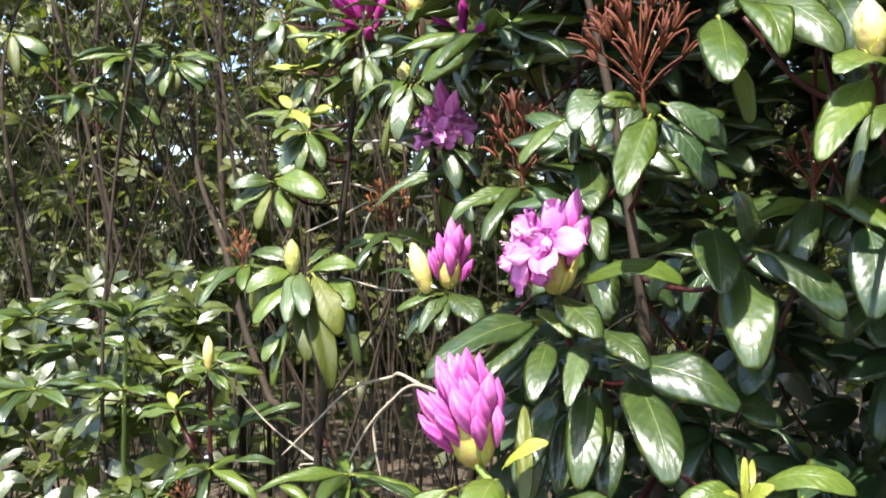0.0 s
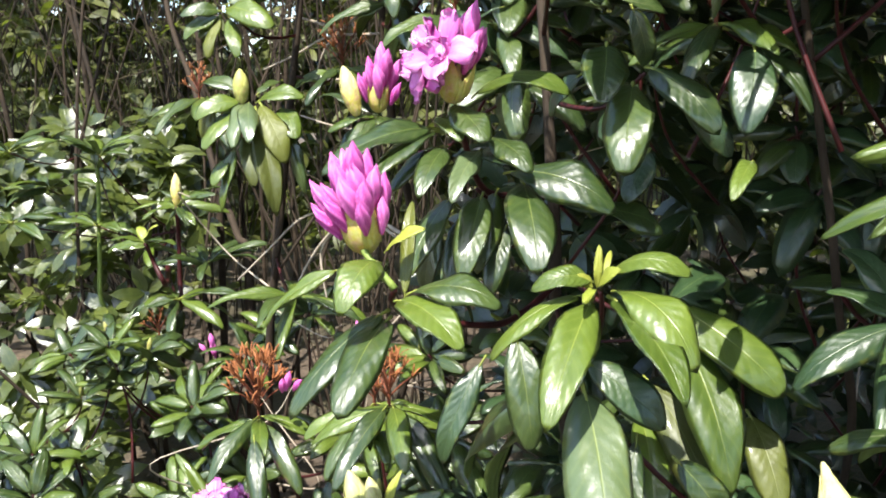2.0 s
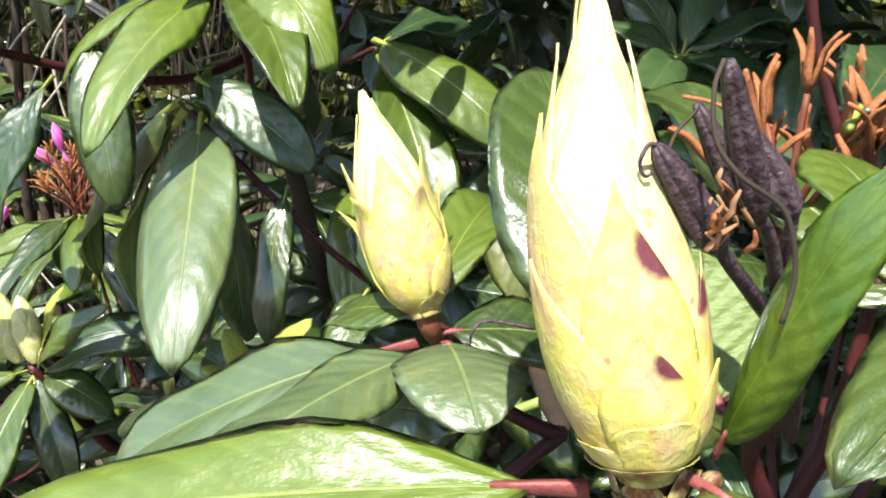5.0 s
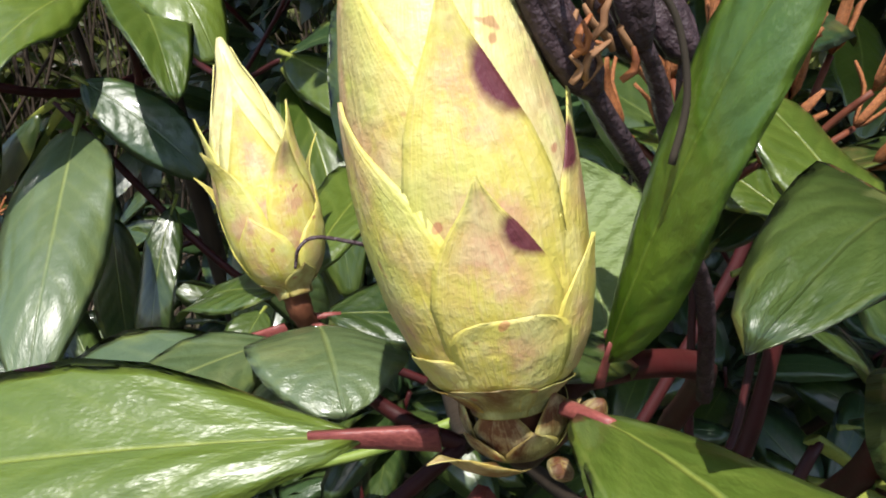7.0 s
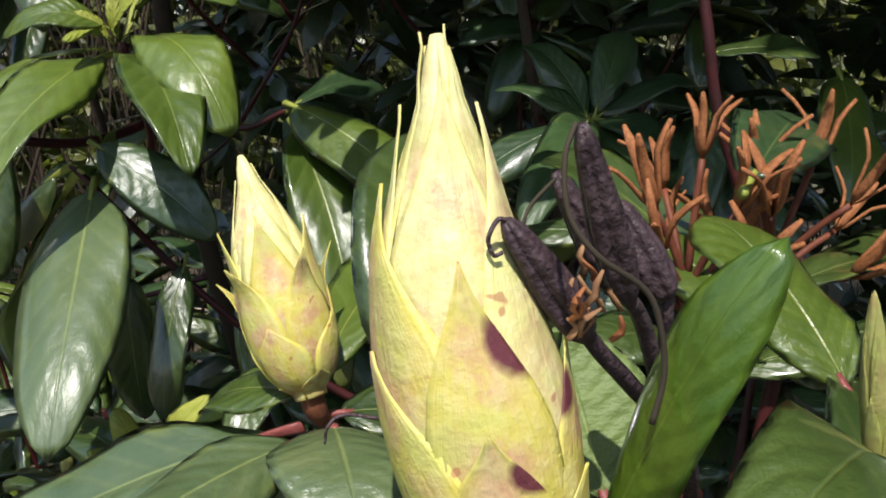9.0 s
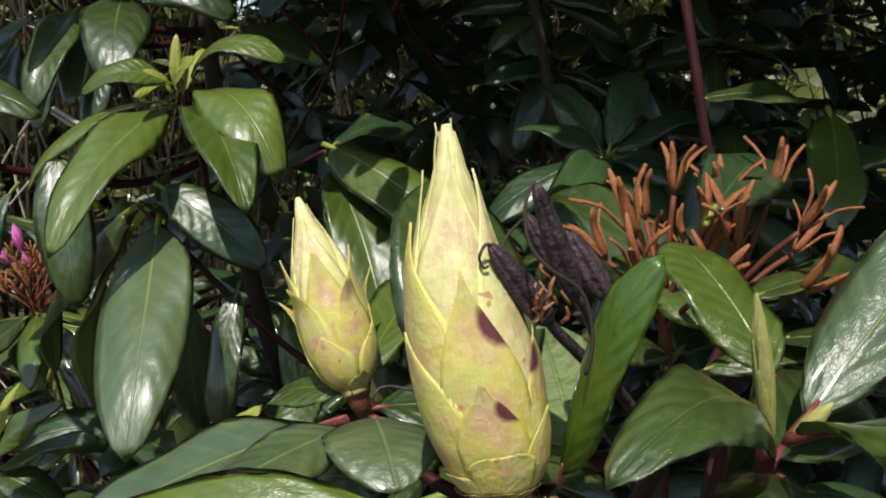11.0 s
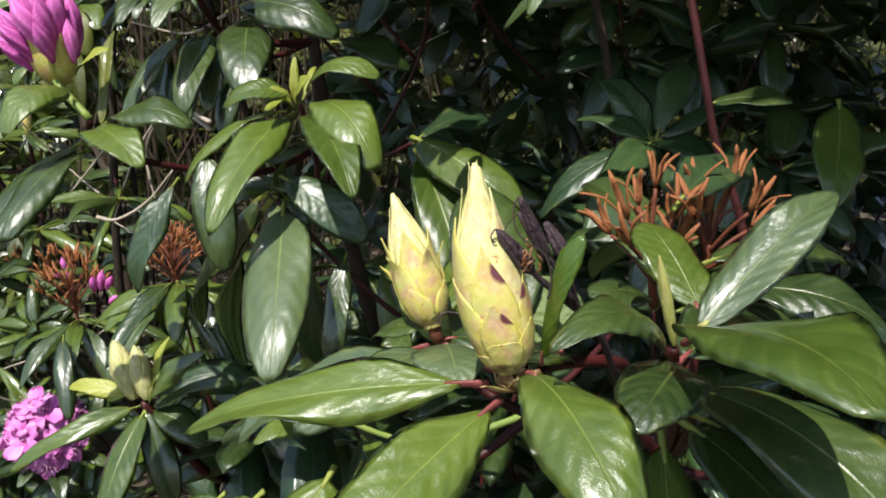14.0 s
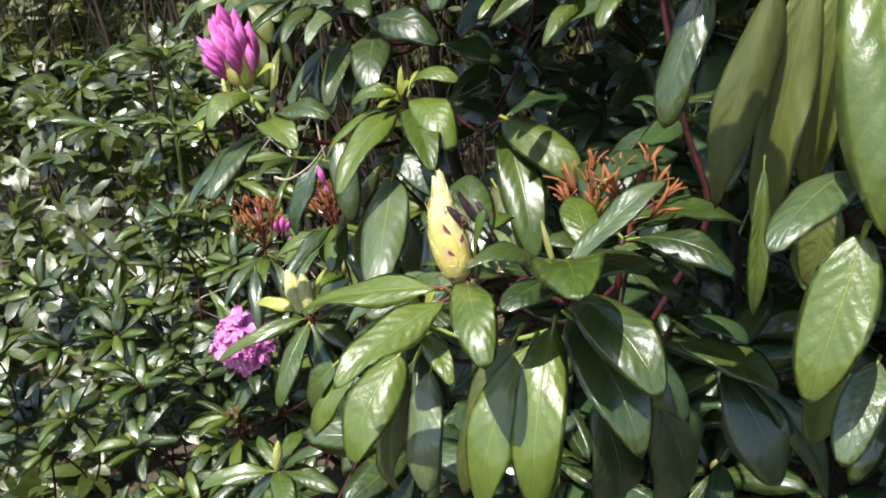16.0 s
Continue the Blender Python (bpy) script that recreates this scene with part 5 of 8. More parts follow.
husk_d = shoot("shoot with a dry rust-brown seed head", (-0.559, 1.800, 0.597), [
    ((-0.477, 1.791, 0.570), 0.026, 0, 0.10, "f"),
    ((-0.586, 1.836, 0.530), 0.026, 0, 0.10, "d"),
    ((-0.643, 1.780, 0.559), 0.026, 0, 0.10, "f"),
    ((-0.608, 1.713, 0.539), 0.026, 0, 0.10, "d"),
    ((-0.535, 1.703, 0.566), 0.026, 0, 0.10, "f"),
    ((-0.488, 1.731, 0.517), 0.026, 0, 0.10, "d"),
], category="seed head", group="dried seed heads")
add_seed_head(husk_d, (-0.559, 1.800, 0.597), (0.0, -0.1, 1.0), 10, 0.051, 0.0162, 34, RUST)
husk_e = shoot("shoot with a dry rust-brown seed head", (-0.308, 1.360, 1.136), [
    ((-0.227, 1.351, 1.109), 0.026, 0, 0.10, "f"),
    ((-0.336, 1.396, 1.069), 0.026, 0, 0.10, "d"),
    ((-0.392, 1.340, 1.098), 0.026, 0, 0.10, "f"),
    ((-0.357, 1.273, 1.078), 0.026, 0, 0.10, "d"),
    ((-0.284, 1.263, 1.105), 0.026, 0, 0.10, "f"),
    ((-0.237, 1.291, 1.056), 0.026, 0, 0.10, "d"),
], category="seed head", group="dried seed heads")
add_seed_head(husk_e, (-0.308, 1.360, 1.136), (0.0, -0.1, 1.0), 10, 0.043, 0.0135, 35, RUST)
husk_f = shoot("shoot with a dry rust-brown seed head", (-0.066, 1.350, 1.187), [
    ((0.016, 1.341, 1.160), 0.026, 0, 0.10, "f"),
    ((-0.093, 1.386, 1.120), 0.026, 0, 0.10, "d"),
    ((-0.150, 1.330, 1.149), 0.026, 0, 0.10, "f"),
    ((-0.114, 1.263, 1.129), 0.026, 0, 0.10, "d"),
    ((-0.041, 1.253, 1.157), 0.026, 0, 0.10, "f"),
    ((0.005, 1.281, 1.107), 0.026, 0, 0.10, "d"),
], category="seed head", group="dried seed heads")
add_seed_head(husk_f, (-0.066, 1.350, 1.187), (0.0, -0.1, 1.0), 15, 0.064, 0.0203, 36, RUST)
husk_g = shoot("shoot with a dry rust-brown seed head", (0.121, 0.950, 1.234), [
    ((0.202, 0.941, 1.208), 0.026, 0, 0.10, "f"),
    ((0.093, 0.986, 1.168), 0.026, 0, 0.10, "d"),
    ((0.036, 0.930, 1.197), 0.026, 0, 0.10, "f"),
    ((0.072, 0.863, 1.177), 0.026, 0, 0.10, "d"),
    ((0.145, 0.853, 1.204), 0.026, 0, 0.10, "f"),
    ((0.192, 0.881, 1.155), 0.026, 0, 0.10, "d"),
], category="seed head", group="dried seed heads")
add_seed_head(husk_g, (0.121, 0.950, 1.234), (0.0, -0.1, 1.0), 15, 0.081, 0.0257, 37, RUST_DARK, RUST_DARK)
husk_h = shoot("shoot with a dry rust-brown seed head", (-0.228, 1.000, 0.375), [
    ((-0.146, 0.991, 0.348), 0.026, 0, 0.10, "f"),
    ((-0.255, 1.036, 0.308), 0.026, 0, 0.10, "d"),
    ((-0.312, 0.980, 0.337), 0.026, 0, 0.10, "f"),
    ((-0.276, 0.913, 0.317), 0.026, 0, 0.10, "d"),
    ((-0.203, 0.903, 0.344), 0.026, 0, 0.10, "f"),
    ((-0.157, 0.931, 0.295), 0.026, 0, 0.10, "d"),
], category="seed head", group="dried seed heads")
add_seed_head(husk_h, (-0.228, 1.000, 0.375), (0.0, -0.1, 1.0), 12, 0.051, 0.0162, 38, RUST)
husk_i = shoot("shoot with a dry rust-brown seed head", (0.057, 0.800, 0.815), [
    ((0.138, 0.791, 0.788), 0.026, 0, 0.10, "f"),
    ((0.029, 0.836, 0.748), 0.026, 0, 0.10, "d"),
    ((-0.027, 0.780, 0.777), 0.026, 0, 0.10, "f"),
    ((0.008, 0.713, 0.757), 0.026, 0, 0.10, "d"),
    ((0.081, 0.703, 0.784), 0.026, 0, 0.10, "f"),
    ((0.128, 0.731, 0.735), 0.026, 0, 0.10, "d"),
], category="seed head", group="dried seed heads")
add_seed_head(husk_i, (0.057, 0.800, 0.815), (0.0, -0.1, 1.0), 13, 0.051, 0.0162, 39, RUST)
husk_k = shoot("shoot with a dry rust-brown seed head", (0.364, 0.750, 1.209), [
    ((0.446, 0.741, 1.182), 0.026, 0, 0.10, "f"),
    ((0.337, 0.786, 1.142), 0.026, 0, 0.10, "d"),
    ((0.280, 0.730, 1.171), 0.026, 0, 0.10, "f"),
    ((0.316, 0.663, 1.151), 0.026, 0, 0.10, "d"),
    ((0.389, 0.653, 1.178), 0.026, 0, 0.10, "f"),
    ((0.435, 0.681, 1.129), 0.026, 0, 0.10, "d"),
], category="seed head", group="dried seed heads")
add_seed_head(husk_k, (0.364, 0.750, 1.209), (0.0, -0.1, 1.0), 10, 0.051, 0.0162, 40, RUST_DARK, RUST_DARK)
husk_l = shoot("shoot with a dry rust-brown seed head", (-0.008, 1.200, 1.412), [
    ((0.073, 1.191, 1.386), 0.026, 0, 0.10, "f"),
    ((-0.035, 1.236, 1.346), 0.026, 0, 0.10, "d"),
    ((-0.092, 1.180, 1.375), 0.026, 0, 0.10, "f"),
    ((-0.057, 1.113, 1.354), 0.026, 0, 0.10, "d"),
    ((0.016, 1.103, 1.382), 0.026, 0, 0.10, "f"),
    ((0.063, 1.131, 1.333), 0.026, 0, 0.10, "d"),
], category="seed head", group="dried seed heads")
add_seed_head(husk_l, (-0.008, 1.200, 1.412), (0.0, -0.1, 1.0), 15, 0.076, 0.0243, 41, RUST_DARK, RUST_DARK)
add_truss(husk_b, (-0.094, 1.000, 0.748), (0.3, -0.5, 0.6), 0.034, 4, 0, PETAL, PETAL_OPEN, 45, spread=0.4)
add_truss(husk_a, (0.012, 0.920, 0.835), (-0.3, -0.3, 0.9), 0.030, 3, 0, PETAL, PETAL_OPEN, 46, spread=0.3)
add_truss(husk_d, (-0.345, 1.500, 0.647), (-0.2, -0.3, 0.9), 0.034, 4, 0, PETAL, PETAL_OPEN, 47, spread=0.4)
high_truss = shoot("shaded magenta flower truss high in the shrub", (0.033, 1.050, 1.305), [
    ((-0.027, 1.000, 1.294), 0.026, 0, 0.08, "d"),
    ((-0.007, 1.000, 1.260), 0.024, 0, 0.08, "f"),
    ((0.074, 1.000, 1.252), 0.024, 0, 0.08, "d"),
    ((0.097, 1.050, 1.311), 0.024, 0, 0.10, "d"),
    ((0.047, 1.010, 1.236), 0.026, 0, 0.10, "d"),
])
add_truss(high_truss, (0.033, 1.050, 1.305), (-0.2, -0.5, 0.7), 0.045, 3, 12, PETAL, PETAL_OPEN, 63, spread=0.8, open_scale=0.75, ball=0.3)
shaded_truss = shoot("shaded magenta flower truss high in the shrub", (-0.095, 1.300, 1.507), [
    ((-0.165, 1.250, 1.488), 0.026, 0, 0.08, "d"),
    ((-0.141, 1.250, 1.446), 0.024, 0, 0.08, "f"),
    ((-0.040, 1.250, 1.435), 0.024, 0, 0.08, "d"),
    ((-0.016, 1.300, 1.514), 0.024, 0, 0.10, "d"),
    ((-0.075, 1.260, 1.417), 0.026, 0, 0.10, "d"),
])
add_truss(shaded_truss, (-0.095, 1.300, 1.507), (-0.2, -0.5, 0.7), 0.050, 9, 0, PETAL_SHADED, PETAL_OPEN, 69, spread=0.8, open_scale=0.75, ball=0.3)
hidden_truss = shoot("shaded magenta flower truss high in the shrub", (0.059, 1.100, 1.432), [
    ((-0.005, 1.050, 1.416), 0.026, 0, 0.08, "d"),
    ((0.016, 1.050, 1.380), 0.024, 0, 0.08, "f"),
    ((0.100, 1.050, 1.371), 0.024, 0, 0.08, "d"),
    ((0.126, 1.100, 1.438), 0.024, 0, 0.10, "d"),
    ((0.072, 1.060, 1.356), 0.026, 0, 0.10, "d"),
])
add_truss(hidden_truss, (0.059, 1.100, 1.432), (-0.2, -0.5, 0.7), 0.045, 6, 0, PETAL_SHADED, PETAL_OPEN, 66, spread=0.8, open_scale=0.75, ball=0.3)
drooping_bud_shoot = shoot("shoot with a green bud over drooping pale leaves", (-0.187, 1.170, 1.124), [
    ((-0.245, 1.130, 1.108), 0.033, -18, 0.14, "f", (-0.186, 1.170, 1.132)),
    ((-0.179, 1.080, 1.073), 0.026, 0, 0.10, "p", (-0.185, 1.170, 1.129)),
    ((-0.153, 1.070, 1.082), 0.031, 0, 0.10, "p", (-0.177, 1.170, 1.131)),
    ((-0.093, 1.150, 1.140), 0.034, 21, 0.16, "f", (-0.167, 1.170, 1.130)),
    ((-0.230, 1.110, 1.067), 0.039, -6, 0.12, "f", (-0.188, 1.170, 1.125)),
    ((-0.100, 1.120, 1.082), 0.037, 0, 0.10, "f", (-0.131, 1.170, 1.124)),
    ((-0.258, 1.200, 1.157), 0.033, -12, 0.14, "d", (-0.186, 1.170, 1.145)),
    ((-0.136, 1.210, 1.163), 0.027, 0, 0.12, "d", (-0.166, 1.170, 1.141)),
])
add_bud(drooping_bud_shoot, (-0.186, 1.165, 1.128), (-0.188, 1.165, 1.178), 0.0115, SMALL_BUD, top=BUD_GREEN, low=BUD_GREEN, label="green bud")
hanging_leaves = shoot("drooping yellow-green leaves below the bud", (-0.177, 1.150, 1.112), [
    ((-0.123, 1.090, 0.977), 0.039, 0, 0.08, "o", (-0.163, 1.150, 1.124)),
    ((-0.112, 1.110, 1.050), 0.042, 0, 0.10, "o", (-0.157, 1.150, 1.131)),
    ((-0.156, 1.100, 1.016), 0.030, 0, 0.08, "o", (-0.175, 1.150, 1.095)),
    ((-0.213, 1.130, 0.976), 0.020, 0, 0.06, "f", (-0.192, 1.150, 1.072)),
    ((-0.220, 1.120, 1.014), 0.027, 0, 0.08, "f", (-0.206, 1.150, 1.051)),
    ((-0.090, 1.140, 1.000), 0.020, 0, 0.06, "d", (-0.120, 1.150, 1.102)),
    ((-0.239, 1.150, 1.072), 0.028, -12, 0.08, "o", (-0.222, 1.150, 1.135)),
])
upper_drooping_shoot = shoot("sunlit shoot with drooping olive leaves", (-0.215, 1.220, 1.262), [
    ((-0.140, 1.170, 1.237), 0.043, 27, 0.16, "f", (-0.220, 1.220, 1.266)),
    ((-0.279, 1.190, 1.254), 0.027, -36, 0.14, "d", (-0.225, 1.220, 1.262)),
    ((-0.276, 1.190, 1.221), 0.028, -9, 0.12, "f", (-0.227, 1.220, 1.257)),
    ((-0.240, 1.180, 1.194), 0.024, 0, 0.10, "o", (-0.227, 1.220, 1.254)),
    ((-0.192, 1.170, 1.195), 0.026, 0, 0.10, "f", (-0.215, 1.220, 1.254)),
    ((-0.165, 1.250, 1.285), 0.027, 36, 0.14, "d", (-0.219, 1.220, 1.272)),
    ((-0.256, 1.200, 1.223), 0.021, -48, 0.10, "f", (-0.227, 1.220, 1.256)),
    ((-0.148, 1.240, 1.239), 0.035, 0, 0.12, "o", (-0.210, 1.220, 1.260)),
])
# leaf clusters high beside the dark gap
cluster_olive = shoot("sunlit cluster of olive and pale leaves", (-0.177, 1.250, 1.339), [
    ((-0.122, 1.241, 1.314), 0.028, 0, 0.12, "f", (-0.173, 1.250, 1.337)),
    ((-0.146, 1.264, 1.301), 0.024, 0, 0.12, "o", (-0.174, 1.250, 1.337)),
    ((-0.147, 1.200, 1.281), 0.026, 0, 0.12, "f", (-0.175, 1.250, 1.337)),
    ((-0.187, 1.223, 1.273), 0.023, 0, 0.12, "f", (-0.178, 1.250, 1.337)),
    ((-0.218, 1.231, 1.274), 0.032, -21, 0.12, "p", (-0.181, 1.250, 1.337)),
    ((-0.211, 1.216, 1.308), 0.027, 0, 0.12, "f", (-0.180, 1.250, 1.337)),
    ((-0.209, 1.209, 1.321), 0.026, 0, 0.12, "o", (-0.180, 1.250, 1.337)),
    ((-0.218, 1.266, 1.349), 0.021, 0, 0.12, "f", (-0.180, 1.250, 1.337)),
    ((-0.189, 1.257, 1.355), 0.011, 0, 0.12, "f", (-0.178, 1.250, 1.337)),
    ((-0.154, 1.247, 1.344), 0.011, 0, 0.12, "p", (-0.175, 1.250, 1.337)),
    ((-0.132, 1.263, 1.330), 0.022, 0, 0.12, "f", (-0.173, 1.250, 1.337)),
])
cluster_upper = shoot("upright cluster of yellow-green leaves", (-0.217, 1.350, 1.390), [
    ((-0.186, 1.339, 1.381), 0.017, 0, 0.12, "f", (-0.219, 1.350, 1.386)),
    ((-0.186, 1.305, 1.351), 0.028, 6, 0.12, "y", (-0.220, 1.350, 1.386)),
    ((-0.242, 1.330, 1.356), 0.020, 0, 0.12, "o", (-0.224, 1.350, 1.386)),
    ((-0.256, 1.351, 1.375), 0.017, 0, 0.12, "f", (-0.225, 1.350, 1.386)),
    ((-0.241, 1.369, 1.414), 0.022, 0, 0.12, "y", (-0.223, 1.350, 1.386)),
    ((-0.207, 1.366, 1.410), 0.016, 0, 0.12, "o", (-0.221, 1.350, 1.386)),
])
cluster_hanging = shoot("narrow yellow-green leaves hanging in a row", (-0.091, 1.220, 1.438), [
    ((-0.073, 1.190, 1.362), 0.018, 0, 0.08, "f", (-0.083, 1.220, 1.436)),
    ((-0.098, 1.200, 1.382), 0.015, 0, 0.08, "o", (-0.091, 1.220, 1.436)),
    ((-0.063, 1.200, 1.397), 0.020, 0, 0.10, "p", (-0.079, 1.220, 1.436)),
    ((-0.124, 1.220, 1.418), 0.018, -42, 0.12, "f", (-0.087, 1.220, 1.438)),
    ((-0.033, 1.220, 1.449), 0.022, 39, 0.12, "d", (-0.083, 1.220, 1.442)),
])
cluster_pale_leaf = shoot("shoot with one long pale hanging leaf", (-0.007, 1.000, 1.361), [
    ((-0.024, 0.970, 1.291), 0.026, 0, 0.10, "p", (-0.007, 1.000, 1.360)),
    ((-0.043, 0.990, 1.274), 0.016, 0, 0.08, "o", (-0.013, 1.000, 1.356)),
    ((0.016, 0.970, 1.332), 0.022, 0, 0.08, "d", (-0.002, 1.000, 1.361)),
    ((0.029, 1.020, 1.425), 0.029, 12, 0.10, "f", (-0.010, 1.020, 1.368)),
    ((0.076, 0.970, 1.406), 0.040, 39, 0.12, "f", (0.002, 1.000, 1.362)),
    ((-0.031, 0.980, 1.332), 0.017, -6, 0.10, "f", (-0.012, 1.000, 1.361)),
])
cluster_far_0 = shoot("drooping cluster of leaves before the thicket", (-0.687, 2.150, 1.638), [
    ((-0.588, 2.115, 1.573), 0.051, 18, 0.12, "f", (-0.680, 2.150, 1.638)),
    ((-0.601, 2.106, 1.548), 0.051, 0, 0.12, "d", (-0.681, 2.150, 1.638)),
    ((-0.675, 2.138, 1.549), 0.040, 0, 0.12, "o", (-0.686, 2.150, 1.638)),
    ((-0.700, 2.103, 1.540), 0.037, 0, 0.12, "f", (-0.689, 2.150, 1.638)),
    ((-0.740, 2.106, 1.568), 0.042, -18, 0.12, "d", (-0.693, 2.150, 1.638)),
    ((-0.780, 2.169, 1.621), 0.039, -57, 0.12, "o", (-0.694, 2.150, 1.638)),
    ((-0.741, 2.144, 1.645), 0.025, 0, 0.12, "f", (-0.692, 2.150, 1.638)),
    ((-0.683, 2.152, 1.661), 0.012, 0, 0.12, "d", (-0.687, 2.150, 1.638)),
    ((-0.639, 2.143, 1.640), 0.022, 0, 0.12, "o", (-0.683, 2.150, 1.638)),
])
cluster_far_1 = shoot("drooping cluster of leaves before the thicket", (-0.819, 2.200, 1.671), [
    ((-0.718, 2.174, 1.628), 0.047, 24, 0.12, "f", (-0.812, 2.200, 1.671)),
    ((-0.730, 2.162, 1.570), 0.044, 0, 0.12, "d", (-0.813, 2.200, 1.671)),
    ((-0.828, 2.215, 1.581), 0.040, -9, 0.12, "o", (-0.819, 2.200, 1.671)),
    ((-0.856, 2.163, 1.597), 0.038, -15, 0.12, "f", (-0.823, 2.200, 1.671)),
    ((-0.866, 2.150, 1.623), 0.040, 0, 0.12, "d", (-0.825, 2.200, 1.671)),
    ((-0.869, 2.194, 1.681), 0.023, 0, 0.12, "o", (-0.824, 2.200, 1.671)),
    ((-0.828, 2.223, 1.693), 0.017, 0, 0.12, "f", (-0.819, 2.200, 1.671)),
    ((-0.760, 2.197, 1.679), 0.028, 0, 0.12, "d", (-0.815, 2.200, 1.671)),
])
cluster_far_2 = shoot("drooping cluster of leaves before the thicket", (-0.916, 2.200, 1.591), [
    ((-0.853, 2.213, 1.545), 0.037, 0, 0.12, "f", (-0.911, 2.200, 1.591)),
    ((-0.850, 2.173, 1.520), 0.040, 0, 0.12, "d", (-0.912, 2.200, 1.591)),
    ((-0.911, 2.153, 1.493), 0.033, 0, 0.12, "o", (-0.917, 2.200, 1.591)),
    ((-0.982, 2.170, 1.485), 0.054, -21, 0.12, "f", (-0.922, 2.200, 1.591)),
    ((-0.964, 2.158, 1.557), 0.035, 0, 0.12, "d", (-0.922, 2.200, 1.591)),
    ((-0.982, 2.220, 1.595), 0.032, 0, 0.12, "o", (-0.921, 2.200, 1.591)),
    ((-0.906, 2.224, 1.618), 0.018, 0, 0.12, "f", (-0.915, 2.200, 1.591)),
    ((-0.847, 2.201, 1.588), 0.032, 0, 0.12, "d", (-0.911, 2.200, 1.591)),
])
cluster_far_3 = shoot("drooping cluster of leaves before the thicket", (-0.862, 2.250, 1.561), [
    ((-0.744, 2.207, 1.482), 0.046, 0, 0.12, "f", (-0.854, 2.250, 1.561)),
    ((-0.807, 2.231, 1.464), 0.033, 0, 0.12, "d", (-0.858, 2.250, 1.561)),
    ((-0.870, 2.251, 1.455), 0.040, 0, 0.12, "o", (-0.863, 2.250, 1.561)),
    ((-0.904, 2.219, 1.489), 0.037, -30, 0.12, "f", (-0.866, 2.250, 1.561)),
    ((-0.953, 2.254, 1.547), 0.037, -45, 0.12, "d", (-0.869, 2.250, 1.561)),
    ((-0.874, 2.264, 1.586), 0.015, 0, 0.12, "o", (-0.863, 2.250, 1.561)),
    ((-0.803, 2.267, 1.558), 0.028, 0, 0.12, "f", (-0.857, 2.250, 1.561)),
])
cluster_far_4 = shoot("drooping cluster of leaves before the thicket", (-1.185, 2.300, 1.755), [
    ((-1.083, 2.303, 1.693), 0.049, 39, 0.12, "f", (-1.177, 2.300, 1.754)),
    ((-1.114, 2.309, 1.663), 0.049, 12, 0.12, "d", (-1.179, 2.300, 1.754)),
    ((-1.155, 2.268, 1.626), 0.037, 0, 0.12, "o", (-1.184, 2.300, 1.755)),
    ((-1.234, 2.251, 1.636), 0.053, 0, 0.12, "f", (-1.191, 2.300, 1.755)),
    ((-1.278, 2.267, 1.696), 0.046, -39, 0.12, "d", (-1.194, 2.300, 1.755)),
    ((-1.268, 2.295, 1.753), 0.038, 0, 0.12, "o", (-1.192, 2.300, 1.755)),
    ((-1.174, 2.303, 1.773), 0.011, 0, 0.12, "f", (-1.184, 2.300, 1.755)),
    ((-1.135, 2.322, 1.760), 0.025, 0, 0.12, "d", (-1.180, 2.300, 1.754)),
])
cluster_far_5 = shoot("drooping cluster of leaves before the thicket", (-0.177, 1.600, 1.567), [
    ((-0.107, 1.560, 1.526), 0.037, 12, 0.12, "f", (-0.172, 1.600, 1.567)),
    ((-0.146, 1.612, 1.503), 0.031, 54, 0.12, "y", (-0.175, 1.600, 1.567)),
    ((-0.171, 1.587, 1.502), 0.027, 0, 0.12, "d", (-0.177, 1.600, 1.567)),
    ((-0.206, 1.561, 1.493), 0.032, 0, 0.12, "f", (-0.180, 1.600, 1.567)),
    ((-0.229, 1.561, 1.536), 0.029, -30, 0.12, "y", (-0.182, 1.600, 1.567)),
    ((-0.217, 1.596, 1.566), 0.019, 0, 0.12, "d", (-0.180, 1.600, 1.567)),
    ((-0.176, 1.611, 1.580), 0.009, 0, 0.12, "f", (-0.177, 1.600, 1.567)),
    ((-0.151, 1.607, 1.572), 0.013, 0, 0.12, "y", (-0.175, 1.600, 1.567)),
])
cluster_far_6 = shoot("drooping cluster of leaves before the thicket", (-0.306, 1.700, 1.616), [
    ((-0.257, 1.702, 1.585), 0.027, 0, 0.12, "f", (-0.302, 1.700, 1.616)),
    ((-0.249, 1.665, 1.544), 0.030, 0, 0.12, "y", (-0.302, 1.700, 1.616)),
    ((-0.320, 1.674, 1.540), 0.035, -3, 0.12, "d", (-0.307, 1.700, 1.616)),
    ((-0.352, 1.660, 1.572), 0.031, -42, 0.12, "f", (-0.310, 1.700, 1.616)),
    ((-0.346, 1.723, 1.622), 0.022, 0, 0.12, "y", (-0.309, 1.700, 1.616)),
    ((-0.335, 1.720, 1.633), 0.019, 0, 0.12, "d", (-0.308, 1.700, 1.616)),
    ((-0.266, 1.694, 1.621), 0.019, 0, 0.12, "f", (-0.303, 1.700, 1.616)),
])
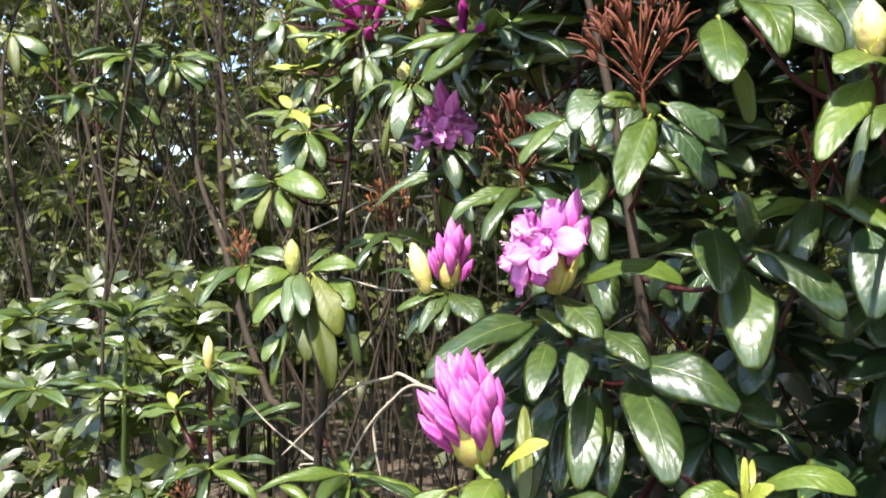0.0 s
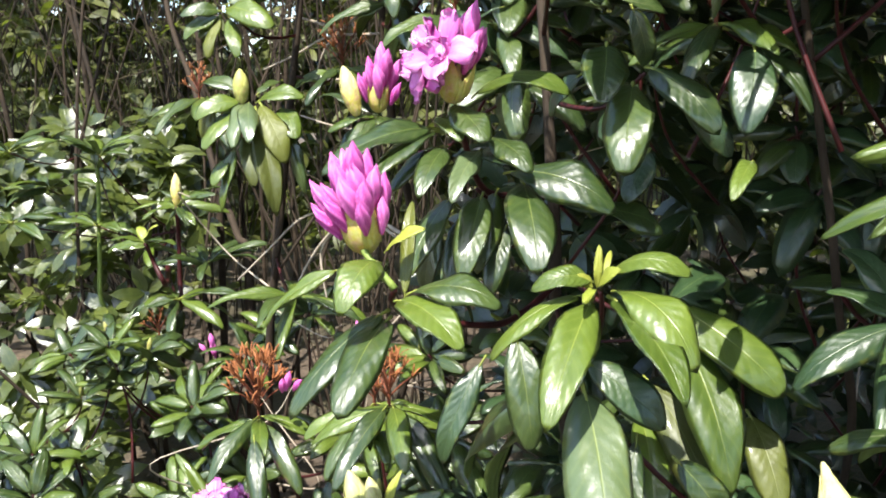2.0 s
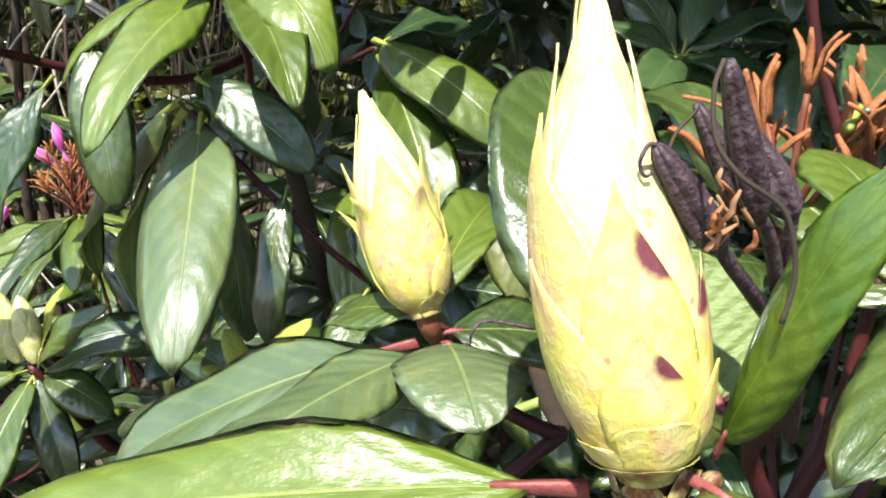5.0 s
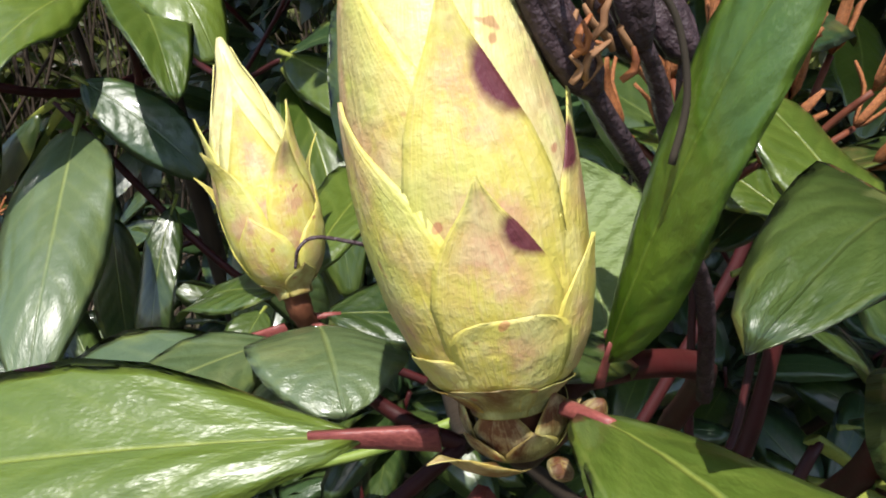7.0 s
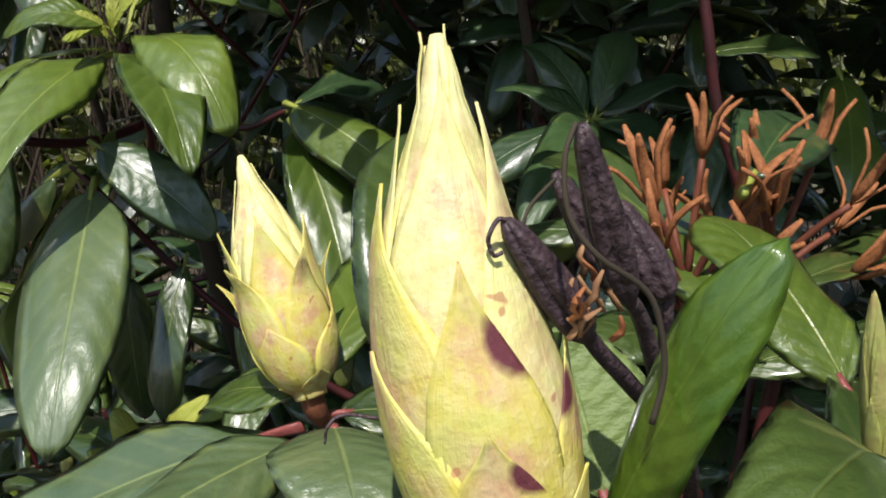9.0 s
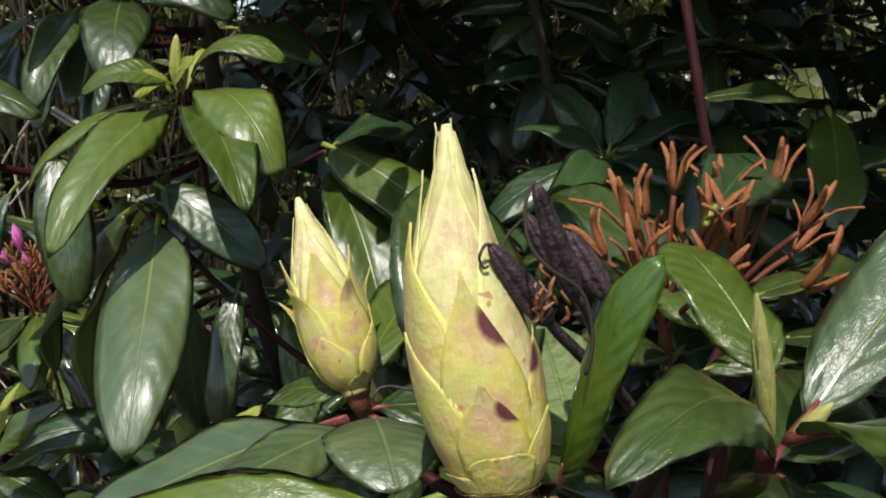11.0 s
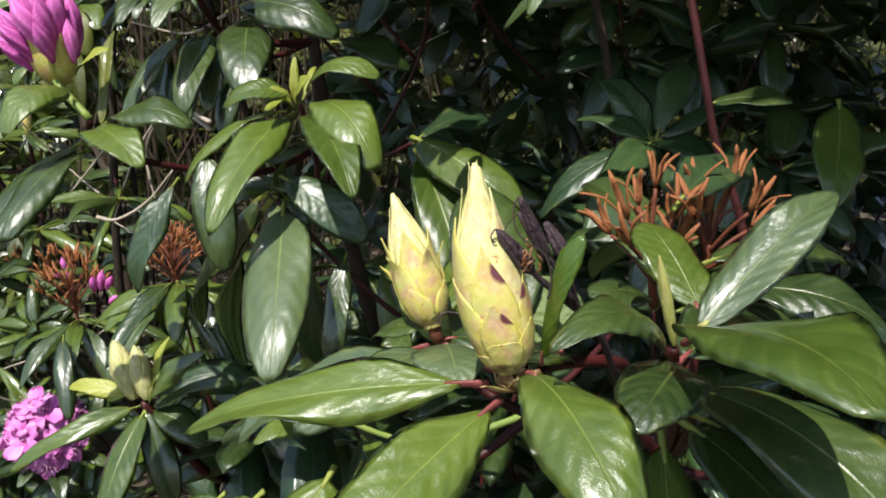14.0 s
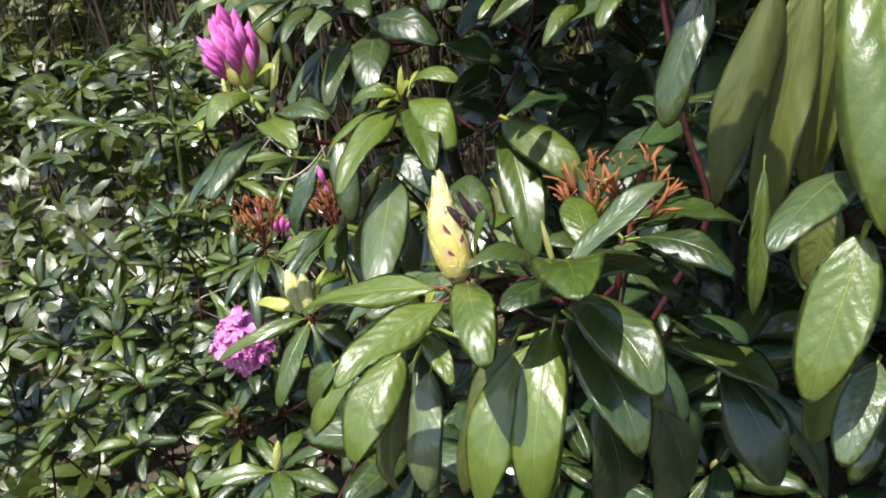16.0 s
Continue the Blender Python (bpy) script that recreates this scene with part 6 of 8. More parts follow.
cluster_far_7 = shoot("drooping cluster of leaves before the thicket", (-0.205, 1.500, 1.473), [
    ((-0.143, 1.453, 1.432), 0.036, 3, 0.12, "f", (-0.200, 1.500, 1.473)),
    ((-0.158, 1.493, 1.414), 0.031, 9, 0.12, "y", (-0.201, 1.500, 1.473)),
    ((-0.215, 1.456, 1.415), 0.026, 0, 0.12, "d", (-0.206, 1.500, 1.473)),
    ((-0.250, 1.478, 1.411), 0.033, -3, 0.12, "f", (-0.209, 1.500, 1.473)),
    ((-0.256, 1.517, 1.474), 0.025, 0, 0.12, "y", (-0.209, 1.500, 1.473)),
    ((-0.207, 1.524, 1.488), 0.014, 0, 0.12, "d", (-0.205, 1.500, 1.473)),
    ((-0.177, 1.503, 1.481), 0.013, 0, 0.12, "f", (-0.203, 1.500, 1.473)),
])
spray_0 = shoot("leafy rhododendron shoot with glossy green leaves", (-0.222, 1.500, 1.367), [
    ((-0.111, 1.503, 1.375), 0.025, 1.3465, 0.12, "f"),
    ((-0.299, 1.577, 1.363), 0.025, 11.7532, 0.12, "f"),
    ((-0.187, 1.408, 1.388), 0.025, 0.866848, 0.12, "d"),
    ((-0.157, 1.593, 1.332), 0.025, -12.3861, 0.12, "f"),
    ((-0.335, 1.513, 1.390), 0.025, 11.1004, 0.12, "f"),
    ((-0.113, 1.468, 1.364), 0.025, 8.41588, 0.12, "d"),
    ((-0.226, 1.606, 1.340), 0.025, 13.3401, 0.12, "f"),
    ((-0.267, 1.410, 1.351), 0.025, 8.22701, 0.12, "f"),
    ((-0.127, 1.532, 1.332), 0.025, 3.52906, 0.12, "d"),
])
spray_1 = shoot("leafy rhododendron shoot with glossy green leaves", (-0.247, 1.500, 1.393), [
    ((-0.156, 1.495, 1.389), 0.025, -5.93002, 0.12, "f"),
    ((-0.290, 1.561, 1.399), 0.025, -4.63318, 0.12, "y"),
    ((-0.245, 1.416, 1.414), 0.025, 5.55659, 0.12, "f"),
    ((-0.177, 1.564, 1.390), 0.025, 5.11403, 0.12, "y"),
    ((-0.334, 1.489, 1.397), 0.025, -9.05696, 0.12, "f"),
    ((-0.158, 1.464, 1.410), 0.025, 5.76968, 0.12, "y"),
    ((-0.292, 1.585, 1.394), 0.025, -13.8284, 0.12, "f"),
])
spray_2 = shoot("leafy rhododendron shoot with glossy green leaves", (-0.124, 1.350, 1.493), [
    ((-0.036, 1.347, 1.478), 0.025, -1.94033, 0.12, "f"),
    ((-0.188, 1.414, 1.454), 0.025, 3.57813, 0.12, "d"),
    ((-0.127, 1.254, 1.482), 0.025, 0.874263, 0.12, "f"),
    ((-0.050, 1.412, 1.450), 0.025, 8.56005, 0.12, "d"),
    ((-0.220, 1.311, 1.497), 0.025, -12.6106, 0.12, "f"),
    ((-0.050, 1.303, 1.471), 0.025, -12.1041, 0.12, "d"),
    ((-0.128, 1.449, 1.452), 0.025, -11.7916, 0.12, "f"),
    ((-0.182, 1.273, 1.471), 0.025, -8.9477, 0.12, "d"),
])
spray_3 = shoot("leafy rhododendron shoot with glossy green leaves", (-0.235, 1.500, 1.479), [
    ((-0.155, 1.502, 1.483), 0.025, 0.324828, 0.12, "y"),
    ((-0.310, 1.541, 1.474), 0.025, -8.78271, 0.12, "f"),
    ((-0.249, 1.427, 1.469), 0.025, -1.295, 0.12, "y"),
    ((-0.200, 1.557, 1.501), 0.025, 2.72588, 0.12, "f"),
    ((-0.312, 1.509, 1.481), 0.025, -2.54696, 0.12, "y"),
    ((-0.174, 1.449, 1.492), 0.025, -10.294, 0.12, "f"),
])
spray_4 = shoot("leafy rhododendron shoot with glossy green leaves", (-0.028, 1.200, 1.405), [
    ((0.090, 1.234, 1.383), 0.025, 6.44448, 0.12, "f"),
    ((-0.118, 1.265, 1.386), 0.025, -14.8131, 0.12, "d"),
    ((-0.035, 1.085, 1.368), 0.025, -9.06945, 0.12, "f"),
    ((0.016, 1.296, 1.309), 0.025, 2.92002, 0.12, "d"),
    ((-0.109, 1.210, 1.318), 0.025, 13.6996, 0.12, "f"),
    ((0.083, 1.123, 1.363), 0.025, 10.9887, 0.12, "d"),
    ((-0.035, 1.297, 1.360), 0.025, -9.96083, 0.12, "f"),
])
spray_5 = shoot("leafy rhododendron shoot with glossy green leaves", (-0.083, 1.300, 1.441), [
    ((0.004, 1.285, 1.350), 0.025, 12.5583, 0.12, "f"),
    ((-0.162, 1.374, 1.394), 0.025, 0.55254, 0.12, "d"),
    ((-0.085, 1.236, 1.361), 0.025, 7.15321, 0.12, "f"),
    ((-0.022, 1.374, 1.408), 0.025, -6.77741, 0.12, "d"),
    ((-0.175, 1.289, 1.389), 0.025, 2.39513, 0.12, "f"),
    ((-0.015, 1.263, 1.369), 0.025, -7.39235, 0.12, "d"),
    ((-0.094, 1.367, 1.366), 0.025, 13.9179, 0.12, "f"),
])
spray_6 = shoot("leafy rhododendron shoot with glossy green leaves", (-0.005, 1.100, 1.467), [
    ((0.091, 1.123, 1.469), 0.025, -13.7491, 0.12, "f"),
    ((-0.065, 1.188, 1.448), 0.025, -2.43578, 0.12, "d"),
    ((-0.007, 0.995, 1.441), 0.025, 7.07646, 0.12, "f"),
    ((0.058, 1.185, 1.457), 0.025, 14.7067, 0.12, "d"),
    ((-0.100, 1.064, 1.473), 0.025, 9.71278, 0.12, "f"),
    ((0.070, 1.017, 1.468), 0.025, 7.0922, 0.12, "d"),
    ((-0.041, 1.188, 1.420), 0.025, 13.7294, 0.12, "f"),
])
spray_7 = shoot("leafy rhododendron shoot with glossy green leaves", (-0.182, 1.500, 1.583), [
    ((-0.082, 1.474, 1.579), 0.025, 6.70396, 0.12, "f"),
    ((-0.269, 1.542, 1.584), 0.025, -12.8385, 0.12, "f"),
    ((-0.187, 1.406, 1.595), 0.025, 9.11217, 0.12, "f"),
    ((-0.129, 1.561, 1.571), 0.025, 12.2878, 0.12, "f"),
    ((-0.272, 1.500, 1.611), 0.025, -14.253, 0.12, "f"),
    ((-0.089, 1.448, 1.563), 0.025, 1.4547, 0.12, "f"),
    ((-0.223, 1.573, 1.585), 0.025, 7.5123, 0.12, "f"),
])
spray_8 = shoot("leafy rhododendron shoot with glossy green leaves", (0.090, 1.000, 1.419), [
    ((0.216, 1.029, 1.440), 0.025, 0.925671, 0.12, "f"),
    ((0.031, 1.075, 1.405), 0.025, -2.92946, 0.12, "d"),
    ((0.102, 0.888, 1.412), 0.025, 1.30158, 0.12, "f"),
    ((0.148, 1.107, 1.417), 0.025, -2.21725, 0.12, "d"),
    ((-0.038, 0.994, 1.391), 0.025, -8.43597, 0.12, "f"),
    ((0.173, 0.910, 1.373), 0.025, -5.33608, 0.12, "d"),
    ((0.090, 1.103, 1.401), 0.025, 11.8844, 0.12, "f"),
    ((0.026, 0.899, 1.364), 0.025, -4.44946, 0.12, "d"),
])
spray_9 = shoot("leafy rhododendron shoot with glossy green leaves", (-0.816, 2.200, 1.671), [
    ((-0.677, 2.158, 1.625), 0.030, -10.9851, 0.12, "f"),
    ((-0.891, 2.306, 1.622), 0.030, -7.55696, 0.12, "d"),
    ((-0.836, 2.077, 1.597), 0.030, 11.3568, 0.12, "f"),
    ((-0.768, 2.319, 1.650), 0.030, 2.18279, 0.12, "d"),
    ((-0.958, 2.138, 1.629), 0.030, 6.07282, 0.12, "f"),
    ((-0.687, 2.105, 1.659), 0.030, -1.02995, 0.12, "d"),
    ((-0.900, 2.344, 1.677), 0.030, -9.91091, 0.12, "f"),
    ((-0.893, 2.048, 1.637), 0.030, 10.825, 0.12, "d"),
])
spray_10 = shoot("leafy rhododendron shoot with glossy green leaves", (-0.696, 2.200, 1.661), [
    ((-0.578, 2.219, 1.648), 0.030, 7.46412, 0.12, "f"),
    ((-0.784, 2.281, 1.609), 0.030, 7.81592, 0.12, "d"),
    ((-0.710, 2.077, 1.652), 0.030, 13.6018, 0.12, "f"),
    ((-0.580, 2.283, 1.663), 0.030, 3.37578, 0.12, "d"),
    ((-0.823, 2.160, 1.673), 0.030, 6.43727, 0.12, "f"),
    ((-0.593, 2.138, 1.625), 0.030, 5.22401, 0.12, "d"),
    ((-0.728, 2.335, 1.644), 0.030, 0.394147, 0.12, "f"),
    ((-0.752, 2.064, 1.663), 0.030, 0.649415, 0.12, "d"),
])
spray_11 = shoot("leafy rhododendron shoot with glossy green leaves", (-0.955, 2.200, 1.562), [
    ((-0.847, 2.179, 1.537), 0.030, 6.74802, 0.12, "f"),
    ((-1.035, 2.281, 1.494), 0.030, -0.378852, 0.12, "d"),
    ((-0.904, 2.061, 1.556), 0.030, -11.7379, 0.12, "f"),
    ((-0.900, 2.323, 1.500), 0.030, 3.97002, 0.12, "d"),
    ((-1.065, 2.212, 1.524), 0.030, -10.2626, 0.12, "f"),
    ((-0.827, 2.144, 1.518), 0.030, -5.43604, 0.12, "d"),
    ((-0.958, 2.315, 1.556), 0.030, 2.9863, 0.12, "f"),
    ((-1.041, 2.106, 1.527), 0.030, 10.4394, 0.12, "d"),
])
spray_12 = shoot("leafy rhododendron shoot with glossy green leaves", (0.039, 1.100, 1.266), [
    ((0.126, 1.082, 1.181), 0.025, 1.01218, 0.12, "d"),
    ((-0.024, 1.205, 1.226), 0.025, -13.9974, 0.12, "s"),
    ((0.065, 1.031, 1.198), 0.025, 3.1825, 0.12, "d"),
    ((0.067, 1.168, 1.164), 0.025, 0.636781, 0.12, "s"),
    ((-0.062, 1.079, 1.221), 0.025, -10.1785, 0.12, "d"),
    ((0.098, 1.075, 1.193), 0.025, -11.5118, 0.12, "s"),
    ((0.025, 1.197, 1.197), 0.025, 9.48505, 0.12, "d"),
])
spray_13 = shoot("leafy rhododendron shoot with glossy green leaves", (0.167, 0.850, 1.217), [
    ((0.253, 0.864, 1.210), 0.025, 13.9725, 0.12, "d"),
    ((0.086, 0.890, 1.196), 0.025, 8.2658, 0.12, "s"),
    ((0.182, 0.769, 1.157), 0.025, -6.04652, 0.12, "d"),
    ((0.245, 0.909, 1.176), 0.025, 5.39544, 0.12, "s"),
    ((0.095, 0.848, 1.162), 0.025, -4.24999, 0.12, "d"),
    ((0.243, 0.827, 1.181), 0.025, 12.5332, 0.12, "s"),
    ((0.169, 0.930, 1.200), 0.025, 11.2144, 0.12, "d"),
])
spray_14 = shoot("leafy rhododendron shoot with glossy green leaves", (-0.720, 1.900, 1.005), [
    ((-0.618, 1.901, 1.055), 0.030, -14.7586, 0.12, "f"),
    ((-0.796, 1.988, 1.030), 0.030, -5.45147, 0.12, "d"),
    ((-0.710, 1.813, 1.043), 0.030, -4.73236, 0.12, "f"),
    ((-0.670, 1.968, 1.033), 0.030, -8.69927, 0.12, "d"),
    ((-0.804, 1.861, 1.042), 0.030, 7.89417, 0.12, "f"),
    ((-0.634, 1.869, 1.010), 0.030, -0.752827, 0.12, "d"),
    ((-0.752, 1.985, 1.037), 0.030, 4.71, 0.12, "f"),
    ((-0.774, 1.831, 1.050), 0.030, -12.4995, 0.12, "d"),
    ((-0.646, 1.940, 1.037), 0.030, 7.27534, 0.12, "f"),
])
spray_15 = shoot("leafy rhododendron shoot with glossy green leaves", (-0.988, 2.000, 0.999), [
    ((-0.880, 2.023, 0.987), 0.030, -4.15385, 0.12, "f"),
    ((-1.067, 2.096, 1.007), 0.030, -5.86577, 0.12, "d"),
    ((-1.002, 1.901, 1.053), 0.030, -7.07559, 0.12, "f"),
    ((-0.925, 2.109, 1.055), 0.030, -8.68348, 0.12, "d"),
    ((-1.093, 2.003, 0.986), 0.030, -8.99308, 0.12, "f"),
    ((-0.882, 1.971, 1.043), 0.030, -0.795767, 0.12, "d"),
    ((-1.025, 2.135, 0.989), 0.030, -1.04721, 0.12, "f"),
    ((-1.068, 1.904, 1.006), 0.030, 1.13236, 0.12, "d"),
    ((-0.886, 2.049, 1.032), 0.030, 4.28175, 0.12, "f"),
])
spray_16 = shoot("leafy rhododendron shoot with glossy green leaves", (-0.940, 2.100, 0.902), [
    ((-0.809, 2.078, 0.920), 0.030, -13.6319, 0.12, "f"),
    ((-1.020, 2.187, 0.930), 0.030, -10.0881, 0.12, "d"),
    ((-0.966, 1.952, 0.924), 0.030, -12.6602, 0.12, "f"),
    ((-0.881, 2.203, 0.893), 0.030, -6.19538, 0.12, "d"),
    ((-1.066, 2.062, 0.889), 0.030, -1.59521, 0.12, "f"),
    ((-0.836, 1.994, 0.924), 0.030, -0.839421, 0.12, "d"),
    ((-0.957, 2.208, 0.933), 0.030, 1.29807, 0.12, "f"),
    ((-0.985, 1.965, 0.873), 0.030, 4.79148, 0.12, "d"),
    ((-0.800, 2.112, 0.911), 0.030, -0.960116, 0.12, "f"),
])
spray_17 = shoot("leafy rhododendron shoot with glossy green leaves", (-0.758, 1.950, 0.827), [
    ((-0.644, 1.936, 0.814), 0.030, -12.963, 0.12, "f"),
    ((-0.857, 2.013, 0.850), 0.030, 2.26809, 0.12, "f"),
    ((-0.776, 1.852, 0.871), 0.030, -13.1987, 0.12, "f"),
    ((-0.705, 2.063, 0.800), 0.030, 4.57256, 0.12, "f"),
    ((-0.872, 1.926, 0.837), 0.030, -6.51036, 0.12, "f"),
    ((-0.668, 1.876, 0.830), 0.030, 8.66102, 0.12, "f"),
    ((-0.779, 2.048, 0.813), 0.030, -13.3428, 0.12, "f"),
    ((-0.794, 1.850, 0.815), 0.030, 9.94092, 0.12, "f"),
])
spray_18 = shoot("leafy rhododendron shoot with glossy green leaves", (-0.527, 1.900, 0.898), [
    ((-0.417, 1.910, 0.928), 0.030, -9.54479, 0.12, "f"),
    ((-0.632, 1.962, 0.913), 0.030, 14.6369, 0.12, "d"),
    ((-0.532, 1.804, 0.908), 0.030, 10.4194, 0.12, "f"),
    ((-0.481, 1.981, 0.872), 0.030, -6.06829, 0.12, "d"),
    ((-0.646, 1.865, 0.872), 0.030, 4.71567, 0.12, "f"),
    ((-0.431, 1.854, 0.920), 0.030, 9.42144, 0.12, "d"),
    ((-0.537, 2.030, 0.896), 0.030, 4.99801, 0.12, "f"),
])
spray_19 = shoot("leafy rhododendron shoot with glossy green leaves", (-0.614, 1.900, 0.782), [
    ((-0.506, 1.873, 0.763), 0.030, -10.856, 0.12, "f"),
    ((-0.674, 1.967, 0.793), 0.030, 9.19781, 0.12, "f"),
    ((-0.575, 1.801, 0.761), 0.030, 1.47082, 0.12, "f"),
    ((-0.560, 1.975, 0.757), 0.030, -0.010222, 0.12, "f"),
    ((-0.719, 1.904, 0.774), 0.030, 5.64982, 0.12, "f"),
    ((-0.520, 1.830, 0.805), 0.030, 3.24103, 0.12, "f"),
    ((-0.649, 2.002, 0.765), 0.030, 7.50468, 0.12, "f"),
])
spray_20 = shoot("leafy rhododendron shoot with glossy green leaves", (-0.444, 1.800, 0.765), [
    ((-0.305, 1.807, 0.820), 0.030, 9.47512, 0.12, "d"),
    ((-0.518, 1.920, 0.767), 0.030, 0.555328, 0.12, "d"),
    ((-0.422, 1.682, 0.758), 0.030, 6.55818, 0.12, "d"),
    ((-0.378, 1.925, 0.807), 0.030, -13.9001, 0.12, "d"),
    ((-0.587, 1.808, 0.753), 0.030, -7.35582, 0.12, "d"),
    ((-0.303, 1.748, 0.787), 0.030, -9.63658, 0.12, "d"),
    ((-0.498, 1.919, 0.790), 0.030, 10.1849, 0.12, "d"),
    ((-0.506, 1.686, 0.795), 0.030, 4.52358, 0.12, "d"),
    ((-0.336, 1.823, 0.798), 0.030, -0.570476, 0.12, "d"),
])
spray_21 = shoot("leafy rhododendron shoot with glossy green leaves", (-0.941, 1.900, 0.839), [
    ((-0.814, 1.865, 0.859), 0.030, -14.3515, 0.12, "d"),
    ((-1.014, 1.996, 0.822), 0.030, 4.91731, 0.12, "f"),
    ((-0.944, 1.760, 0.795), 0.030, 11.0221, 0.12, "d"),
    ((-0.842, 1.982, 0.838), 0.030, 10.911, 0.12, "f"),
    ((-1.093, 1.848, 0.868), 0.030, -3.4725, 0.12, "d"),
    ((-0.818, 1.813, 0.815), 0.030, 10.6231, 0.12, "f"),
    ((-1.016, 2.035, 0.841), 0.030, -9.96493, 0.12, "d"),
    ((-1.015, 1.791, 0.823), 0.030, -1.19579, 0.12, "f"),
    ((-0.822, 1.947, 0.866), 0.030, 6.80053, 0.12, "d"),
])
spray_22 = shoot("leafy rhododendron shoot with glossy green leaves", (-0.110, 1.150, 0.850), [
    ((-0.002, 1.131, 0.822), 0.025, 10.7755, 0.12, "f"),
    ((-0.169, 1.232, 0.812), 0.025, 5.73124, 0.12, "d"),
    ((-0.118, 1.043, 0.786), 0.025, 1.83611, 0.12, "f"),
    ((-0.059, 1.250, 0.801), 0.025, -14.8158, 0.12, "d"),
    ((-0.232, 1.107, 0.843), 0.025, -6.07265, 0.12, "f"),
    ((-0.003, 1.104, 0.817), 0.025, 3.45617, 0.12, "d"),
    ((-0.135, 1.264, 0.844), 0.025, -11.6431, 0.12, "f"),
    ((-0.139, 1.022, 0.840), 0.025, 8.85494, 0.12, "d"),
])
spray_23 = shoot("leafy rhododendron shoot with glossy green leaves", (-0.477, 1.700, 0.707), [
    ((-0.336, 1.701, 0.719), 0.030, -6.52812, 0.12, "d"),
    ((-0.553, 1.797, 0.664), 0.030, -3.22673, 0.12, "f"),
    ((-0.460, 1.593, 0.655), 0.030, 11.521, 0.12, "d"),
    ((-0.429, 1.805, 0.703), 0.030, 14.3528, 0.12, "f"),
    ((-0.573, 1.661, 0.681), 0.030, -6.36197, 0.12, "d"),
    ((-0.365, 1.656, 0.660), 0.030, -14.9841, 0.12, "f"),
    ((-0.531, 1.793, 0.690), 0.030, -4.60532, 0.12, "d"),
    ((-0.507, 1.584, 0.723), 0.030, 6.53556, 0.12, "f"),
    ((-0.359, 1.714, 0.662), 0.030, -12.674, 0.12, "d"),
])
add_bud(spray_2, (-0.123, 1.340, 1.482), (-0.126, 1.340, 1.515), 0.0115, SMALL_BUD, top=BUD_GREEN, low=BUD_GREEN, label="plump green bud")
add_bud(spray_4, (-0.024, 1.200, 1.396), (-0.031, 1.200, 1.430), 0.0105, SMALL_BUD, top=BUD_GREEN, low=BUD_GREEN, label="plump green bud")
add_bud(spray_6, (-0.003, 1.100, 1.468), (-0.008, 1.100, 1.508), 0.0115, SMALL_BUD, label="plump pale bud")
tall_370 = shoot("tall straight shoot rising in front of the dark gap", (-0.488, 1.750, 0.903), [
    ((-0.549, 1.700, 0.883), 0.023, 0, 0.10, "f"),
    ((-0.522, 1.780, 0.844), 0.023, 0, 0.10, "f"),
    ((-0.432, 1.700, 0.870), 0.023, 0, 0.10, "f"),
    ((-0.377, 1.780, 0.890), 0.023, 0, 0.10, "f"),
    ((-0.407, 1.700, 0.941), 0.023, 0, 0.10, "f"),
    ((-0.545, 1.780, 0.905), 0.023, 0, 0.10, "f"),
    ((-0.450, 1.700, 0.870), 0.023, 0, 0.10, "d"),
], stem=[(-0.494, 1.770, 0.821), (-0.495, 1.770, 0.736), (-0.495, 1.770, 0.675)], r=0.0045, mat=STEM_RED)
tall_312 = shoot("tall straight shoot rising in front of the dark gap", (-0.542, 1.700, 0.830), [
    ((-0.595, 1.650, 0.845), 0.023, 0, 0.10, "f"),
    ((-0.639, 1.730, 0.801), 0.023, 0, 0.10, "f"),
    ((-0.497, 1.650, 0.880), 0.023, 0, 0.10, "y"),
    ((-0.566, 1.730, 0.863), 0.023, 0, 0.10, "y"),
    ((-0.487, 1.650, 0.846), 0.023, 0, 0.10, "d"),
    ((-0.579, 1.730, 0.783), 0.023, 0, 0.10, "d"),
], stem=[(-0.534, 1.720, 0.785), (-0.512, 1.720, 0.737)], r=0.0045, mat=STEM_RED)
tall_222 = shoot("tall straight shoot rising in front of the dark gap", (-0.745, 1.950, 0.967), [
    ((-0.779, 1.900, 1.006), 0.023, 0, 0.10, "d"),
    ((-0.765, 1.980, 1.045), 0.023, 0, 0.10, "f"),
    ((-0.671, 1.900, 1.004), 0.023, 0, 0.10, "d"),
    ((-0.679, 1.980, 1.023), 0.023, 0, 0.10, "d"),
    ((-0.793, 1.900, 0.954), 0.023, 0, 0.10, "d"),
    ((-0.726, 1.980, 0.943), 0.023, 0, 0.10, "f"),
], stem=[(-0.755, 1.970, 0.891), (-0.761, 1.970, 0.756), (-0.759, 1.970, 0.620)], r=0.0045, mat=STEM_GREEN)
add_bud(tall_370, (-0.488, 1.750, 0.903), (-0.488, 1.750, 0.975), 0.0115, SMALL_BUD, label="slender cream-green bud")
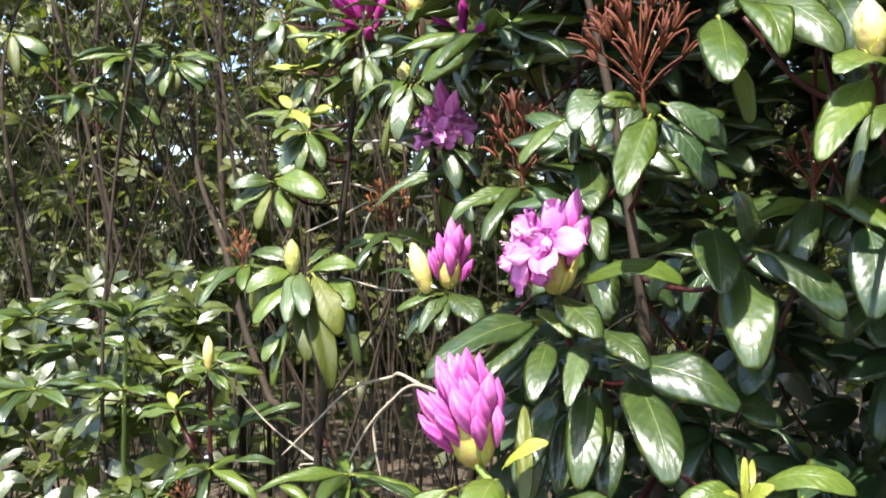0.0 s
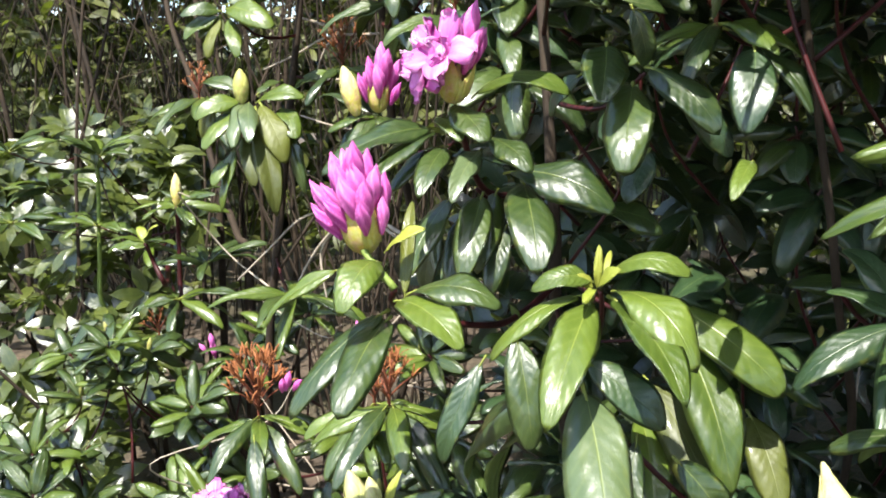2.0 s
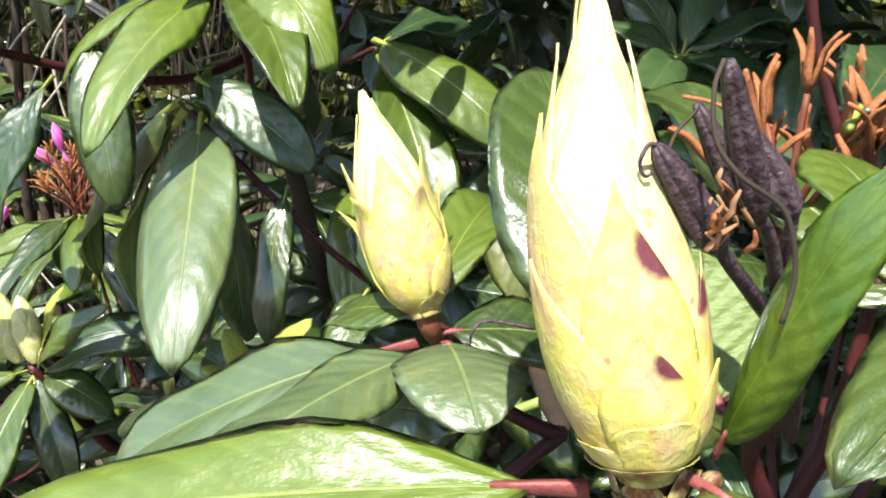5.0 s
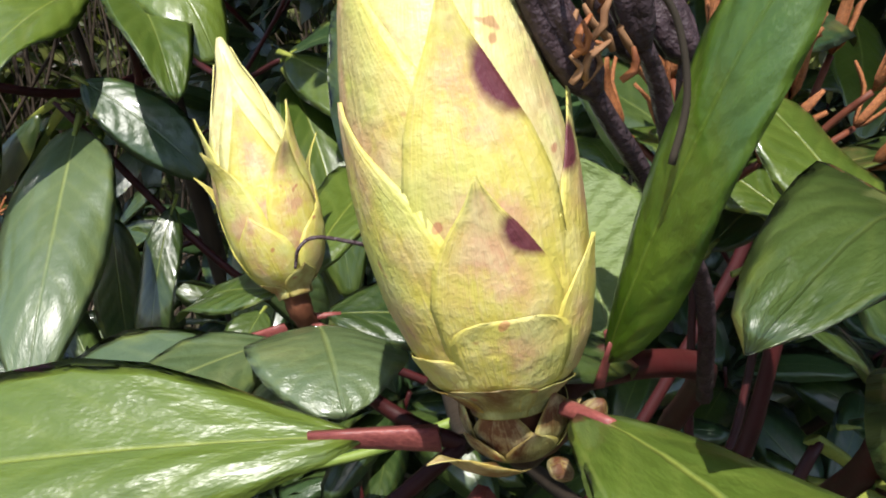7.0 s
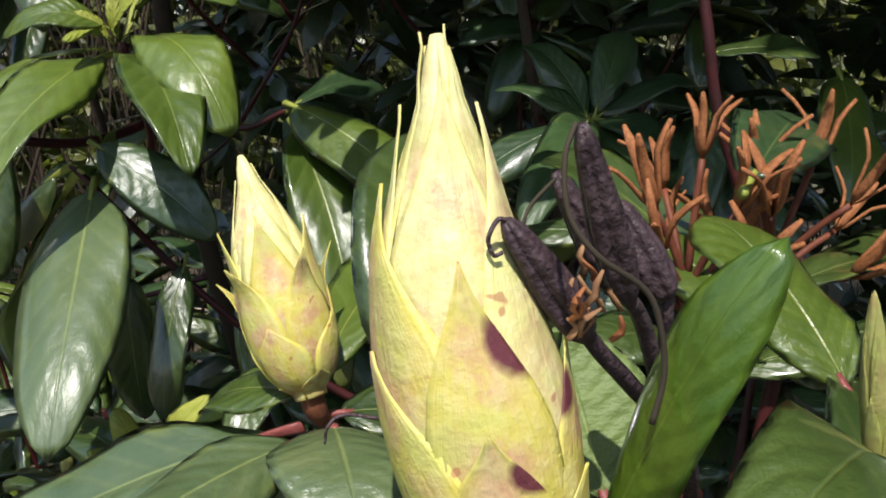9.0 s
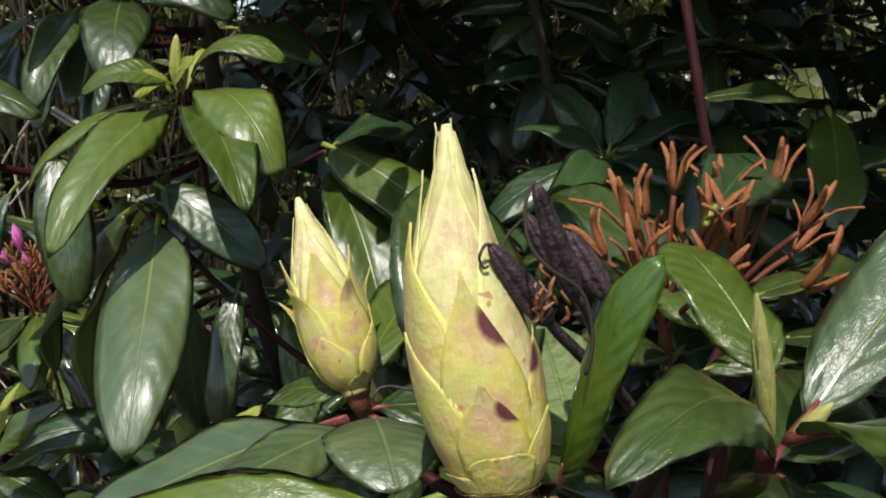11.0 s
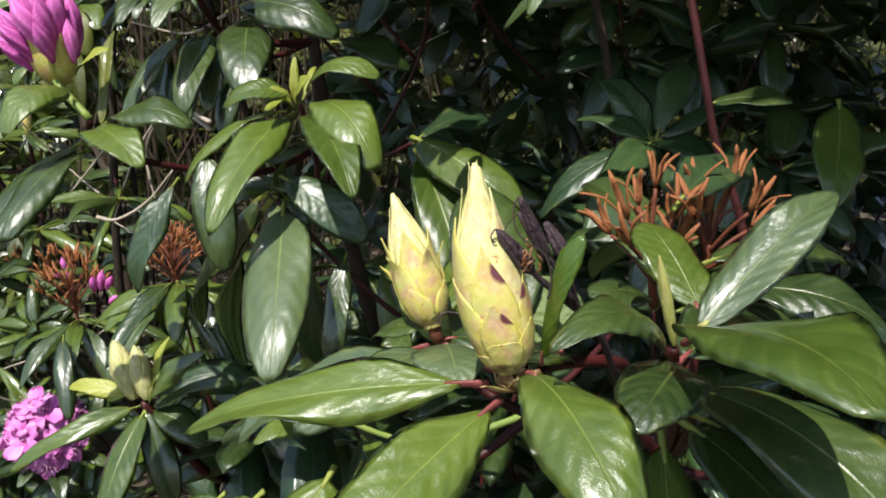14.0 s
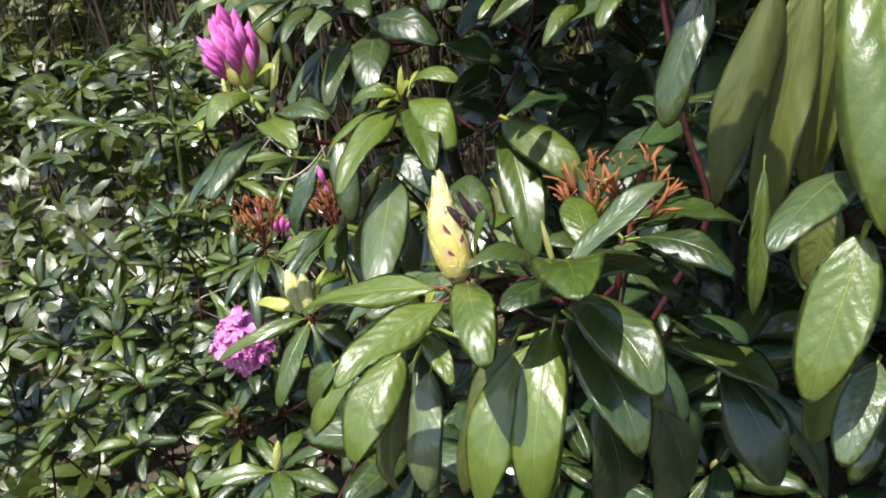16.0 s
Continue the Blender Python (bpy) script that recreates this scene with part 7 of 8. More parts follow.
under_whorl = shoot("whorl of drooping glossy leaves below the fat bud", (0.277, 0.310, 0.849), [
    ((0.239, 0.330, 0.708), 0.024, 0, 0.10, "d"),
    ((0.278, 0.270, 0.749), 0.032, 0, 0.10, "p", (0.284, 0.310, 0.836)),
    ((0.227, 0.260, 0.780), 0.040, -3, 0.10, "f", (0.264, 0.310, 0.848)),
    ((0.307, 0.260, 0.842), 0.019, 0, 0.10, "f", (0.278, 0.310, 0.863)),
    ((0.180, 0.310, 0.775), 0.035, -15, 0.10, "f", (0.230, 0.310, 0.837)),
    ((0.175, 0.330, 0.789), 0.028, -42, 0.10, "f", (0.212, 0.310, 0.837)),
])
low_bud_shoot = shoot("low shoot with a slender bud and narrow leaves", (0.053, 0.520, 0.612), [
    ((-0.031, 0.500, 0.603), 0.024, 0, 0.10, "f"),
    ((0.089, 0.460, 0.603), 0.028, 0, 0.10, "f"),
    ((0.115, 0.520, 0.644), 0.022, 0, 0.10, "d"),
    ((0.018, 0.560, 0.634), 0.014, 0, 0.10, "f"),
    ((0.016, 0.500, 0.574), 0.024, 0, 0.10, "d"),
    ((0.129, 0.500, 0.602), 0.024, 0, 0.10, "d"),
    ((0.068, 0.580, 0.631), 0.022, 0, 0.10, "f"),
])
add_bud(low_bud_shoot, (0.053, 0.520, 0.612), (0.060, 0.520, 0.650), 0.0055, SMALL_BUD, top=BUD_GREEN, low=BUD_GREEN, label="slender green bud")
near_hanging_shoot = shoot("long glossy leaves hanging close by in the sun", (0.503, 0.120, 1.106), [
    ((0.432, 0.091, 1.035), 0.019, 0, 0.06, "d", (0.454, 0.110, 1.090)),
    ((0.462, 0.180, 0.977), 0.022, 0, 0.05, "o", (0.494, 0.180, 1.092)),
    ((0.488, 0.195, 0.950), 0.026, 0, 0.06, "o", (0.513, 0.195, 1.101)),
    ((0.466, 0.050, 0.997), 0.024, 0, 0.10, "p", (0.508, 0.100, 1.012)),
    ((0.508, 0.050, 0.997), 0.037, 0, 0.12, "f", (0.507, 0.100, 1.106)),
    ((0.470, 0.100, 0.950), 0.009, 0, 0.05, "f", (0.473, 0.100, 1.019)),
    ((0.515, 0.210, 0.976), 0.025, 0, 0.05, "o", (0.525, 0.190, 1.095)),
], stem=[(0.552, 0.200, 1.103), (0.655, 0.400, 1.062)], r=0.0024)
near_hanging_shoot_second = shoot("broad glossy leaves hanging beside the path", (0.527, 0.120, 0.986), [
    ((0.509, 0.170, 0.937), 0.023, 0, 0.05, "o", (0.507, 0.140, 0.984)),
    ((0.497, 0.060, 0.904), 0.018, 0, 0.10, "p", (0.518, 0.090, 0.937)),
    ((0.508, 0.160, 0.857), 0.026, -9, 0.05, "f", (0.520, 0.140, 0.912)),
    ((0.480, 0.050, 0.935), 0.027, 0, 0.06, "f", (0.504, 0.070, 0.999)),
    ((0.502, 0.140, 0.947), 0.021, 0, 0.05, "o", (0.509, 0.140, 0.994)),
    ((0.497, 0.060, 0.904), 0.018, 0, 0.10, "p", (0.518, 0.090, 0.937)),
    ((0.521, 0.210, 0.828), 0.022, 0, 0.05, "f", (0.542, 0.210, 0.887)),
], stem=[(0.590, 0.250, 0.952), (0.676, 0.400, 0.901)])


# unseen shoots of the same shrub, added over the path to cast shade
for k, (ox, oy, oz) in enumerate([(0.462, 0.072, 1.170), (0.528, 0.076, 1.175)]):
    shoot("unseen overhanging shoot added to shade the leaves below", (ox, oy, oz), [
        ((ox + 0.062 * math.cos(a + k * 0.4), oy + 0.028 * math.sin(a + k * 0.4), oz - 0.008 * (q % 3)), 0.030, 0, 0.10, "d") for q, a in enumerate((0.1, 0.9, 1.8, 2.6, 3.5, 4.3, 5.2))
    ], stem=[(ox + 0.07, oy + 0.08, oz + 0.02), (0.66, 0.27, 1.24), (0.70, 0.33, 1.30)], r=0.0022)


# ---- dry capsules beside the fat bud ----
def ripe_capsule(parent, base, tip, radius, label=""):
    """A closed, five-ribbed seed capsule with a blunt mouth."""
    m, length = bud_frame(base, tip)
    verts, faces = [], []
    sides = 30
    hs = np.linspace(0, 1, 12)
    for h in hs:
        r = radius * float(np.interp(h, (0, 0.06, 0.25, 0.5, 0.8, 0.93, 1), (0.45, 0.80, 1.0, 0.95, 0.66, 0.52, 0.26)))
        for k in range(sides):
            a = 2 * math.pi * k / sides
            rib = 1 + 0.34 * (abs(math.cos(2.5 * a)) ** 0.5 - 0.75) * min(1, h * 5)
            verts.append((r * rib * math.cos(a), r * rib * math.sin(a) + 0.06 * length * h * (1 - h), length * h))
    for j in range(len(hs) - 1):
        for k in range(sides):
            k2 = (k + 1) % sides
            faces.append((j * sides + k, j * sides + k2, (j + 1) * sides + k2, (j + 1) * sides + k))
    faces.append(tuple(range(sides - 1, -1, -1)))
    faces.append(tuple((len(hs) - 1) * sides + k for k in range(sides)))
    return part("capsule", mesh_of("capsule", verts, faces, [CAPSULE]), parent, m, label)


cap = thing("dried_seed_head", (0.3405, 0.180, 0.9725), "dark purple-brown seed capsules with curled dry styles", "seed head", "dried seed heads")
ripe_capsule(cap, (0.3387, 0.1800, 0.9720), (0.3286, 0.1770, 0.9853), 0.0023, "dark ribbed capsule")
ripe_capsule(cap, (0.3426, 0.1790, 0.9761), (0.3346, 0.1740, 0.9948), 0.0020, "dark ribbed capsule")
ripe_capsule(cap, (0.3489, 0.1830, 0.9750), (0.3433, 0.1850, 0.9855), 0.0022, "dark ribbed capsule")
ripe_capsule(cap, (0.3440, 0.1840, 0.9750), (0.3355, 0.1835, 0.9890), 0.0019)
part("stalk", tube("stalk", [(0.3385, 0.1799, 0.9725), (0.3410, 0.1815, 0.9695), (0.3469, 0.186, 0.9634), (0.362, 0.200, 0.947), (0.372, 0.215, 0.925)], 0.0009, 0.0013, CAPSULE), cap)
part("stalk", tube("stalk", [(0.3426, 0.1790, 0.9765), (0.3460, 0.182, 0.9720), (0.352, 0.188, 0.960)], 0.0009, 0.0011, CAPSULE), cap)
part("stalk", tube("stalk", [(0.3489, 0.1830, 0.9755), (0.3500, 0.185, 0.9700), (0.355, 0.192, 0.955)], 0.0008, 0.0010, CAPSULE), cap)
part("style", tube("style", [(0.3287, 0.1770, 0.9853), (0.3277, 0.1768, 0.9854), (0.3268, 0.1766, 0.9836), (0.3274, 0.1766, 0.9820), (0.3283, 0.1768, 0.9822)], 0.00030, 0.00022, CAPSULE, 6), cap, label="curled dry style")
part("style", tube("style", [(0.3340, 0.1738, 0.9949), (0.3327, 0.1725, 0.9919), (0.3330, 0.1715, 0.9869), (0.3356, 0.1705, 0.9832), (0.3402, 0.1700, 0.9800), (0.3418, 0.1695, 0.9765), (0.3423, 0.1690, 0.9719), (0.3412, 0.1685, 0.9672)], 0.00026, 0.00034, BARK_GREY, 6), cap, label="long grey dry style")
part("style", tube("style", [(0.3350, 0.1820, 0.9885), (0.3334, 0.1800, 0.9879), (0.3315, 0.1790, 0.9862), (0.3304, 0.1780, 0.9841)], 0.00024, 0.0002, BARK_GREY, 6), cap)
part("style", tube("style", [(0.322, 0.205, 0.952), (0.3150, 0.205, 0.9535), (0.3125, 0.204, 0.9525), (0.3120, 0.204, 0.950)], 0.0003, 0.0002, CAPSULE, 6), cap)
_rng = random.Random(12)
for k in range(14):
    c = Vector((0.3375 + _rng.uniform(-0.0022, 0.0035), 0.1765 + _rng.uniform(-0.002, 0.003), 0.9770 + _rng.uniform(-0.0055, 0.0055)))
    w = Vector((_rng.uniform(-0.6, 0.6), _rng.uniform(-0.5, 0.2), 1)).normalized() * _rng.uniform(0.002, 0.0045)
    v, f = strip([c + w * t + Vector((0.0006 * math.sin(5 * t + k), 0, 0)) for t in (0, 0.3, 0.6, 1.0)], 0.0004, 0.00012)
    part("dry_bract", mesh_of("dry_bract", v, f, [HUSK if k % 3 else RUST]), cap)


# ---- shoots that fill the shrub ----
def template(seed, n, length, width, kinds, droop, label):
    """A plain shoot at the origin, pointing up."""
    rng = random.Random(seed)
    t = thing("rhododendron_shoot", (0, 0, 0), label, "shoot", SHOOTS)
    part("stem", tube("stem", [(0, 0, 0.004), (0.004, 0.01, -0.06), (0.002, 0.05, -0.14), (0.0, 0.13, -0.22)], 0.0017, 0.0026, STEM_RED, 6, steps=3), t)
    for k in range(n):
        a = k * 2.39996 + rng.uniform(-0.25, 0.25)
        el = -droop + rng.uniform(-0.35, 0.35) + 0.5 * (k / n)
        r = length * rng.uniform(0.78, 1.08)
        tip = Vector((math.cos(a) * math.cos(el), math.sin(a) * math.cos(el), math.sin(el))) * r
        add_leaf(t, (0, 0, -0.006 * (k % 4)), tip, width * rng.uniform(0.85, 1.15), rng.uniform(-18, 18), rng.uniform(0.06, 0.16), kinds[k % len(kinds)], k, False, False)
    if seed % 3 == 0:
        add_bud(t, (0, 0, 0), (0.002, 0, 0.030), 0.0045, SMALL_BUD[1:3], top=BUD_GREEN, low=BUD_GREEN)
    return t


TEMPLATES = {
    "deep": [template(101 + k, 8, 0.115, 0.041, "sds", 0.45, "shoot with drooping leaves, most coloured dark for shade") for k in range(3)],
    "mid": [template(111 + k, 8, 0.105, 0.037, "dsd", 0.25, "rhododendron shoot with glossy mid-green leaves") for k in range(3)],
    "light": [template(121 + k, 9, 0.085, 0.027, "dfd", 0.10, "sunlit rhododendron shoot with narrow green leaves") for k in range(3)],
}
USED = set()


def plant(kind, at, lean, spin, size, rng):
    q = Vector(lean).normalized().to_track_quat("Z", "Y") @ Euler((0, 0, spin)).to_quaternion()
    pool = TEMPLATES[kind]
    k = rng.randrange(len(pool))
    m = Matrix.LocRotScale(at, q, None)
    if (kind, k) not in USED:
        USED.add((kind, k))
        pool[k].matrix_basis = m
        return
    copy_thing(pool[k], m)


def fill(kind, count, box, seed, lean=(0, -0.5, 1.0), keep=None):
    rng = random.Random(seed)
    (x0, x1), (y0, y1), (z0, z1) = box
    made = 0
    while made < count:
        p = Vector((rng.uniform(x0, x1), rng.uniform(y0, y1), rng.uniform(z0, z1)))
        if keep and not keep(p):
            continue
        made += 1
        plant(kind, p, (lean[0] + rng.uniform(-0.4, 0.4), lean[1] + rng.uniform(-0.4, 0.4), lean[2]), rng.uniform(0, 6.28), 1, rng)


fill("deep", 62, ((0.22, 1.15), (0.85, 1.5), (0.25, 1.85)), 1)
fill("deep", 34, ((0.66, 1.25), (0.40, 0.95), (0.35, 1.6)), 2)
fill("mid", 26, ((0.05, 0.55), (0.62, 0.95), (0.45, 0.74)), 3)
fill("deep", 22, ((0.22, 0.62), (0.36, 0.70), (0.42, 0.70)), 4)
fill("light", 84, ((-0.75, 0.12), (0.82, 1.55), (0.20, 0.74)), 5, keep=lambda p: 0.10 < p.z - (p.y - 0.95) * 0.55 - 0.12 - max(p.x + 0.15, 0) * 0.9 < 0.34 and (p.x + 0.18) ** 2 + (p.z - 0.60) ** 2 > 0.011)
fill("mid", 26, ((0.0, 0.42), (0.82, 1.3), (1.15, 1.75)), 6)
fill("mid", 16, ((0.30, 0.85), (0.62, 0.95), (1.22, 1.75)), 7)


# ---- masses of small leaves ----
def leaf_cloud(name, base, way, normal, length, width, mat, nv=4):
    """Many small folded leaf blades in one mesh."""
    n = len(base)
    way = way / np.linalg.norm(way, axis=1, keepdims=True)
    normal = normal - way * np.sum(way * normal, axis=1, keepdims=True)
    normal /= np.linalg.norm(normal, axis=1, keepdims=True)
    side = np.cross(way, normal)
    vs, uv = [], []
    for j in range(nv + 1):
        s = j / nv
        w = max(0.5 * s ** 0.65 * (1 - s) ** 0.74 * 2.62, 0.015)
        for u in (-1, 0, 1):
            vs.append(base + way * (length * (0.06 + 0.94 * s))[:, None] + side * (width * w * u)[:, None] + normal * (length * (0.30 * s * (1 - s)) + width * 0.10 * abs(u) * w)[:, None])
            uv.append((0.5 + 0.5 * u, 0.1 + 0.9 * s))
    verts = np.stack(vs, axis=1).reshape(-1, 3)
    k = len(vs)
    quad = np.array([(j * 3 + i, j * 3 + i + 1, j * 3 + i + 4, j * 3 + i + 3) for j in range(nv) for i in range(2)])
    faces = (np.arange(n)[:, None, None] * k + quad[None]).reshape(-1, 4)
    me = bpy.data.meshes.new(name)
    me.vertices.add(len(verts))
    me.vertices.foreach_set("co", verts.astype(np.float32).ravel())
    me.loops.add(faces.size)
    me.loops.foreach_set("vertex_index", faces.astype(np.int32).ravel())
    me.polygons.add(len(faces))
    me.polygons.foreach_set("loop_start", np.arange(len(faces), dtype=np.int32) * 4)
    me.update(calc_edges=True)
    me.materials.append(mat)
    layer = me.uv_layers.new(name="UVMap")
    layer.data.foreach_set("uv", np.tile(np.array(uv, dtype=np.float32), (n, 1))[faces.ravel()].ravel())
    me.polygons.foreach_set("use_smooth", [True] * len(me.polygons))
    me.validate()
    return me


def rosettes(rng, centres, lean, per, length, droop=0.15):
    """Leaves in rosettes round the centres."""
    n = len(centres)
    base = np.repeat(centres, per, axis=0)
    a = (np.arange(n * per) * 2.39996) + rng.uniform(-0.4, 0.4, n * per)
    el = rng.uniform(-0.45, 0.55, n * per) - droop
    local = np.stack((np.cos(a) * np.cos(el), np.sin(a) * np.cos(el), np.sin(el)), axis=1)
    axis = np.repeat(lean + rng.normal(0, 0.35, (n, 3)), per, axis=0)
    axis /= np.linalg.norm(axis, axis=1, keepdims=True)
    s = np.cross(axis, (0.3, 1, 0.2))
    s /= np.linalg.norm(s, axis=1, keepdims=True)
    t = np.cross(axis, s)
    way = s * local[:, :1] + t * local[:, 1:2] + axis * local[:, 2:]
    ln = length * rng.uniform(0.7, 1.15, n * per)
    return base - axis * rng.uniform(0, 0.012, (n * per, 1)), way, axis + rng.normal(0, 0.28, (n * per, 3)), ln


def far_shrub():
    """The next rhododendron: a sloping bank of small glossy leaves."""
    rng = np.random.RandomState(11)
    c = []
    while len(c) < 950:
        x, y = rng.uniform(-3.0, -0.15), rng.uniform(1.05, 2.7)
        top = np.interp(y, (1.05, 1.3, 2.0, 2.3, 2.7), (0.05, 0.16, 0.70, 0.98, 1.05)) + 0.07 * math.sin(5 * x + 2 * y) + 0.05 * math.sin(11 * x - 7 * y)
        if x > -0.58 or ((x + 1.5) / 1.55) ** 2 + ((y - 1.95) / 1.05) ** 2 > 1.0 or noise.noise(Vector((x * 3.6, y * 3.6, 7))) < -0.10:
            continue
        c.append((x, y, top - rng.exponential(0.09)))
    c = np.array(c)
    c = c[c[:, 2] > 0.02]
    b, w, nrm, ln = rosettes(rng, c, np.array((0.1, -0.55, 0.85)), 9, 0.090)
    t = thing("far_rhododendron", (-1.5, 2.2, 0), "wide rhododendron bank of small glossy sunlit leaves", "shrub")
    ob = part("foliage", leaf_cloud("foliage", b, w, nrm, ln, ln * 0.36, LEAF_MASS), t)
    ob["kind"] = "stuff"
    for k in range(26):
        r = random.Random(k)
        x, y = r.uniform(-2.8, -0.7), r.uniform(1.7, 2.5)
        part("stem", tube("stem", [(x, y + 0.2, -0.03), (x + r.uniform(-0.1, 0.1), y + 0.05, 0.3), (x + r.uniform(-0.2, 0.2), y - 0.1, 0.65)], 0.008, 0.003, BARK, 6, 0.1, r, 4), t)


far_shrub()


# ---- the thicket of bare stems behind ----
def thicket():
    rng = random.Random(5)
    group = "thicket of tall thin stems"
    for clump in range(51):
        cx, cy = (rng.uniform(-3.6, 2.6), rng.uniform(2.7, 5.2)) if clump < 44 else (rng.uniform(-0.75, 0.15), rng.uniform(1.95, 2.7))
        t = thing("thicket_shrub", (cx, cy, 0), "clump of thin dark upright stems forking upwards", "shrub", group)
        for k in range(rng.randrange(6, 9)):
            x, y = cx + rng.uniform(-0.25, 0.25), cy + rng.uniform(-0.25, 0.25)
            lx, ly, h = rng.uniform(-1.5, 1.5), rng.uniform(-0.35, 0.35), rng.uniform(2.2, 4.2)
            pts = [(x, y, -0.05)] + [(x + lx * f ** 1.3 + rng.uniform(-0.13, 0.13), y + ly * f + rng.uniform(-0.1, 0.1), h * f) for f in (0.2, 0.42, 0.66, 0.85, 1.0)]
            r = rng.uniform(0.0018, 0.0060)
            stem = part("stem", tube("stem", pts, r, r * 0.35, BARK_GREY if rng.random() < 0.6 and clump < 44 else BARK, 6, 0.08, rng, 4), t)
            for q in range(3):
                s = Vector(pts[1]).lerp(Vector(pts[4]), rng.random())
                e = s + Vector((rng.uniform(-0.6, 0.6), rng.uniform(-0.3, 0.3), rng.uniform(0.15, 0.8)))
                part("twig", tube("twig", [s, s.lerp(e, 0.5) + Vector((rng.uniform(-0.06, 0.06), 0, 0)), e], r * 0.4, r * 0.15, BARK_GREY, 5, steps=3), stem)


thicket()


def thicket_leaves():
    rng = np.random.RandomState(21)
    n = 6200
    c = np.stack((rng.uniform(-4.5, 3.5, n), rng.uniform(2.8, 6.0, n), 0.2 + 4.3 * rng.uniform(0, 1, n) ** 0.7), axis=1)
    b, w, nrm, ln = rosettes(rng, c, np.array((0.0, -0.3, 1.0)), 7, 0.085, 0.3)
    ob = new("thicket_foliage", leaf_cloud("thicket_foliage", b, w, nrm, ln, ln * 0.34, LEAF_MASS_WARM))
    tagged(ob, "sparse olive and yellow-green leaves among thin stems", "foliage", kind="stuff")
    # canopy added above the view so the thicket stems stand in shade
    n = 220
    c = np.stack((rng.uniform(-4.6, 1.0, n), rng.uniform(1.7, 4.6, n), rng.uniform(3.0, 4.2, n)), axis=1)
    b, w, nrm, ln = rosettes(rng, c, np.array((0.0, -0.3, 1.0)), 7, 0.16, 0.2)
    ob = new("thicket_crowns", leaf_cloud("thicket_crowns", b, w, nrm, ln, ln * 0.40, LEAF_MASS_WARM, 3))
    tagged(ob, "unseen leaf canopy added to shade the thicket stems", "foliage", kind="stuff")
    n = 7500
    c = np.stack((rng.uniform(-10, 9, n), rng.uniform(6.5, 9.5, n), 7.5 * rng.uniform(0.0, 1.0, n) ** 1.4), axis=1)
    b, w, nrm, ln = rosettes(rng, c, np.array((0.0, -0.5, 1.0)), 7, 0.33, 0.3)
    ob = new("distant_foliage", leaf_cloud("distant_foliage", b, w, nrm, ln, ln * 0.45, LEAF_MASS_WARM, 3))
    tagged(ob, "distant green hedge leaves closing the view", "foliage", kind="stuff")


thicket_leaves()


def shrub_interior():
    """The dense, dark inside of the near shrub and unseen shading clusters above it."""
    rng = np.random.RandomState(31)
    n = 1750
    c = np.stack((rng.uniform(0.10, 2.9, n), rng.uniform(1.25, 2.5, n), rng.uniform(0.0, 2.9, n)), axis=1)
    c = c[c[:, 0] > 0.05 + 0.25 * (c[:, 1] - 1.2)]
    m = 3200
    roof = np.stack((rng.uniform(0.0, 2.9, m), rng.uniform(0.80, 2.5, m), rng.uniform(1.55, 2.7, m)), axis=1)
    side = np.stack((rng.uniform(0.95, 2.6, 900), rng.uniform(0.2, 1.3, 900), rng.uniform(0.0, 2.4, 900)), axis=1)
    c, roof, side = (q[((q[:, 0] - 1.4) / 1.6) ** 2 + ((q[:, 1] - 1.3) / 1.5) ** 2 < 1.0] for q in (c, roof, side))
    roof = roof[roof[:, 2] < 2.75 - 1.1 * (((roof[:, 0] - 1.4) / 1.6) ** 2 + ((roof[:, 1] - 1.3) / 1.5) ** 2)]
    # shade and over: unseen leaf clusters added above to block the sun
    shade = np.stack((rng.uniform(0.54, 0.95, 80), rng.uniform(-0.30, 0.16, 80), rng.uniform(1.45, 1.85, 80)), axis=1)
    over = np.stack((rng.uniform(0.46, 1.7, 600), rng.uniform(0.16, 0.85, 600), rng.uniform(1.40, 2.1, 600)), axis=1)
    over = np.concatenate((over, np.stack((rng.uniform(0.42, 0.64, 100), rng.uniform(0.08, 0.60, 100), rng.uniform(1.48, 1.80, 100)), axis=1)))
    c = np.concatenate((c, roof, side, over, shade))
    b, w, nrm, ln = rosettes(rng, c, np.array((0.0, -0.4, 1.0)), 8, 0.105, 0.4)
    ob = new("inner_foliage", leaf_cloud("inner_foliage", b, w, nrm, ln, ln * 0.32, LEAF_MASS_SHADED))
    tagged(ob, "dense leaves coloured dark for shade, with unseen shading clusters above", "foliage", kind="stuff")


shrub_interior()


# ---- pale dead twigs ----
def dead_twig(pts, r, label="pale curved dead twig"):
    t = thing("dead_twig", pts[-1], label, "twig", "dead twigs")
    part("twig", tube("twig", pts, r * 0.5, r, TWIG_PALE, 6, 0.12, random.Random(len(pts))), t)


dead_twig([(-0.231, 1.500, 1.188), (-0.162, 1.450, 1.213), (-0.097, 1.400, 1.240), (-0.023, 1.350, 1.241), (0.041, 1.300, 1.238), (0.106, 1.000, 1.177)], 0.0028)
dead_twig([(-0.237, 1.300, 0.839), (-0.178, 1.280, 0.897), (-0.121, 1.250, 0.950), (-0.057, 1.200, 0.976), (-0.029, 1.150, 0.985), (0.074, 0.950, 0.958)], 0.0028)
dead_twig([(-0.142, 1.200, 0.802), (-0.097, 1.180, 0.894), (-0.053, 1.150, 0.950), (-0.007, 1.100, 0.982), (0.085, 0.900, 0.970)], 0.0028)
dead_twig([(-0.072, 1.200, 0.829), (-0.079, 1.200, 0.869), (-0.080, 1.200, 0.910), (-0.054, 1.160, 0.948)], 0.0028)
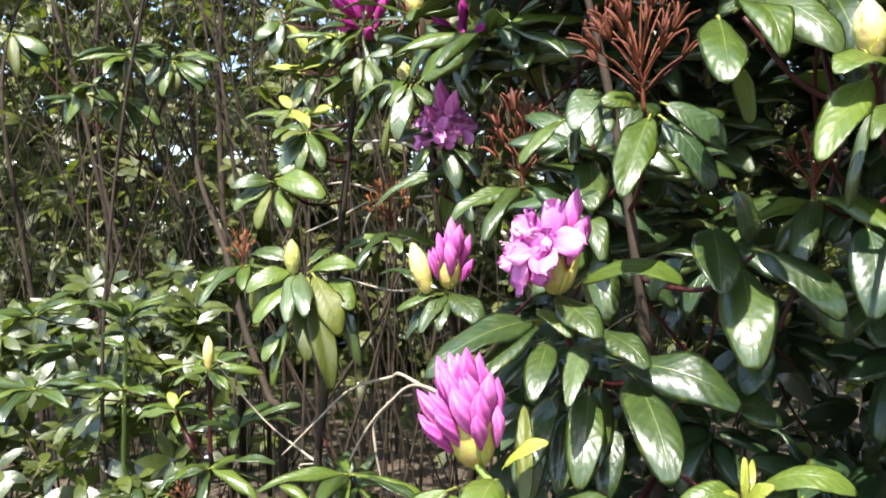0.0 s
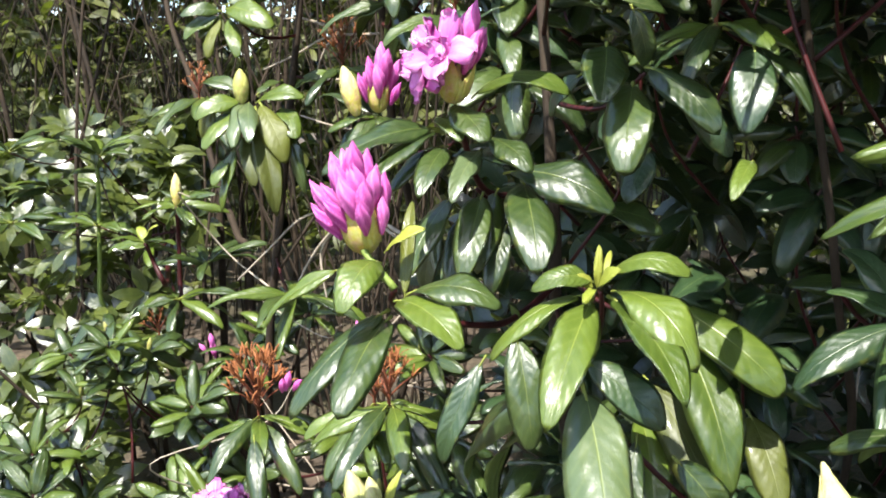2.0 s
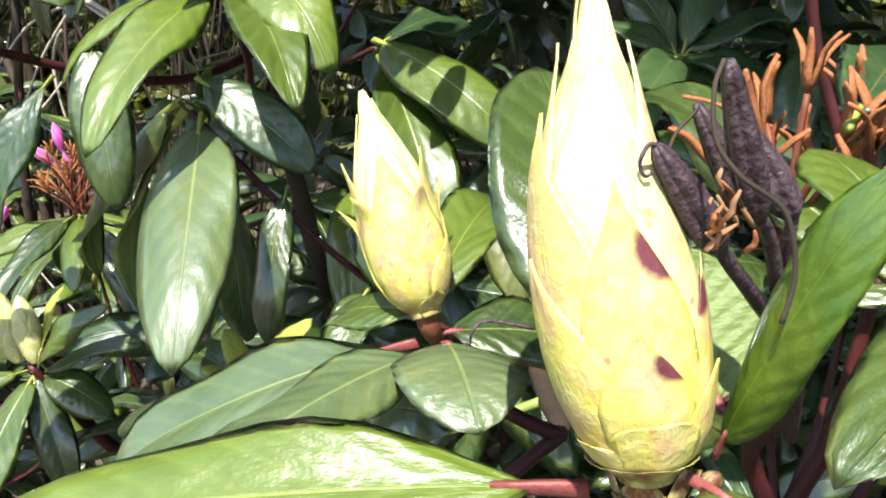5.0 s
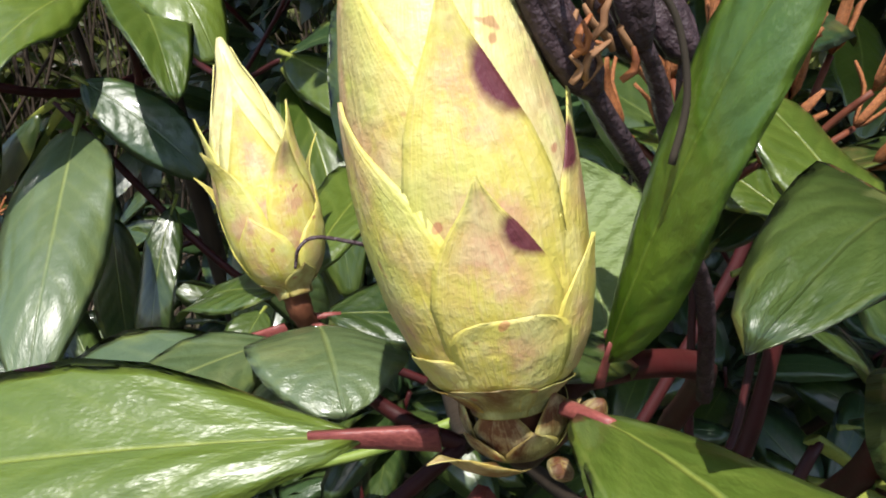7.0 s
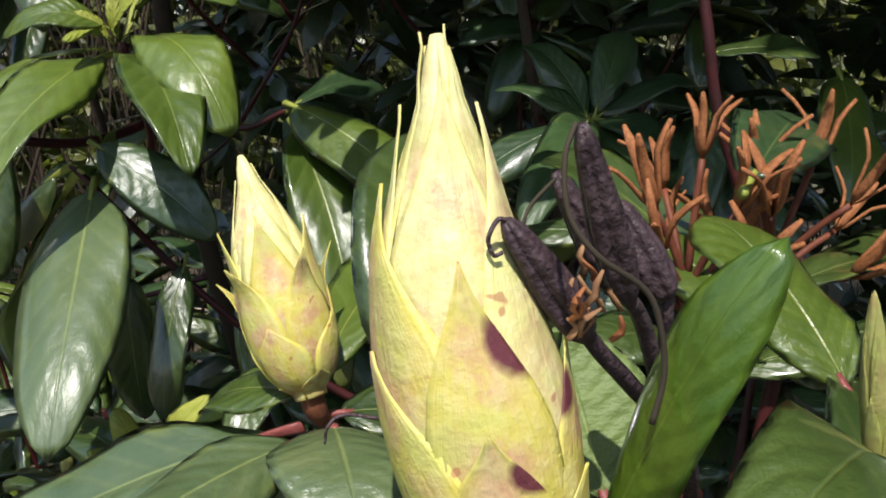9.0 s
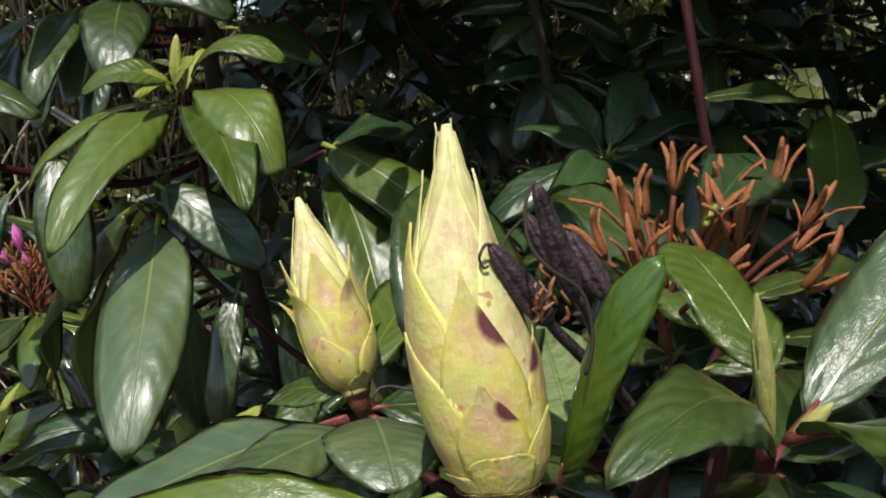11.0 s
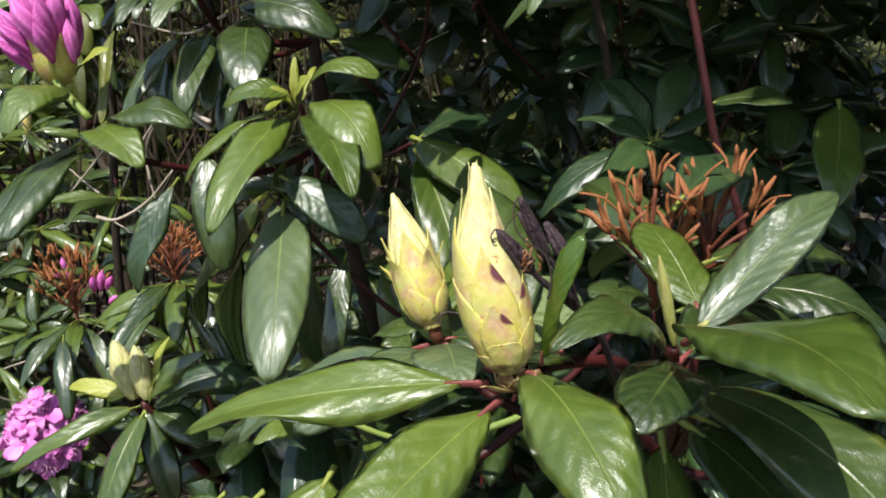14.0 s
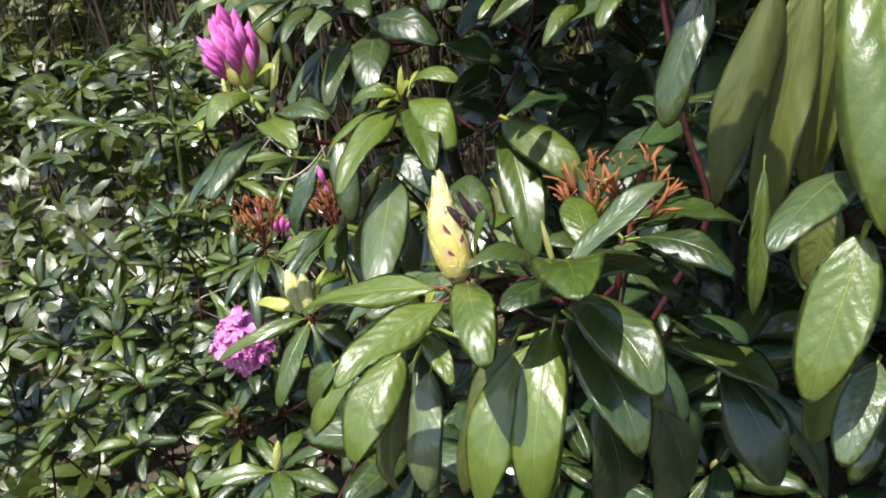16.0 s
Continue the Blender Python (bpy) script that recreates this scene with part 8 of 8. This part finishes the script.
dead_twig([(-0.119, 1.400, 1.107), (-0.118, 1.400, 1.169), (-0.095, 1.380, 1.225), (-0.038, 1.380, 1.280)], 0.0028)
dead_twig([(-0.196, 1.500, 1.159), (-0.120, 1.420, 1.169), (-0.040, 1.380, 1.173), (-0.011, 1.360, 1.209)], 0.0028)
dead_twig([(-0.152, 1.400, 1.340), (-0.099, 1.350, 1.333), (-0.050, 1.300, 1.327), (0.006, 1.200, 1.299)], 0.0028)
dead_twig([(-0.173, 1.400, 1.269), (-0.135, 1.400, 1.269), (-0.076, 1.380, 1.248)], 0.0028)
dead_twig([(-0.058, 1.400, 1.291), (-0.054, 1.400, 1.258), (-0.012, 1.380, 1.214), (-0.002, 1.360, 1.195)], 0.0028)
dead_twig([(0.178, 1.000, 1.437), (0.150, 1.000, 1.384), (0.175, 1.000, 1.290), (0.202, 1.000, 1.236)], 0.0028)
dead_twig([(-0.172, 1.500, 1.108), (-0.066, 1.450, 1.084), (0.034, 1.300, 1.106)], 0.0028)
dead_twig([(0.082, 0.750, 0.937), (0.054, 0.750, 0.907), (0.024, 0.750, 0.891), (0.005, 0.750, 0.894)], 0.0018)


# ---- thick stems in the thicket ----
def young_tree(points, r):
    foot = points[0]
    t = thing("young_tree", (foot[0], foot[1], 0), "thin dark crooked tree stem standing in the thicket", "tree", "young trees in the thicket")
    part("trunk", tube("trunk", [(foot[0], foot[1], -0.05)] + points, r, r * 0.6, BARK, 9, 0.08, random.Random(int(r * 1e5)), 7), t)



young_tree([(-0.730, 2.900, 0.787), (-0.771, 2.900, 1.141), (-0.799, 2.950, 1.621), (-0.796, 3.000, 2.031), (-0.770, 3.000, 2.432)], 0.0140)
young_tree([(-0.594, 2.700, 0.776), (-0.695, 2.750, 1.405), (-0.772, 2.800, 1.976), (-0.794, 2.800, 2.258)], 0.0085)
young_tree([(-1.119, 2.800, 0.653), (-1.135, 2.800, 1.170), (-1.186, 2.800, 1.456), (-1.286, 2.850, 1.829), (-1.419, 2.900, 2.214)], 0.0100)
young_tree([(-0.992, 2.700, 0.745), (-1.066, 2.700, 1.150), (-1.140, 2.750, 1.432), (-1.146, 2.750, 1.786), (-1.129, 2.800, 2.172)], 0.0085)
young_tree([(-1.438, 2.900, 0.757), (-1.495, 2.900, 1.234), (-1.544, 2.900, 1.629), (-1.551, 2.950, 1.876), (-1.470, 3.000, 2.209)], 0.0095)
young_tree([(-0.954, 3.100, 0.720), (-0.974, 3.100, 1.226), (-1.073, 3.100, 1.501), (-1.129, 3.100, 1.817), (-1.107, 3.100, 2.275)], 0.0085)
young_tree([(-0.602, 3.000, 0.812), (-0.650, 3.000, 1.423), (-0.695, 3.000, 1.727), (-0.653, 3.000, 2.229)], 0.0085)
young_tree([(-0.481, 3.000, 0.729), (-0.502, 3.000, 1.217), (-0.473, 3.000, 1.621), (-0.511, 3.000, 2.225)], 0.0100)
young_tree([(-0.357, 1.850, 0.714), (-0.398, 1.900, 0.819), (-0.477, 2.000, 0.964), (-0.548, 2.100, 1.152), (-0.643, 2.200, 1.362), (-0.699, 2.300, 1.682)], 0.010)


def twig_tangle():
    """Thin bare twigs inside the shrub."""
    rng = random.Random(77)
    for k in range(90):
        s = Vector((rng.uniform(-0.35, 0.75), rng.uniform(1.05, 1.9), rng.uniform(0.15, 1.5)))
        if (join_branch(s) - s).length > 0.28:
            continue
        if s.z > 0.85 and s.x < 0.2:
            continue
        e = s + Vector((rng.uniform(-0.22, 0.22), rng.uniform(-0.2, 0.2), rng.uniform(-0.1, 0.25)))
        dead_twig([e, s.lerp(e, 0.6) + Vector((rng.uniform(-0.05, 0.05), 0, rng.uniform(-0.05, 0.05))), s, join_branch(s)], rng.uniform(0.0012, 0.0026), "thin pale bare twig inside the shrub")


twig_tangle()
